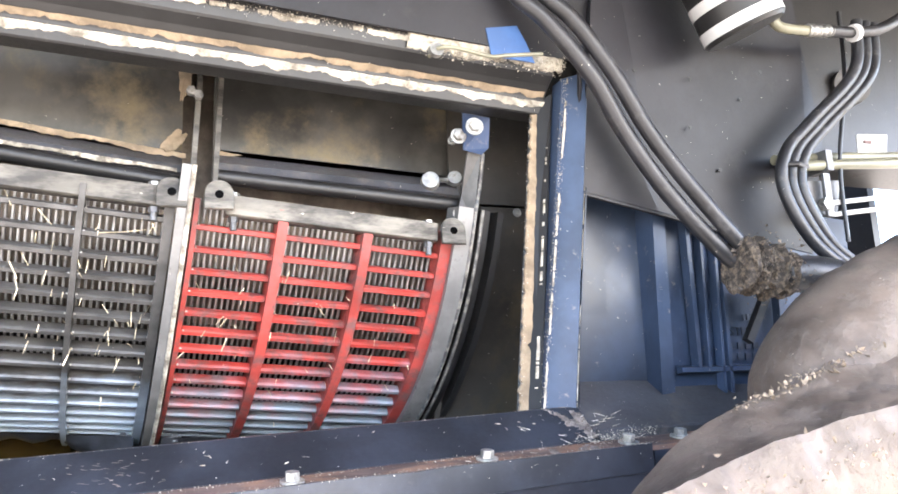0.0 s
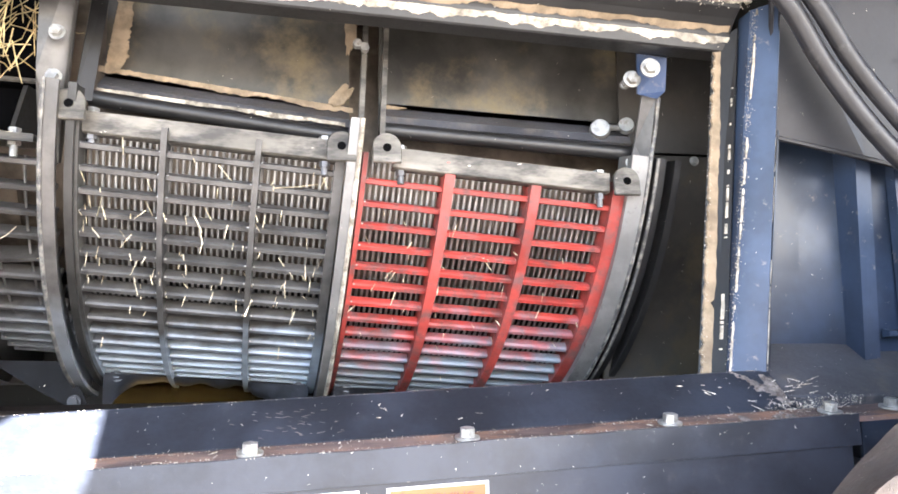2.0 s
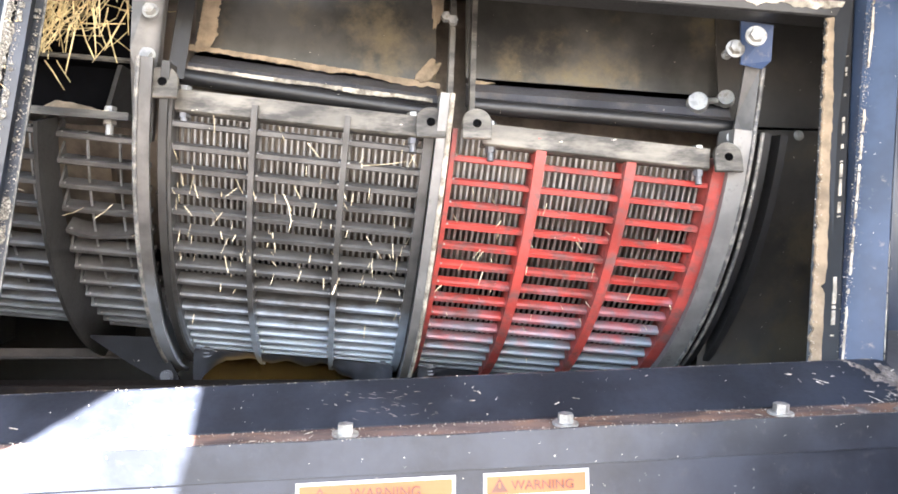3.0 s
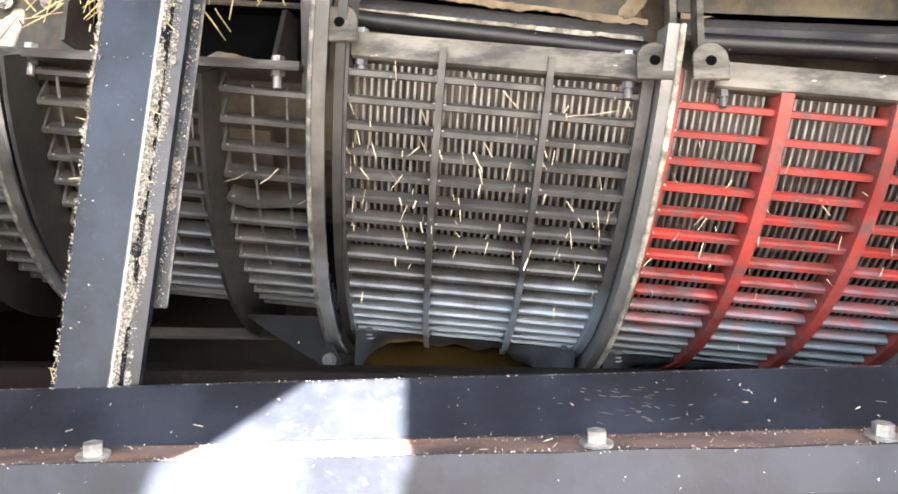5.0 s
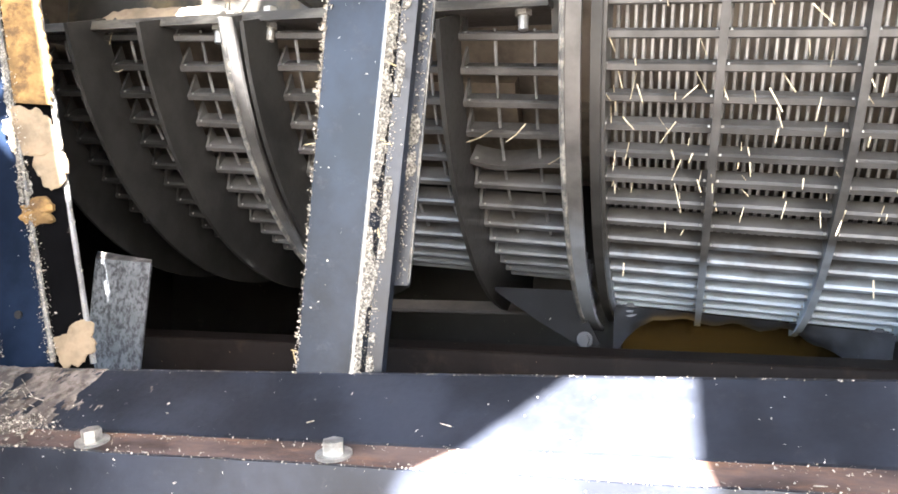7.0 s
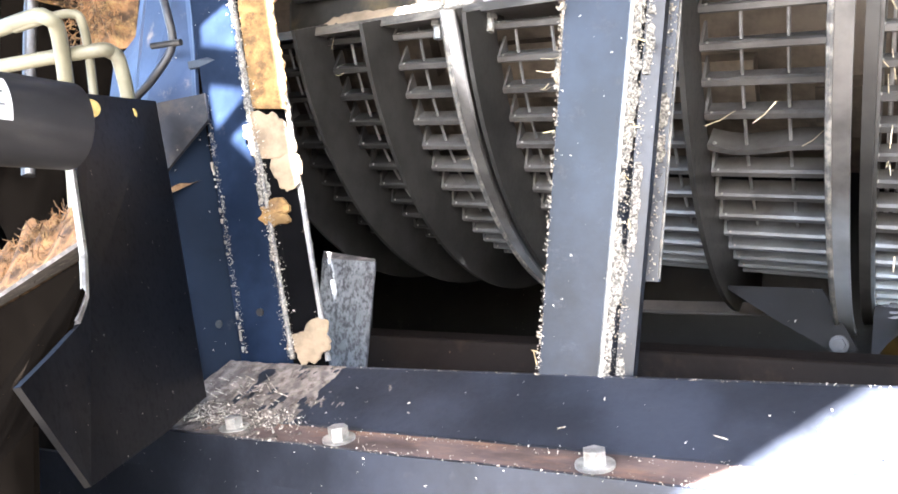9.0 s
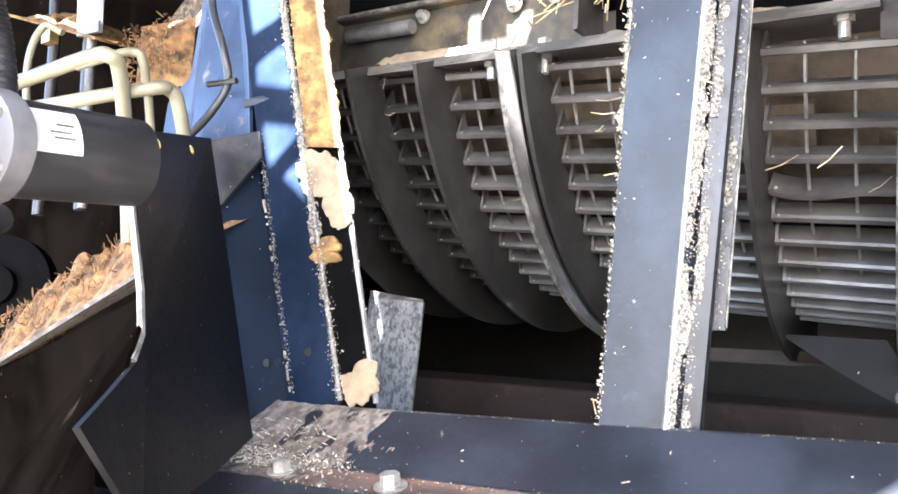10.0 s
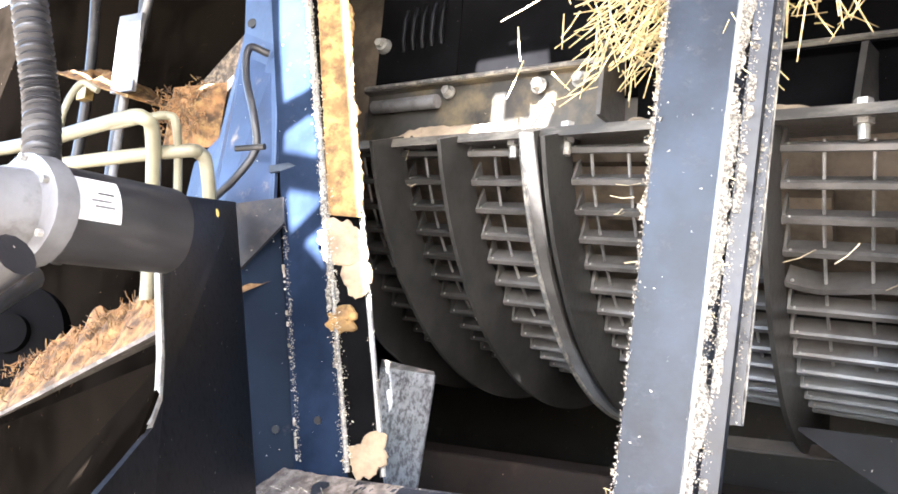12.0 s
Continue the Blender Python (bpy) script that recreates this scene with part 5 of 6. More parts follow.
for p in ((-0.839, -0.021, 1.452), (-0.775, -0.100, 1.435)):
    bm = bmesh.new()
    disc(bm, toward(p, (0.93, -0.35, 0)), 0.006, 0.006, 6)
    disc(bm, toward(p, (0.93, -0.35, 0)), 0.0075, 0.003, 16)
    part("bolt", bm, YELLOW_ZINC, mp, "brass-yellow bolt")

NEAR, FAR = Vector((-0.6545, -0.2705, 1.388)), Vector((-0.6565, -0.1870, 1.394))
AX = (FAR - NEAR).normalized()
mo = thing("electric_motor", NEAR, "black electric motor with a white label on its bracket", "motor")
m0 = toward(NEAR, AX)
L0 = (FAR - NEAR).length
bm = bmesh.new()
tube(bm, [NEAR + AX * (L0 * t) for t in (0, 0.02, 0.08, 0.5, 0.9, 0.97, 1.0)], lambda t: 0.0270 if 0.05 < t < 0.9 else (0.0260 if t <= 0.05 else 0.0235), 40)
part("housing", bm, MOTOR, mo, smooth=True)
bm = bmesh.new()
line = [(0.034 * math.cos(2 * math.pi * k / 24) * (1.0 + 0.08 * math.cos(2 * (2 * math.pi * k / 24))), 0.0305 * math.sin(2 * math.pi * k / 24)) for k in range(24)]
f = [bm.verts.new(m0 @ Vector((x, y, -0.010))) for x, y in line]
b = [bm.verts.new(m0 @ Vector((x, y, 0.002))) for x, y in line]
bm.faces.new(f[::-1])
bm.faces.new(b)
for k in range(24):
    bm.faces.new((f[k], f[(k + 1) % 24], b[(k + 1) % 24], b[k]))
soften(bm, 0.0015, 2)
part("flange", bm, CAST, mo, "cast alloy flange", smooth=True)
bm = bmesh.new()
tube(bm, [NEAR - AX * s for s in (0.009, 0.022, 0.036, 0.048)], lambda t: 0.022 - 0.004 * t, 20)
gb = part("gearbox", bm, CAST, mo, "grey cast gearbox", smooth=True)
for k in range(6):
    a = 2 * math.pi * (k + 0.5) / 6
    bm = bmesh.new()
    disc(bm, m0 @ Matrix.Translation((0.0280 * math.cos(a), 0.0280 * math.sin(a), -0.010)) @ Matrix.Rotation(radians(180), 4, "X"), 0.0022, 0.003, 6)
    part("screw", bm, ZINC, gb)
# label wrapped on the housing
bm = bmesh.new()
inv = m0.inverted()
side_cam = (inv @ Vector((-0.23, -0.47, 1.33))).to_2d().normalized()
base = math.atan2(side_cam.y, side_cam.x)
rise = (inv.to_3x3() @ Vector((0, 0, 1))).to_2d()
LIFT = 0.42 if side_cam.x * rise.y - side_cam.y * rise.x > 0 else -0.42
rows = []
for i in range(9):
    a = base + LIFT - 0.48 + 0.95 * i / 8
    rows.append([bm.verts.new(m0 @ Vector((0.0274 * math.cos(a), 0.0274 * math.sin(a), h))) for h in (0.006, 0.032)])
for p, q in zip(rows, rows[1:]):
    bm.faces.new((p[0], p[1], q[1], q[0]))
lab = part("label", bm, WHITE, mo, "white paper label with small print", smooth=True)
for a0, h0, h1 in ((0.02, 0.014, 0.026), (0.14, 0.016, 0.028), (-0.14, 0.018, 0.028)):
    bm = bmesh.new()
    a = base + LIFT + a0
    v = [bm.verts.new(m0 @ Vector((0.02755 * math.cos(t), 0.02755 * math.sin(t), h))) for t, h in ((a, h0), (a + 0.05, h0), (a + 0.05, h1), (a, h1))]
    bm.faces.new(v)
    part("print_bar", bm, CAST, lab)

# corrugated hose down to the motor
ch = thing("corrugated_hose", (-0.718, -0.246, 1.432), "black corrugated cable hose dropping to the motor", "hose")
bm = bmesh.new()
path = curve_points([(-0.758, -0.274, 1.642), (-0.738, -0.263, 1.552), (-0.725, -0.254, 1.496), (-0.718, -0.248, 1.461), (-0.697, -0.252, 1.416)], 40)
tube(bm, path, lambda t: 0.0105 + 0.0011 * math.sin(t * 2 * math.pi * 44), 14)
part("hose", bm, RUBBER, ch, smooth=True)
bm = bmesh.new()
tube(bm, curve_points([(-0.564, -0.321, 1.353), (-0.609, -0.329, 1.327), (-0.692, -0.286, 1.326), (-0.733, -0.231, 1.359)], 10), 0.010, 12)
part("lower_hose", bm, RUBBER, ch, smooth=True)

# bent cream pipes
for pts, r, label in (([(-1.226, -0.100, 1.525), (-1.078, -0.081, 1.532), (-0.942, -0.064, 1.547), (-0.912, -0.059, 1.545), (-0.916, -0.045, 1.534), (-0.947, -0.014, 1.473), (-0.954, 0.001, 1.372)], 0.0075, "thick cream-painted bent steel pipe"),
                      ([(-1.224, -0.093, 1.501), (-1.055, -0.071, 1.507), (-0.914, -0.019, 1.523), (-0.899, 0.001, 1.525), (-0.899, 0.012, 1.511), (-0.905, 0.028, 1.465), (-0.898, 0.032, 1.374)], 0.0072, "thick cream-painted bent steel pipe behind the bracket"),
                      ([(-0.959, -0.064, 1.541), (-0.914, -0.058, 1.545), (-0.904, -0.041, 1.553), (-0.901, -0.030, 1.546), (-0.919, -0.007, 1.499), (-0.928, 0.013, 1.385)], 0.0043, "thin cream-painted bent steel pipe"),
                      ([(-1.159, -0.005, 1.482), (-1.171, -0.009, 1.565), (-1.165, -0.010, 1.611), (-1.160, 0.002, 1.644), (-1.141, 0.014, 1.636)], 0.0043, "thin tan bent pipe hooked behind the motor")):
    ob = thing("steel_pipe", pts[-1], label, "pipe", "bent pipes by the motor")
    bm = bmesh.new()
    tube(bm, curve_points(pts, 7), r, 14)
    part("pipe", bm, CREAM, ob, smooth=True)
bm = bmesh.new()
box(bm, -1.185, -1.165, 0.011, 0.022, 1.629, 1.649)
soften(bm, 0.002)
tagged(part("pipe_clip", bm, YELLOW_ZINC, None, "small yellow zinc pipe clip"), category="clip")

# blue corner panel with its cable
bp = thing("blue_side_panel", (-0.917, 0.108, 1.404), "blue painted side panel behind the motor, dusty and scratched", "body panel")
bm = bmesh.new()
plate(bm, [(-0.961, 0.065, 1.428), (-0.877, 0.092, 1.441), (-0.889, 0.093, 1.555), (-0.913, 0.097, 1.687), (-0.924, 0.088, 1.884), (-0.995, 0.089, 1.898), (-0.986, 0.104, 1.721), (-1.014, 0.108, 1.589), (-1.080, 0.124, 1.567), (-1.070, 0.103, 1.432)], 0.004)
part("sheet", bm, BLUE, bp)
bm = bmesh.new()
plate(bm, [(-0.887, 0.083, 1.534), (-0.821, 0.094, 1.539), (-0.819, 0.093, 1.530), (-0.886, 0.084, 1.526)], 0.004)
part("stiffener", bm, NAVY, bp)
bm = bmesh.new()
disc(bm, toward((-0.969, 0.101, 1.728), (0.3, -1, 0)), 0.006, 0.003, 14)
part("hole", bm, BLACK, bp)
cb = thing("cable", (-0.955, 0.085, 1.493), "black cable with a clip looped on the blue panel", "cable")
bm = bmesh.new()
tube(bm, curve_points([(-0.923, 0.093, 1.677), (-0.934, 0.073, 1.678), (-0.928, 0.069, 1.640), (-0.904, 0.068, 1.588), (-0.902, 0.074, 1.551), (-0.920, 0.064, 1.515), (-0.951, 0.059, 1.489), (-0.982, 0.061, 1.454)], 8), 0.0046, 10)
part("lead", bm, RUBBER, cb, smooth=True)
bm = bmesh.new()
tube(bm, [Vector((-0.924, 0.065, 1.552)), Vector((-0.887, 0.074, 1.553))], 0.0036, 8)
part("clip", bm, BLACK, cb)

# lower left: weathered sheet, chaff and a black disc standing in for hose loops
ws = thing("dust_sheet", (-1.002, -0.040, 1.163), "weathered dust-coated sheet sloping down from the bracket", "metal sheet")
bm = bmesh.new()
plate(bm, [(-1.413, -0.029, 1.141), (-0.878, -0.023, 1.347), (-0.903, 0.110, 1.394), (-1.400, 0.114, 1.240)], 0.004)
part("sheet", bm, DUSTY, ws)
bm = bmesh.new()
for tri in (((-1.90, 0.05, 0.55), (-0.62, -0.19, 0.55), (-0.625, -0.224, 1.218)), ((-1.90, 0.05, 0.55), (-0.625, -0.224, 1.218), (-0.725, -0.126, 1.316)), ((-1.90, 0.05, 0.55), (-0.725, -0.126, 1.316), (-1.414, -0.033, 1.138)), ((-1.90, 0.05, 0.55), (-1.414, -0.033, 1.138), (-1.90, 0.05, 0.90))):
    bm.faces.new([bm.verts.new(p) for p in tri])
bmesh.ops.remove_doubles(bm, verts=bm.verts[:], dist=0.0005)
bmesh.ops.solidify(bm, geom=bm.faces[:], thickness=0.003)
# the apron's colour is taken near black to stand for shade
part("apron", bm, SHADE_BROWN, ws, "apron below the sheet, coloured near-black for shade")
heap("chaff_pile", (-1.368, -0.005, 1.176), (0.508, -0.009, 0.182), (0.006, 0.125, 0.062), (0, 0, 1), 110, 44, 0.060, CHAFF, "orange-brown chaff piled on the sheet", 21, 1.8)
heap("chaff_pile", (-1.172, 0.134, 1.601), (0.126, -0.004, -0.014), (-0.002, 0.005, 0.091), (0.1, -1, 0.3), 50, 50, 0.020, CHAFF, "orange chaff caught behind the blue panel", 27, 1.8)
# plain wheel and hub added in place of the dark hose loops
pu = thing("belt_pulley", (-1.282, 0.036, 1.262), "black disc with a hub, in place of hose loops among the chaff", "pulley")
mm = toward((-1.268, 0.034, 1.325), (0.55, -0.8, 0.1))
bm = bmesh.new()
disc(bm, mm, 0.066, 0.022, 36)
soften(bm, 0.004, 2)
part("wheel", bm, DEEP_BLACK, pu, smooth=True)
bm = bmesh.new()
disc(bm, mm @ Matrix.Translation((0, 0, 0.021)), 0.025, 0.012, 24)
part("hub", bm, DEEP_BLACK, pu, smooth=True)
# sheets behind the motor; the back sheet's near-black stands for the shade there
for nm, label, c, mat in (("back_sheet", "sheet behind the motor and pipes, shade put into its near-black colour", [(-3.4, 0.33, 0.4), (-0.945, 0.235, 0.4), (-0.945, 0.235, 2.09), (-3.4, 0.33, 2.09)], SHADE_BROWN),
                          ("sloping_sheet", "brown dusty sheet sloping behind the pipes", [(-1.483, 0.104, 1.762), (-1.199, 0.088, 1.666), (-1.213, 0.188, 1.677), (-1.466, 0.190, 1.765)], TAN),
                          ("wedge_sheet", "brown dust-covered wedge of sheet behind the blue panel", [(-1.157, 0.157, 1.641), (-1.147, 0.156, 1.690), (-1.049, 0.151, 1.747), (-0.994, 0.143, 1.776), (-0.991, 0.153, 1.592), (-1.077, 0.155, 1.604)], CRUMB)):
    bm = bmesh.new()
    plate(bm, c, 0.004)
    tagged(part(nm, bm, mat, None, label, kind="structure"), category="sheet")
for pts, r, mat, label in (([(-1.244, 0.097, 2.000), (-1.229, 0.111, 1.804), (-1.265, 0.119, 1.694), (-1.238, 0.107, 1.435)], 0.009, RUBBER, "black hose running down behind the pipes"),
                           ([(-1.204, 0.082, 1.993), (-1.194, 0.094, 1.826), (-1.232, 0.103, 1.719), (-1.209, 0.093, 1.434)], 0.006, CAST, "grey hose running down behind the pipes"),
                           ([(-1.414, 0.116, 2.029), (-1.398, 0.136, 1.736), (-1.383, 0.124, 1.438)], 0.0085, RUBBER, "thick black hose behind the motor")):
    bm = bmesh.new()
    tube(bm, curve_points(pts, 8), r, 12)
    tagged(part("hose", bm, mat, None, label, smooth=True), category="hose")
bm = bmesh.new()
plate(bm, [(-1.251, 0.091, 1.677), (-1.190, 0.087, 1.671), (-1.189, 0.084, 1.784), (-1.250, 0.087, 1.792)], 0.006)
tagged(part("bracket_plate", bm, CAST, None, "pale metal bracket plate behind the motor"), category="bracket")
heap("chaff_pile", (-1.454, 0.096, 1.751), (0.251, -0.011, -0.085), (0.017, 0.092, -0.000), (0, 0, 1), 60, 36, 0.022, CHAFF, "chaff lying on the sloping sheet behind the pipes", 51, 1.8)

# ---- right of the opening: hoses, pipes, filter, tyre ----
def hose(name, pts, r, mat, label, category="hose", group="", rib=0.0, ribs=0):
    ob = thing(name, pts[0], label, category, group)
    bm = bmesh.new()
    tube(bm, curve_points(pts, 10 if not ribs else 40), (lambda t: r + rib * math.sin(t * 6.283 * ribs)) if ribs else r, 14)
    part("tube", bm, mat, ob, smooth=True)
    return ob


hose("rubber_hose", [(0.497, 0.042, 1.891), (0.522, 0.033, 1.828), (0.563, 0.026, 1.791), (0.631, 0.027, 1.718), (0.679, 0.035, 1.648), (0.746, 0.037, 1.561), (0.829, 0.031, 1.475), (0.875, 0.030, 1.451)], 0.0125, RUBBER, "thick grey-black rubber hose hanging beside the opening", group="pair of thick hoses")
hose("rubber_hose", [(0.521, 0.033, 1.888), (0.554, 0.019, 1.829), (0.602, 0.013, 1.787), (0.662, 0.016, 1.716), (0.711, 0.022, 1.645), (0.772, 0.022, 1.571), (0.852, 0.018, 1.484), (0.892, 0.019, 1.456)], 0.0115, RUBBER, "thick grey-black rubber hose hanging beside the opening", group="pair of thick hoses")
ms = thing("muddy_sleeve", (0.882, 0.019, 1.433), "dirt-caked sleeve where the two hoses end", "sleeve")
bm = bmesh.new()
tube(bm, curve_points([(0.839, 0.021, 1.456), (0.876, 0.020, 1.452), (0.920, 0.014, 1.442)], 10), lambda t: 0.034 + 0.006 * math.sin(t * 19) + 0.004 * math.sin(t * 53), 20)
for v in bm.verts:
    v.co += Vector((noise.noise(v.co * 60), noise.noise(v.co * 60 + Vector((9, 0, 0))), noise.noise(v.co * 60 + Vector((0, 9, 0))))) * 0.006
part("mud", bm, CRUMB, ms, "crumbly caked dirt")
bm = bmesh.new()
tube(bm, curve_points([(0.908, 0.014, 1.442), (0.973, 0.008, 1.443), (1.044, 0.002, 1.432)], 8), 0.027, 18)
part("boot", bm, RUBBER, ms, smooth=True)
bm = bmesh.new()
box(bm, 0.955, 0.968, 0.10, 0.112, 1.35, 1.50, Matrix.Translation((0.95, 0.1, 1.42)) @ Matrix.Rotation(radians(32), 4, "Y") @ Matrix.Translation((-0.95, -0.1, -1.42)))
tagged(part("dark_stay", bm, BLACK, None, "narrow black stay below the muddy sleeve"), category="stay")
for dx, r in ((0.0, 0.0095), (0.019, 0.0085), (0.038, 0.0085)):
    hose("bundled_hose", [(1.149 + dx, 0.022, 1.875), (1.129 + dx, 0.024, 1.784), (1.027 + dx, 0.032, 1.690), (0.972 + dx, 0.033, 1.638), (0.957 + dx, 0.033, 1.580), (0.992 + dx, 0.028, 1.502), (1.047 + dx, 0.018, 1.451)], r, RUBBER, "black hydraulic hose in a strapped bundle", group="bundled hoses")
bm = bmesh.new()
tube(bm, [Vector((0.956, 0.033, 1.616)), Vector((0.978, 0.020, 1.615)), Vector((1.010, 0.033, 1.616))], 0.004, 8)
tagged(part("hose_strap", bm, RUBBER, None, "black strap round the hose bundle"), category="strap")
hose("thin_hose", [(1.150, 0.053, 1.908), (1.143, 0.055, 1.785), (1.111, 0.060, 1.638), (1.104, 0.059, 1.507)], 0.0035, RUBBER, "thin black hose hanging beside the pipes")
for z, y in ((0.0, 0.06), (0.016, 0.075)):
    hose("cross_pipe", [(0.988, y, 1.622 + z), (1.116, y, 1.636 + z), (1.351, y, 1.657 + z)], 0.0085, CREAM, "cream steel cross pipe on a clamp", "pipe", "cross pipes")
hose("return_pipe", [(1.000, 0.048, 1.616), (1.026, 0.044, 1.548), (1.072, 0.038, 1.452)], 0.0065, CREAM, "cream steel pipe bending down beside the hoses", "pipe")
cl = thing("pipe_clamp", (1.085, 0.049, 1.629), "zinc clamp holding the cross pipes", "clamp")
bm = bmesh.new()
box(bm, 1.072, 1.085, 0.050, 0.09, 1.621, 1.655)
soften(bm, 0.004, 2)
part("block", bm, CAST, cl)
bm = bmesh.new()
box(bm, 1.067, 1.080, 0.056, 0.062, 1.547, 1.617)
part("strap", bm, CAST, cl)
sk = thing("machine_bracket", (1.056, 0.069, 1.511), "dark bracket with pale bars under the cross pipes", "bracket")
bm = bmesh.new()
plate(bm, [(1.045, 0.069, 1.606), (1.117, 0.070, 1.612), (1.102, 0.070, 1.555), (1.043, 0.069, 1.549)], 0.01)
part("plate", bm, IRON_DARK, sk)
for k in range(2):
    bm = bmesh.new()
    tube(bm, [Vector((1.079, 0.066, 1.570 - 0.019 * k)), Vector((1.346, 0.066, 1.608 - 0.019 * k))], 0.004, 8)
    part("bar", bm, WHITE, sk, "pale bar")
bm = bmesh.new()
disc(bm, toward((1.066, 0.063, 1.566), (0, -1, 0)), 0.011, 0.012, 6)
part("nut", bm, ZINC, sk)
bm = bmesh.new()
plate(bm, [(1.199, 0.097, 1.667), (1.265, 0.095, 1.673), (1.273, 0.094, 1.713), (1.203, 0.096, 1.708)], 0.002)
tg = tagged(part("paper_tag", bm, WHITE, None, "white paper tag with one dark line"), category="tag")
bm = bmesh.new()
box(bm, 1.214, 1.232, 0.0932, 0.0942, 1.692, 1.698)
part("print_bar", bm, INK, tg)
# dark works behind, upper right
bw = thing("dark_casting", (1.243, 0.202, 1.689), "brown-black casting behind the pipes", "casting")
bm = bmesh.new()
box(bm, 1.147, 1.75, 0.16, 0.30, 1.683, 2.08)
soften(bm, 0.02, 2)
part("body", bm, BLACK, bw)
bm = bmesh.new()
disc(bm, toward((1.269, 0.158, 1.824), (-0.3, -1, 0)), 0.035, 0.02, 24)
part("boss", bm, IRON, bw)
# filter canister with white bands
fl = thing("filter_canister", (0.862, -0.025, 1.785), "grey filter canister with white bands over the side panel", "filter")
a, b = Vector((0.807, -0.016, 1.942)), Vector((0.868, -0.016, 1.807))
d = (b - a).normalized()
bm = bmesh.new()
tube(bm, [a + d * s for s in (0, 0.05, 0.10, 0.15, 0.155, 0.16)], lambda t: 0.060 if t < 0.9 else 0.056, 32)
part("body", bm, BLACK, fl, smooth=True)
for s in (0.096, 0.136):
    bm = bmesh.new()
    tube(bm, [a + d * s, a + d * (s + 0.017)], 0.0606, 32)
    part("band", bm, WHITE, fl, "white band", smooth=True)
hf = thing("hose_fitting", (0.968, 0.014, 1.827), "brass hose fitting with a ribbed collar", "fitting")
bm = bmesh.new()
tube(bm, curve_points([(0.957, 0.014, 1.852), (0.968, 0.014, 1.836), (0.994, 0.014, 1.834), (1.031, 0.014, 1.837)], 6), 0.008, 12)
part("elbow", bm, CREAM, hf, smooth=True)
bm = bmesh.new()
tube(bm, curve_points([(1.027, 0.014, 1.837), (1.077, 0.013, 1.842)], 40), lambda t: 0.0095 + 0.0015 * math.sin(t * 6.283 * 5), 12)
part("collar", bm, ZINC, hf, smooth=True)
hose("fitting_hose", [(1.069, 0.013, 1.842), (1.126, 0.012, 1.847), (1.191, 0.011, 1.863), (1.264, 0.008, 1.905)], 0.009, RUBBER, "black hose from the brass fitting")
bm = bmesh.new()
tube(bm, [Vector((1.122, 0.012, 1.844)), Vector((1.132, 0.012, 1.848))], 0.014, 14)
tagged(part("hose_clip", bm, WHITE, None, "white plastic hose clip"), category="clip")
# yellow wire hook on the panel
hk = thing("wire_hook", (0.483, 0.049, 1.735), "yellow zinc wire hook on the panel over the opening", "hook")
bm = bmesh.new()
tube(bm, curve_points([(0.408, 0.071, 1.737), (0.414, 0.047, 1.739), (0.437, 0.045, 1.741), (0.484, 0.044, 1.735), (0.512, 0.044, 1.740), (0.565, 0.044, 1.749)], 8), 0.0028, 9)
part("wire", bm, CREAM, hk, smooth=True)
bm = bmesh.new()
disc(bm, toward((0.411, 0.057, 1.738), (0, -1, 0.1)), 0.010, 0.008, 16)
part("eye", bm, ZINC, hk)
# a spot of light on the panel, painted as a brighter blue plate
bm = bmesh.new()
plate(bm, [(0.492, 0.068, 1.789), (0.541, 0.069, 1.800), (0.555, 0.069, 1.774), (0.566, 0.069, 1.747), (0.528, 0.069, 1.748), (0.499, 0.068, 1.748)], 0.002)
tagged(part("panel_patch", bm, LIGHT_PATCH, None, "bright blue painted patch of light on the panel over the opening"), category="paint patch")

# muddy tyre in front: carcass with two lugs
ty = thing("tyre", (0.95, -0.33, 0.0), "mud-covered ribbed rubber tyre standing in front of the panel", "tyre")


def lobe(name, edge, r, drop, seed, label):
    bm = bmesh.new()
    line = curve_points([Vector(p) + Vector(drop) for p in edge], 18)
    tube(bm, line, lambda t: r * (0.82 + 0.18 * min(1, t * 3)), 72)
    for v in bm.verts:
        n = noise.noise(v.co * 9 + Vector((seed, 0, 0))) * 0.010 + noise.noise(v.co * 34 + Vector((seed, 5, 0))) * 0.0045 + noise.noise(v.co * 90 + Vector((seed, 9, 0))) * 0.0018
        v.co += Vector((0.3, -0.4, 0.8)) * n
    part(name, bm, MUD, ty, label, smooth=True)


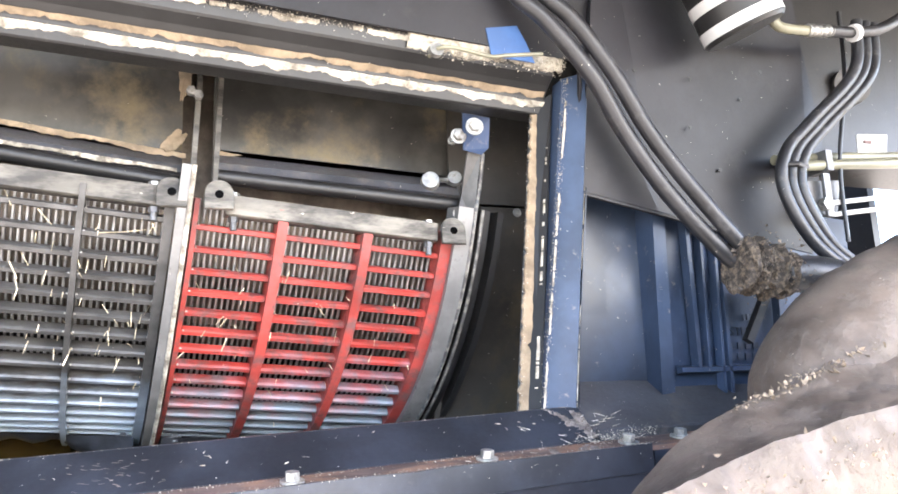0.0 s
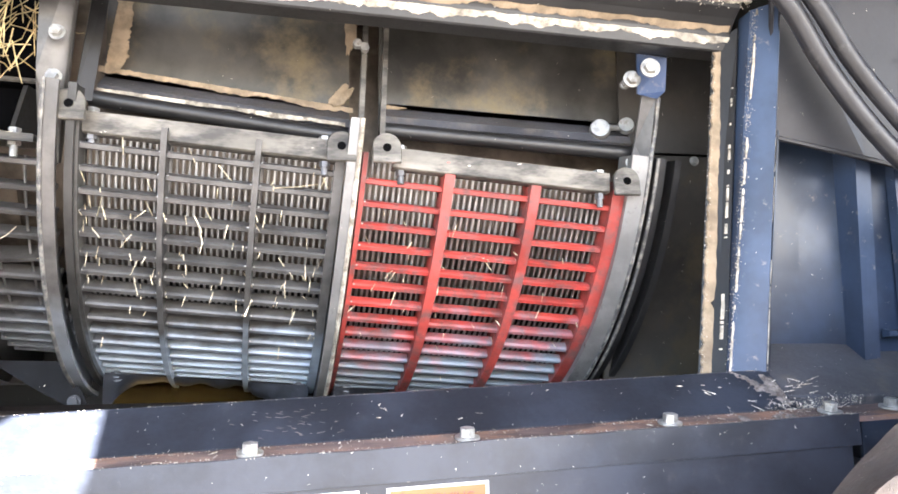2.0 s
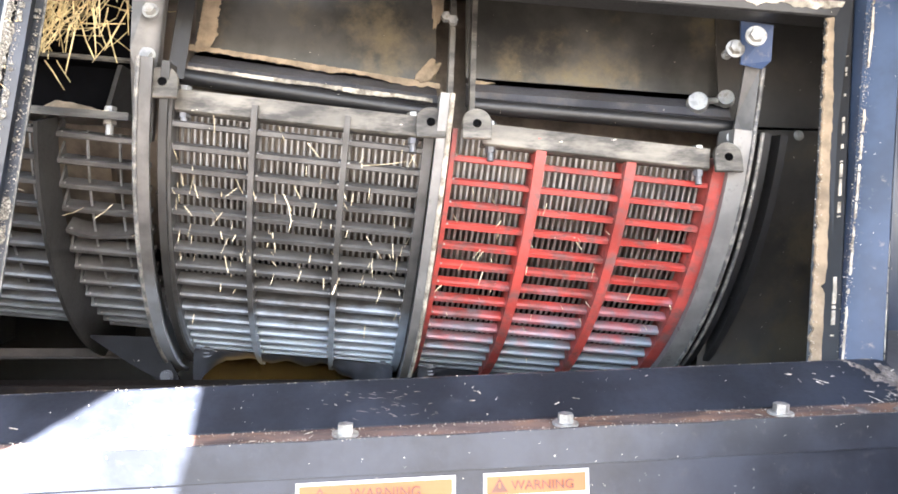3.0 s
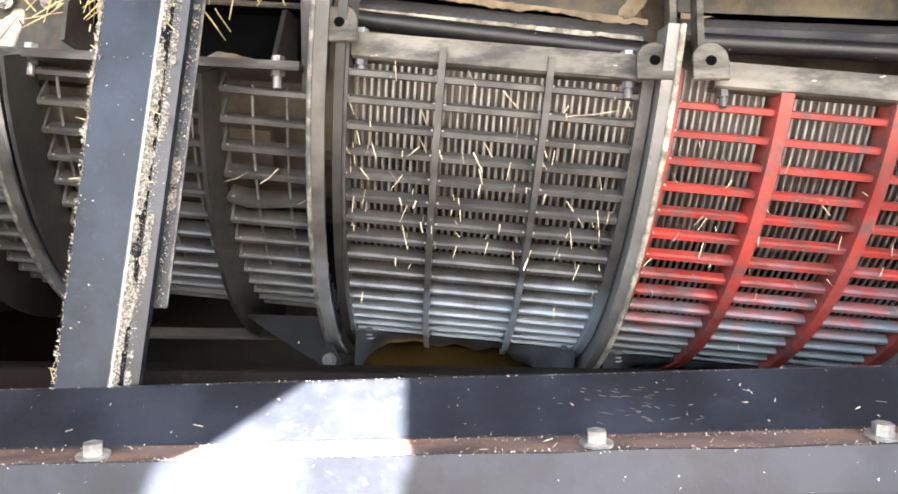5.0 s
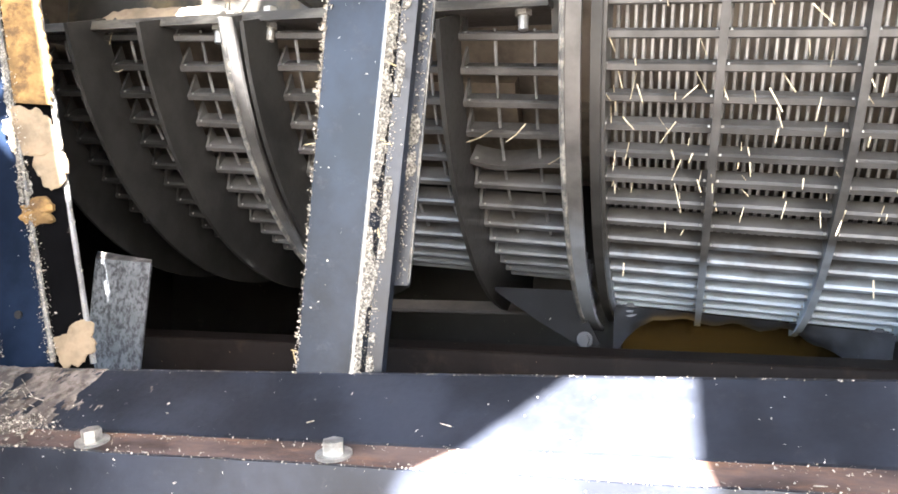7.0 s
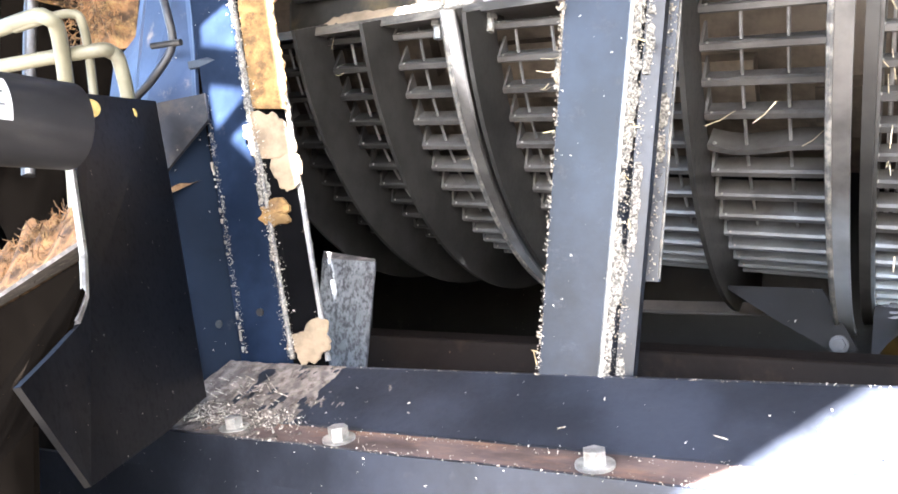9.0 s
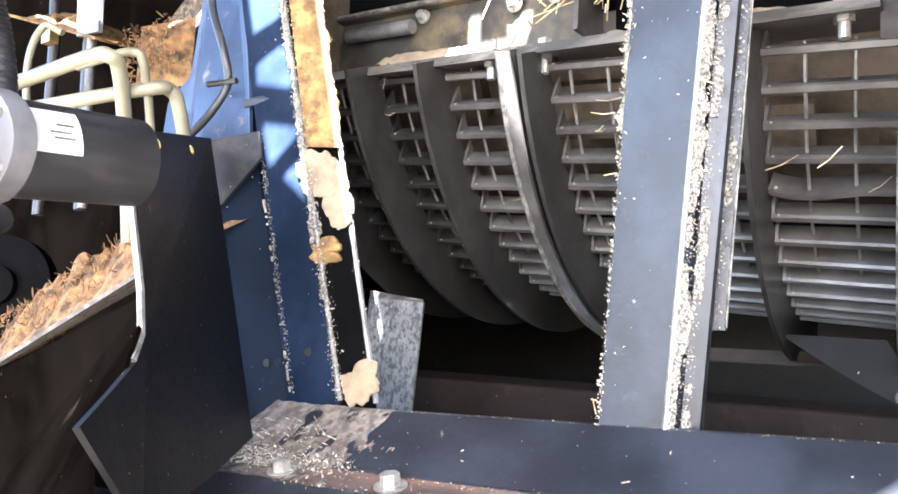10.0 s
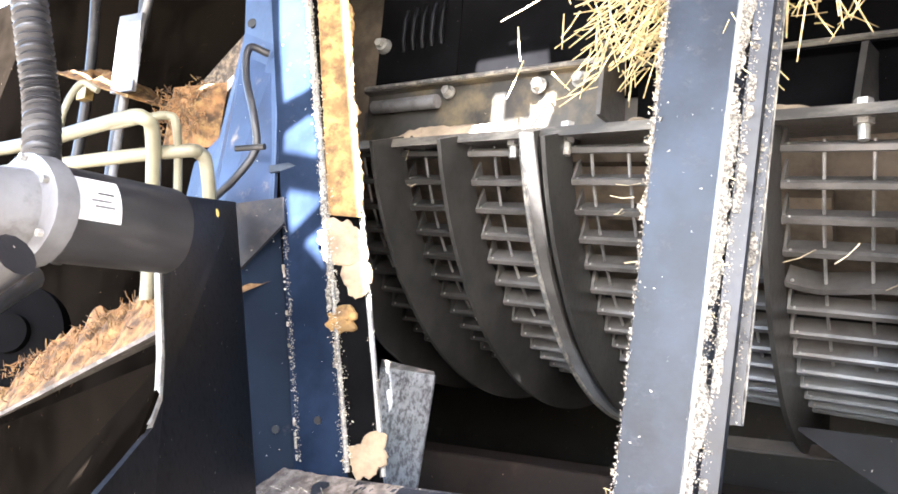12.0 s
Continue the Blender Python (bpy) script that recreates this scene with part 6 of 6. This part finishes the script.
def slab_lug(name, crest, ridge, seed, label):
    """A lug with a flat top between its back crest and its front ridge, and a broad face falling to the carcass."""
    a, b = curve_points([Vector(p) for p in crest], 22), curve_points([Vector(p) for p in ridge], 22)
    bm = bmesh.new()
    rows = []
    for p, q in zip(a, b):
        sec = [p + Vector((0.06, 0.03, -0.30)), p + Vector((0.03, 0.02, -0.06)), p + Vector((0.006, 0.006, -0.010))]
        sec += [p.lerp(q, k / 16) + Vector((0, 0, -0.006 * math.sin(math.pi * k / 16))) for k in range(17)]
        foot = q + Vector((0.085, 0.015, -0.26))
        sec += [q.lerp(foot, k / 30) + Vector((-0.004, -0.012, 0.0)) * math.sin(math.pi * min(1.0, k / 12)) for k in range(1, 31)]
        rows.append([bm.verts.new(v) for v in sec])
    for u, v in zip(rows, rows[1:]):
        for k in range(len(u)):
            m = (k + 1) % len(u)
            bm.faces.new((u[k], v[k], v[m], u[m]))
    bm.faces.new(rows[0])
    bm.faces.new(rows[-1][::-1])
    bmesh.ops.recalc_face_normals(bm, faces=bm.faces)
    for v in bm.verts:
        n = noise.noise(v.co * 14 + Vector((seed, 0, 0))) * 0.005 + noise.noise(v.co * 45 + Vector((seed, 5, 0))) * 0.0030 + noise.noise(v.co * 120 + Vector((seed, 9, 0))) * 0.0014
        v.co += Vector((0.1, -0.6, 0.7)) * n
    part(name, bm, MUD, ty, label, smooth=True)


slab_lug("lug", [(0.374, -0.263, 1.135), (0.447, -0.258, 1.200), (0.471, -0.256, 1.218), (0.513, -0.253, 1.245), (0.584, -0.250, 1.270), (0.645, -0.250, 1.287), (0.703, -0.251, 1.307), (0.789, -0.255, 1.332), (0.939, -0.262, 1.378)],
         [(0.368, -0.353, 1.186), (0.402, -0.356, 1.212), (0.429, -0.354, 1.219), (0.464, -0.351, 1.229), (0.518, -0.346, 1.242), (0.568, -0.342, 1.250), (0.613, -0.342, 1.259), (0.662, -0.345, 1.266), (0.804, -0.352, 1.286)], 1, "muddy tyre lug with a dusty face")
lobe("lug", [(0.688, -0.201, 1.213), (0.691, -0.200, 1.276), (0.705, -0.199, 1.345), (0.737, -0.200, 1.381), (0.789, -0.201, 1.412), (0.860, -0.205, 1.443), (1.012, -0.212, 1.493)], 0.080, (0.040, 0.0, -0.070), 4, "muddy tyre lug")
bm = bmesh.new()
disc(bm, toward((1.30, -0.17, 0.80), (0, 1, 0)), 0.66, 0.10, 64)
part("carcass", bm, MUD, ty, smooth=True)
flakes("dirt_crumbs", [((0.840, 0.001, 1.457), (0.920, -0.006, 1.443), (0.008, 0.016, 0.020), 700, 0.0030)], "crumbs of dirt and chaff on the muddy sleeve", 13, CRUMB)
flakes("mud_chips", [((0.560, -0.263, 1.267), (0.797, -0.263, 1.336), (0.006, 0.005, 0.003), 200, 0.0026), ((0.437, -0.361, 1.206), (0.652, -0.358, 1.233), (0.010, 0.002, 0.012), 120, 0.0022)], "pale chips of dried mud stuck on the tyre", 31, SAND)

# ---- sill bolts, labels, residue, loose straw ----
rng = random.Random(11)
bolt = hex_bolt("sill_bolt", "zinc hex bolt with a washer on the rusty ledge", "bolts along the sill ledge", mat=BOLT)
NORMAL = SILL.to_3x3() @ Vector((0, -0.19, 1))
poses = []
for x in (-0.711, -0.595, -0.386, 0.0, 0.213, 0.433, 0.623, 0.70):
    p = SILL @ Vector((x, -0.001, 0.0))
    poses.append(toward(p, NORMAL) @ Matrix.Rotation(rng.uniform(0, 1), 4, "Z"))
spread(bolt, poses)


def warning_label(x, w, h, z, label):
    ob = thing("warning_label", SILL @ Vector((x, -0.0265, z)), label, "safety label", "safety labels on the lower panel")
    def flat(nm, x0, x1, z0, z1, lift, mat, parent=ob):
        bm = bmesh.new()
        box(bm, x0, x1, -0.0246 - lift, -0.0244 - lift + 0.0002, z0, z1, SILL)
        return part(nm, bm, mat, parent)
    flat("backing", x, x + w, z - h, z, 0.0003, WHITE)
    flat("orange_band", x + 0.003, x + w - 0.003, z - 0.020, z - 0.003, 0.0008, ORANGE)
    lettering("WARNING", 0.0135 * min(1.0, w / 0.11), SILL @ Matrix.Translation((x + w * 0.56, -0.0262, z - 0.0165)) @ FACE, INK, ob)
    bm = bmesh.new()
    c = x + w * 0.15
    v = [bm.verts.new(SILL @ Vector(p)) for p in ((c - 0.008, -0.0258, z - 0.0175), (c + 0.008, -0.0258, z - 0.0175), (c, -0.0258, z - 0.0045))]
    bm.faces.new(v)
    tri = part("warning_triangle", bm, INK, ob)
    bm = bmesh.new()
    box(bm, c - 0.0009, c + 0.0009, -0.0264, -0.0260, z - 0.0135, z - 0.0085, SILL)
    part("mark", bm, ORANGE, tri)
    flat("divider", x + w * 0.30, x + w * 0.30 + 0.0008, z - h + 0.004, z - 0.022, 0.0008, INK)
    for k in range(4):
        flat("print_bar", x + w * 0.35, x + w * (0.88 - 0.1 * (k % 2)), z - 0.030 - 0.008 * k, z - 0.027 - 0.008 * k, 0.0008, INK)
    flat("pictogram", x + w * 0.08, x + w * 0.24, z - 0.055, z - 0.028, 0.0008, INK)


warning_label(-0.043, 0.146, 0.10, -0.0385, "orange and white safety label on the navy panel, partly faded")
warning_label(0.129, 0.100, 0.09, -0.0385, "smaller orange and white safety label on the navy panel")

# residue of old seals round the opening
crust("seal_residue", (0.528, 0.115, 1.227), (0.586, 0.126, 1.704), (1, -0.2, 0), (0, -1, 0.1), 0.026, OCHRE, rng, 0.6, 0.002, "tan seal residue down the jamb", 300)
crust("seal_residue", (0.543, 0.100, 1.226), (0.608, 0.113, 1.713), (1, -0.2, 0), (0, -1, 0.1), 0.004, PALE, rng, 0.9, 0.0012, "pale scraped edge down the jamb", 260, gap=0.05)
crust("seal_residue", (0.551, 0.090, 1.231), (0.624, 0.082, 1.738), (1, 0, 0), (0, -1, 0), 0.0025, PALE, rng, 1.0, 0.0008, "pale chipped paint edge of the jamb", 260, gap=-0.1)
crust("seal_residue", (0.594, 0.075, 1.226), (0.650, 0.097, 1.582), (-1, 0, 0), (0, -1, 0), 0.0010, PALE, rng, 0.8, 0.0006, "bare edge of the jamb face", 160, gap=-0.2)
crust("seal_residue", TOP @ Vector((-0.42, 0.1255, 1.716)), TOP @ Vector((0.605, 0.1255, 1.716)), (0, 0.25, -1), (0, -1, -0.2), 0.010, PALE, rng, 0.65, 0.0009, "pale seal residue along the top rail", 420)
crust("seal_residue", TOP @ Vector((-0.42, 0.117, 1.727)), TOP @ Vector((0.60, 0.117, 1.727)), (0, 0.6, -0.6), (0, -0.7, 0.5), 0.008, OCHRE, rng, 0.8, 0.0008, "tan dust line along the top rail", 420)
crust("seal_residue", TOP @ Vector((-0.20, 0.0905, 1.764)), TOP @ Vector((0.40, 0.0905, 1.764)), (0, 0.15, -1), (0, -1, 0.1), 0.006, PALE, rng, 0.9, 0.002, "white peeling paint along the upper edge", 300, gap=-0.25)
crust("seal_residue", TOP @ Vector((0.38, 0.089, 1.768)), TOP @ Vector((0.615, 0.089, 1.770)), (0, 0.2, -1), (0, -1, 0.2), 0.020, PALE, rng, 0.4, 0.005, "lumpy pale residue at the opening's corner", 120)
# pillar edges
for a, b, side, w, gap, lab in (((-0.4150, 0.0795, 1.215), (-0.3580, 0.0795, 1.82), (1, 0.7, 0), 0.0075, -0.45, "pale dust caked down the pillar's edge"),
                                ((-0.4060, 0.0850, 1.215), (-0.3480, 0.0850, 1.82), (1, 0.45, 0), 0.0045, 0.1, "straw dust caked on the pillar flange"),
                                ((-0.3955, 0.1170, 1.310), (-0.3640, 0.1170, 1.66), (1, 0.2, 0), 0.007, 0.25, "pale flaking dust on the strip beside the pillar")):
    crust("edge_dust", a, b, side, (0.5, -0.8, 0.1), w, FUZZ, rng, 0.9, 0.0012, lab, 460, gap=gap)
flakes("edge_flakes", [((-0.4120, 0.0800, 1.21), (-0.3560, 0.0800, 1.82), (0.0022, 0.002, 0), 1900, 0.0009), ((-0.4060, 0.0860, 1.21), (-0.3480, 0.0860, 1.82), (0.0024, 0.002, 0), 1500, 0.0009),
                       ((-0.4660, 0.0800, 1.21), (-0.4200, 0.0800, 1.82), (0.0010, 0.0015, 0), 1200, 0.0012), ((-0.4480, 0.0850, 1.45), (-0.4310, 0.0850, 1.68), (0.0022, 0.0018, 0), 1100, 0.0026),
                       ((-0.3900, 0.1160, 1.30), (-0.3560, 0.1160, 1.66), (0.003, 0.001, 0), 350, 0.0012)], "pale chaff flakes stuck to the pillar's edges", 5)
flakes("post_flakes", [((-0.730, 0.088, 1.222), (-0.860, 0.088, 1.733), (0.003, 0.003, 0), 2000, 0.0010), ((-0.711, 0.118, 1.219), (-0.834, 0.118, 1.742), (0.0016, 0.001, 0), 700, 0.0009),
                       ((-0.790, 0.083, 1.225), (-0.857, 0.083, 1.495), (0.0015, 0.001, 0), 500, 0.0009)], "pale chaff flakes stuck to the post's seams", 6)
flakes("jamb_flakes", [((0.551, 0.089, 1.231), (0.622, 0.083, 1.733), (0.003, 0.002, 0), 1000, 0.0010), ((0.529, 0.111, 1.232), (0.584, 0.125, 1.692), (0.002, 0.002, 0), 400, 0.0010),
                       (TOP @ Vector((-0.2, 0.089, 1.764)), TOP @ Vector((0.61, 0.089, 1.764)), (0, 0.002, 0.004), 2000, 0.0013), (TOP @ Vector((0.40, 0.090, 1.757)), TOP @ Vector((0.62, 0.088, 1.760)), (0, 0.004, 0.008), 1400, 0.0016)], "pale flakes along the opening's edges", 7)
flakes("sill_flakes", [(SILL @ Vector((-0.70, 0.012, 0.004)), SILL @ Vector((0.66, 0.012, 0.004)), (0, 0.006, 0.0006), 800, 0.0009),
                       (SILL @ Vector((-0.70, -0.01, -0.001)), SILL @ Vector((0.66, -0.01, -0.001)), (0, 0.008, 0.0006), 500, 0.0008),
                       (SILL @ Vector((-0.80, 0.01, 0.008)), SILL @ Vector((-0.65, 0.015, 0.008)), (0, 0.012, 0.004), 900, 0.0013), (SILL @ Vector((0.56, 0.01, 0.008)), SILL @ Vector((0.68, 0.02, 0.012)), (0, 0.014, 0.004), 420, 0.0011)], "flakes of dust and chaff along the sill ledge", 8)
# corner post
crust("edge_dust", (-0.795, 0.091, 1.474), (-0.853, 0.091, 1.747), (0.9, 0.6, 0), (0.5, -0.8, 0), 0.037, TAN, rng, 0.16, 0.002, "orange dust caked down the corner post", 300)
crust("edge_dust", (-0.763, 0.115, 1.436), (-0.835, 0.115, 1.755), (0.9, 0.6, 0), (0.5, -0.8, 0), 0.0035, PALE, rng, 0.8, 0.002, "pale rubbed edge of the orange dust", 220)
crust("edge_dust", (-0.756, 0.090, 1.318), (-0.861, 0.090, 1.735), (-1, 0.0, 0), (0.2, -1, 0), 0.006, FUZZ, rng, 0.9, 0.0015, "pale scraped seam of the post", 260, gap=-0.3)
crust("edge_dust", (-0.792, 0.083, 1.227), (-0.843, 0.083, 1.421), (-1, 0.0, 0), (0.2, -1, 0), 0.0022, PALE, rng, 1.2, 0.001, "pale scraped fold of the post", 200, gap=0.1)
drift("corner_dust", -0.85, -0.58, lambda x, y: 0.50 - 4.6 * (x + 0.775) - 1.5 * abs(y - 0.03), 0.0035, GREYDUST, "pale grey dust and chaff lying in the sill's corner", 3.0)
drift("corner_dust", 0.48, 0.598, lambda x, y: 0.22 - 8.0 * abs(x - 0.59) - 4.0 * abs(y - 0.012), 0.0035, GREYDUST, "grey-brown dust and chaff lying in the sill's far corner", 8.0)

flakes("rim_flakes", [(SILL @ Vector((-0.70, -0.0252, -0.0002)), SILL @ Vector((0.65, -0.0252, -0.0002)), (0, 0.0004, 0.0006), 620, 0.0008),
                      (SILL @ Vector((-0.74, 0.0785, 0.0465)), SILL @ Vector((0.53, 0.0785, 0.0465)), (0, 0.001, 0.0004), 420, 0.0008)], "pale chips along the sill's edges", 9)
splat("post_residue", (-0.7765, 0.0985, 1.4481), (0.0264, 0.0164, -0.0011), (-0.0034, 0.0000, 0.0271), (0.55, -0.8, 0), OCHRE, "tan patch of residue on the post edge", 8.0, 0.002)
splat("post_residue", (-0.7613, 0.1080, 1.4198), (0.0168, 0.0104, -0.0004), (-0.0039, 0.0000, 0.0327), (0.55, -0.8, 0), OCHRE, "tan patch of residue low on the post edge", 4.5, 0.002)
splat("post_residue", (-0.7662, 0.0985, 1.3663), (0.0167, 0.0103, 0.0003), (-0.0020, 0.0000, 0.0161), (0.55, -0.8, 0), TAN, "lump of orange dirt on the post seam", 11.0, 0.008)
splat("post_residue", (-0.7228, 0.1040, 1.2369), (0.0208, 0.0129, 0.0024), (-0.0028, 0.0000, 0.0238), (0.55, -0.8, 0), OCHRE, "tan lump of residue at the foot of the post", 3.0, 0.002)
splat("post_residue", (-0.7792, 0.0940, 1.3917), (0.0078, 0.0048, -0.0000), (-0.0023, 0.0000, 0.0175), (0.55, -0.8, 0), FUZZ, "pale fuzz on the post seam", 5.0, 0.003)

# loose straw and chaff
def on_cage(x, a, r, m):
    return m @ Vector((x, r * math.cos(radians(a)), r * math.sin(radians(a))))


bits = []
for _ in range(95):
    x, a = rng.uniform(-0.23, 0.085), min(243, max(201, rng.gauss(217, 9)))
    p = on_cage(x, a, R_CON + 0.002, CAGE)
    d = Vector((rng.gauss(0, 0.28), rng.uniform(-0.25, 0.15), rng.choice((-1, 1)) * rng.uniform(0.6, 1))).normalized()
    bits.append((p, p + d * rng.uniform(0.006, 0.026), 0))
for _ in range(36):
    x, a = rng.uniform(0.135, 0.48), rng.gauss(217, 9)
    p = on_cage(x, a, R_CON + 0.002, CAGE)
    d = Vector((rng.gauss(0, 0.4), rng.uniform(-0.3, 0.1), rng.choice((-1, 1)) * rng.uniform(0.5, 1))).normalized()
    bits.append((p, p + d * rng.uniform(0.005, 0.020), 0))
for _ in range(18):
    x, a = rng.uniform(-0.90, -0.28), rng.gauss(216, 9)
    p = on_cage(x, a, R_GRATE - 0.048, CAGE)
    d = Vector((rng.gauss(0, 1), rng.uniform(-0.4, 0.1), rng.gauss(0, 0.6))).normalized()
    bits.append((p, p + d * rng.uniform(0.008, 0.035), 0.002))
bits.append((on_cage(0.010, 203.6, R_CON + 0.003, CAGE), on_cage(0.066, 202.2, R_CON + 0.003, CAGE), 0.001))
stalks("caught_straw", bits, DRY_STRAW, "short pale yellow straw bits caught in the concaves and grates", "straw", (0.0004, 0.0009))

bits = []
for _ in range(640):
    cx, cy, cz = rng.gauss(-0.497, 0.085), rng.uniform(0.22, 0.32), rng.uniform(1.675, 1.81)
    if cx < -0.575 and rng.random() < 0.85:
        continue
    cz += 0.03 if cx > -0.42 else 0.0
    a = rng.uniform(0, 6.283)
    p = Vector((cx, cy, cz - 0.12 * abs(cx + 0.48)))
    d = Vector((math.cos(a) * rng.uniform(0.3, 1), -rng.uniform(0.1, 0.8), -rng.uniform(0.1, 1.3))).normalized()
    bits.append((p, p + d * rng.uniform(0.025, 0.085), rng.uniform(-0.003, 0.006)))
for _ in range(150):
    p = Vector((rng.gauss(-0.395, 0.035), rng.uniform(0.20, 0.28), rng.uniform(1.70, 1.80)))
    d = Vector((rng.gauss(-0.25, 0.35), -rng.uniform(0.0, 0.4), -rng.uniform(0.5, 1.2))).normalized()
    bits.append((p, p + d * rng.uniform(0.03, 0.085), rng.uniform(-0.003, 0.005)))
stalks("straw_clump", bits, STRAW, "clump of golden straw hanging over the carrier rail", "straw")

bits = []
for _ in range(60):
    x, s = rng.uniform(-0.80, 0.60), rng.random()
    y = 0.02 + 0.05 * s if rng.random() < 0.45 else rng.uniform(-0.02, 0.02)
    z = (0.004 + (y - 0.02) * 0.73) if y > 0.02 else 0.2 * y
    p = SILL @ Vector((x, y, z + 0.001))
    an = rng.uniform(0, 6.283)
    d = Vector((math.cos(an), math.sin(an) * 0.6, math.sin(an) * 0.35))
    bits.append((p, p + d * rng.uniform(0.002, 0.010), 0))
for x0, many in ((-0.76, 110), (0.60, 45)):
    for _ in range(many):
        p = SILL @ Vector((rng.gauss(x0, 0.035), rng.uniform(-0.015, 0.06), 0.0))
        p.z += 0.006 + max(0.0, (p.y - 0.02)) * 0.73
        an = rng.uniform(0, 6.283)
        bits.append((p, p + Vector((math.cos(an), math.sin(an) * 0.5, rng.uniform(-0.1, 0.4))) * rng.uniform(0.004, 0.018), 0))
stalks("chaff_bits", bits, FLAKE, "bits of chaff scattered along the sill", "chaff", (0.0003, 0.0008))

bits = []
for _ in range(34):
    t = rng.random()
    p = Vector((-0.423, 0.085, 1.222)).lerp(Vector((-0.366, 0.078, 1.814)), t) + Vector((rng.uniform(-0.004, 0.020), rng.uniform(-0.004, 0.018), 0))
    d = Vector((rng.gauss(0, 1), -rng.random(), rng.gauss(0, 1))).normalized()
    bits.append((p, p + d * rng.uniform(0.003, 0.013), 0))
for _ in range(12):
    t = rng.random()
    p = Vector((-0.473, 0.092, 1.219)).lerp(Vector((-0.418, 0.079, 1.821)), t)
    d = Vector((-rng.random(), -rng.random() * 0.6, rng.gauss(0, 1))).normalized()
    bits.append((p, p + d * rng.uniform(0.003, 0.014), 0))
for _ in range(40):
    t = rng.random()
    p = Vector((-0.755, 0.106, 1.218)).lerp(Vector((-0.880, 0.089, 1.803)), t)
    d = Vector((rng.gauss(0, 1), -rng.random(), rng.gauss(0, 1))).normalized()
    bits.append((p, p + d * rng.uniform(0.003, 0.013), 0))
stalks("edge_chaff", bits, STRAW, "chaff stuck to the pillar and post edges", "chaff", (0.0003, 0.0008))

bits = []
for _ in range(2600):
    p = Vector((rng.uniform(-1.33, -0.92), rng.uniform(0.0, 0.11), 0))
    p.z = 1.178 + 0.37 * (p.x + 1.368) + 0.055 * rng.random() + 0.48 * p.y
    d = Vector((rng.gauss(0, 1), -rng.random(), rng.gauss(0, 0.8))).normalized()
    bits.append((p, p + d * rng.uniform(0.004, 0.015), 0.002))
for _ in range(420):
    p = Vector((rng.uniform(-1.165, -1.055), rng.uniform(0.100, 0.120), rng.uniform(1.602, 1.673)))
    d = Vector((rng.gauss(0, 1), -rng.random(), rng.gauss(0, 1))).normalized()
    bits.append((p, p + d * rng.uniform(0.003, 0.012), 0))
stalks("loose_chaff", bits, CHAFF, "loose chaff strands on the piles beside the motor", "chaff", (0.0004, 0.0010))
# scuffs of dried dust rubbed into the sloping sill
bits = []
for _ in range(40):
    x, y = rng.gauss(0.04, 0.028), rng.uniform(0.028, 0.064)
    p = SILL @ Vector((x, y, 0.0052 + (y - 0.02) * 0.73))
    an = rng.uniform(-0.5, 0.3)
    d = Vector((math.cos(an), math.sin(an) * 0.77, math.sin(an) * 0.63))
    bits.append((p, p + d * rng.uniform(0.002, 0.009), 0))
stalks("sill_scuffs", bits, GREYDUST, "grey scuffs of dust rubbed into the sloping sill", "dust", (0.0002, 0.0004))
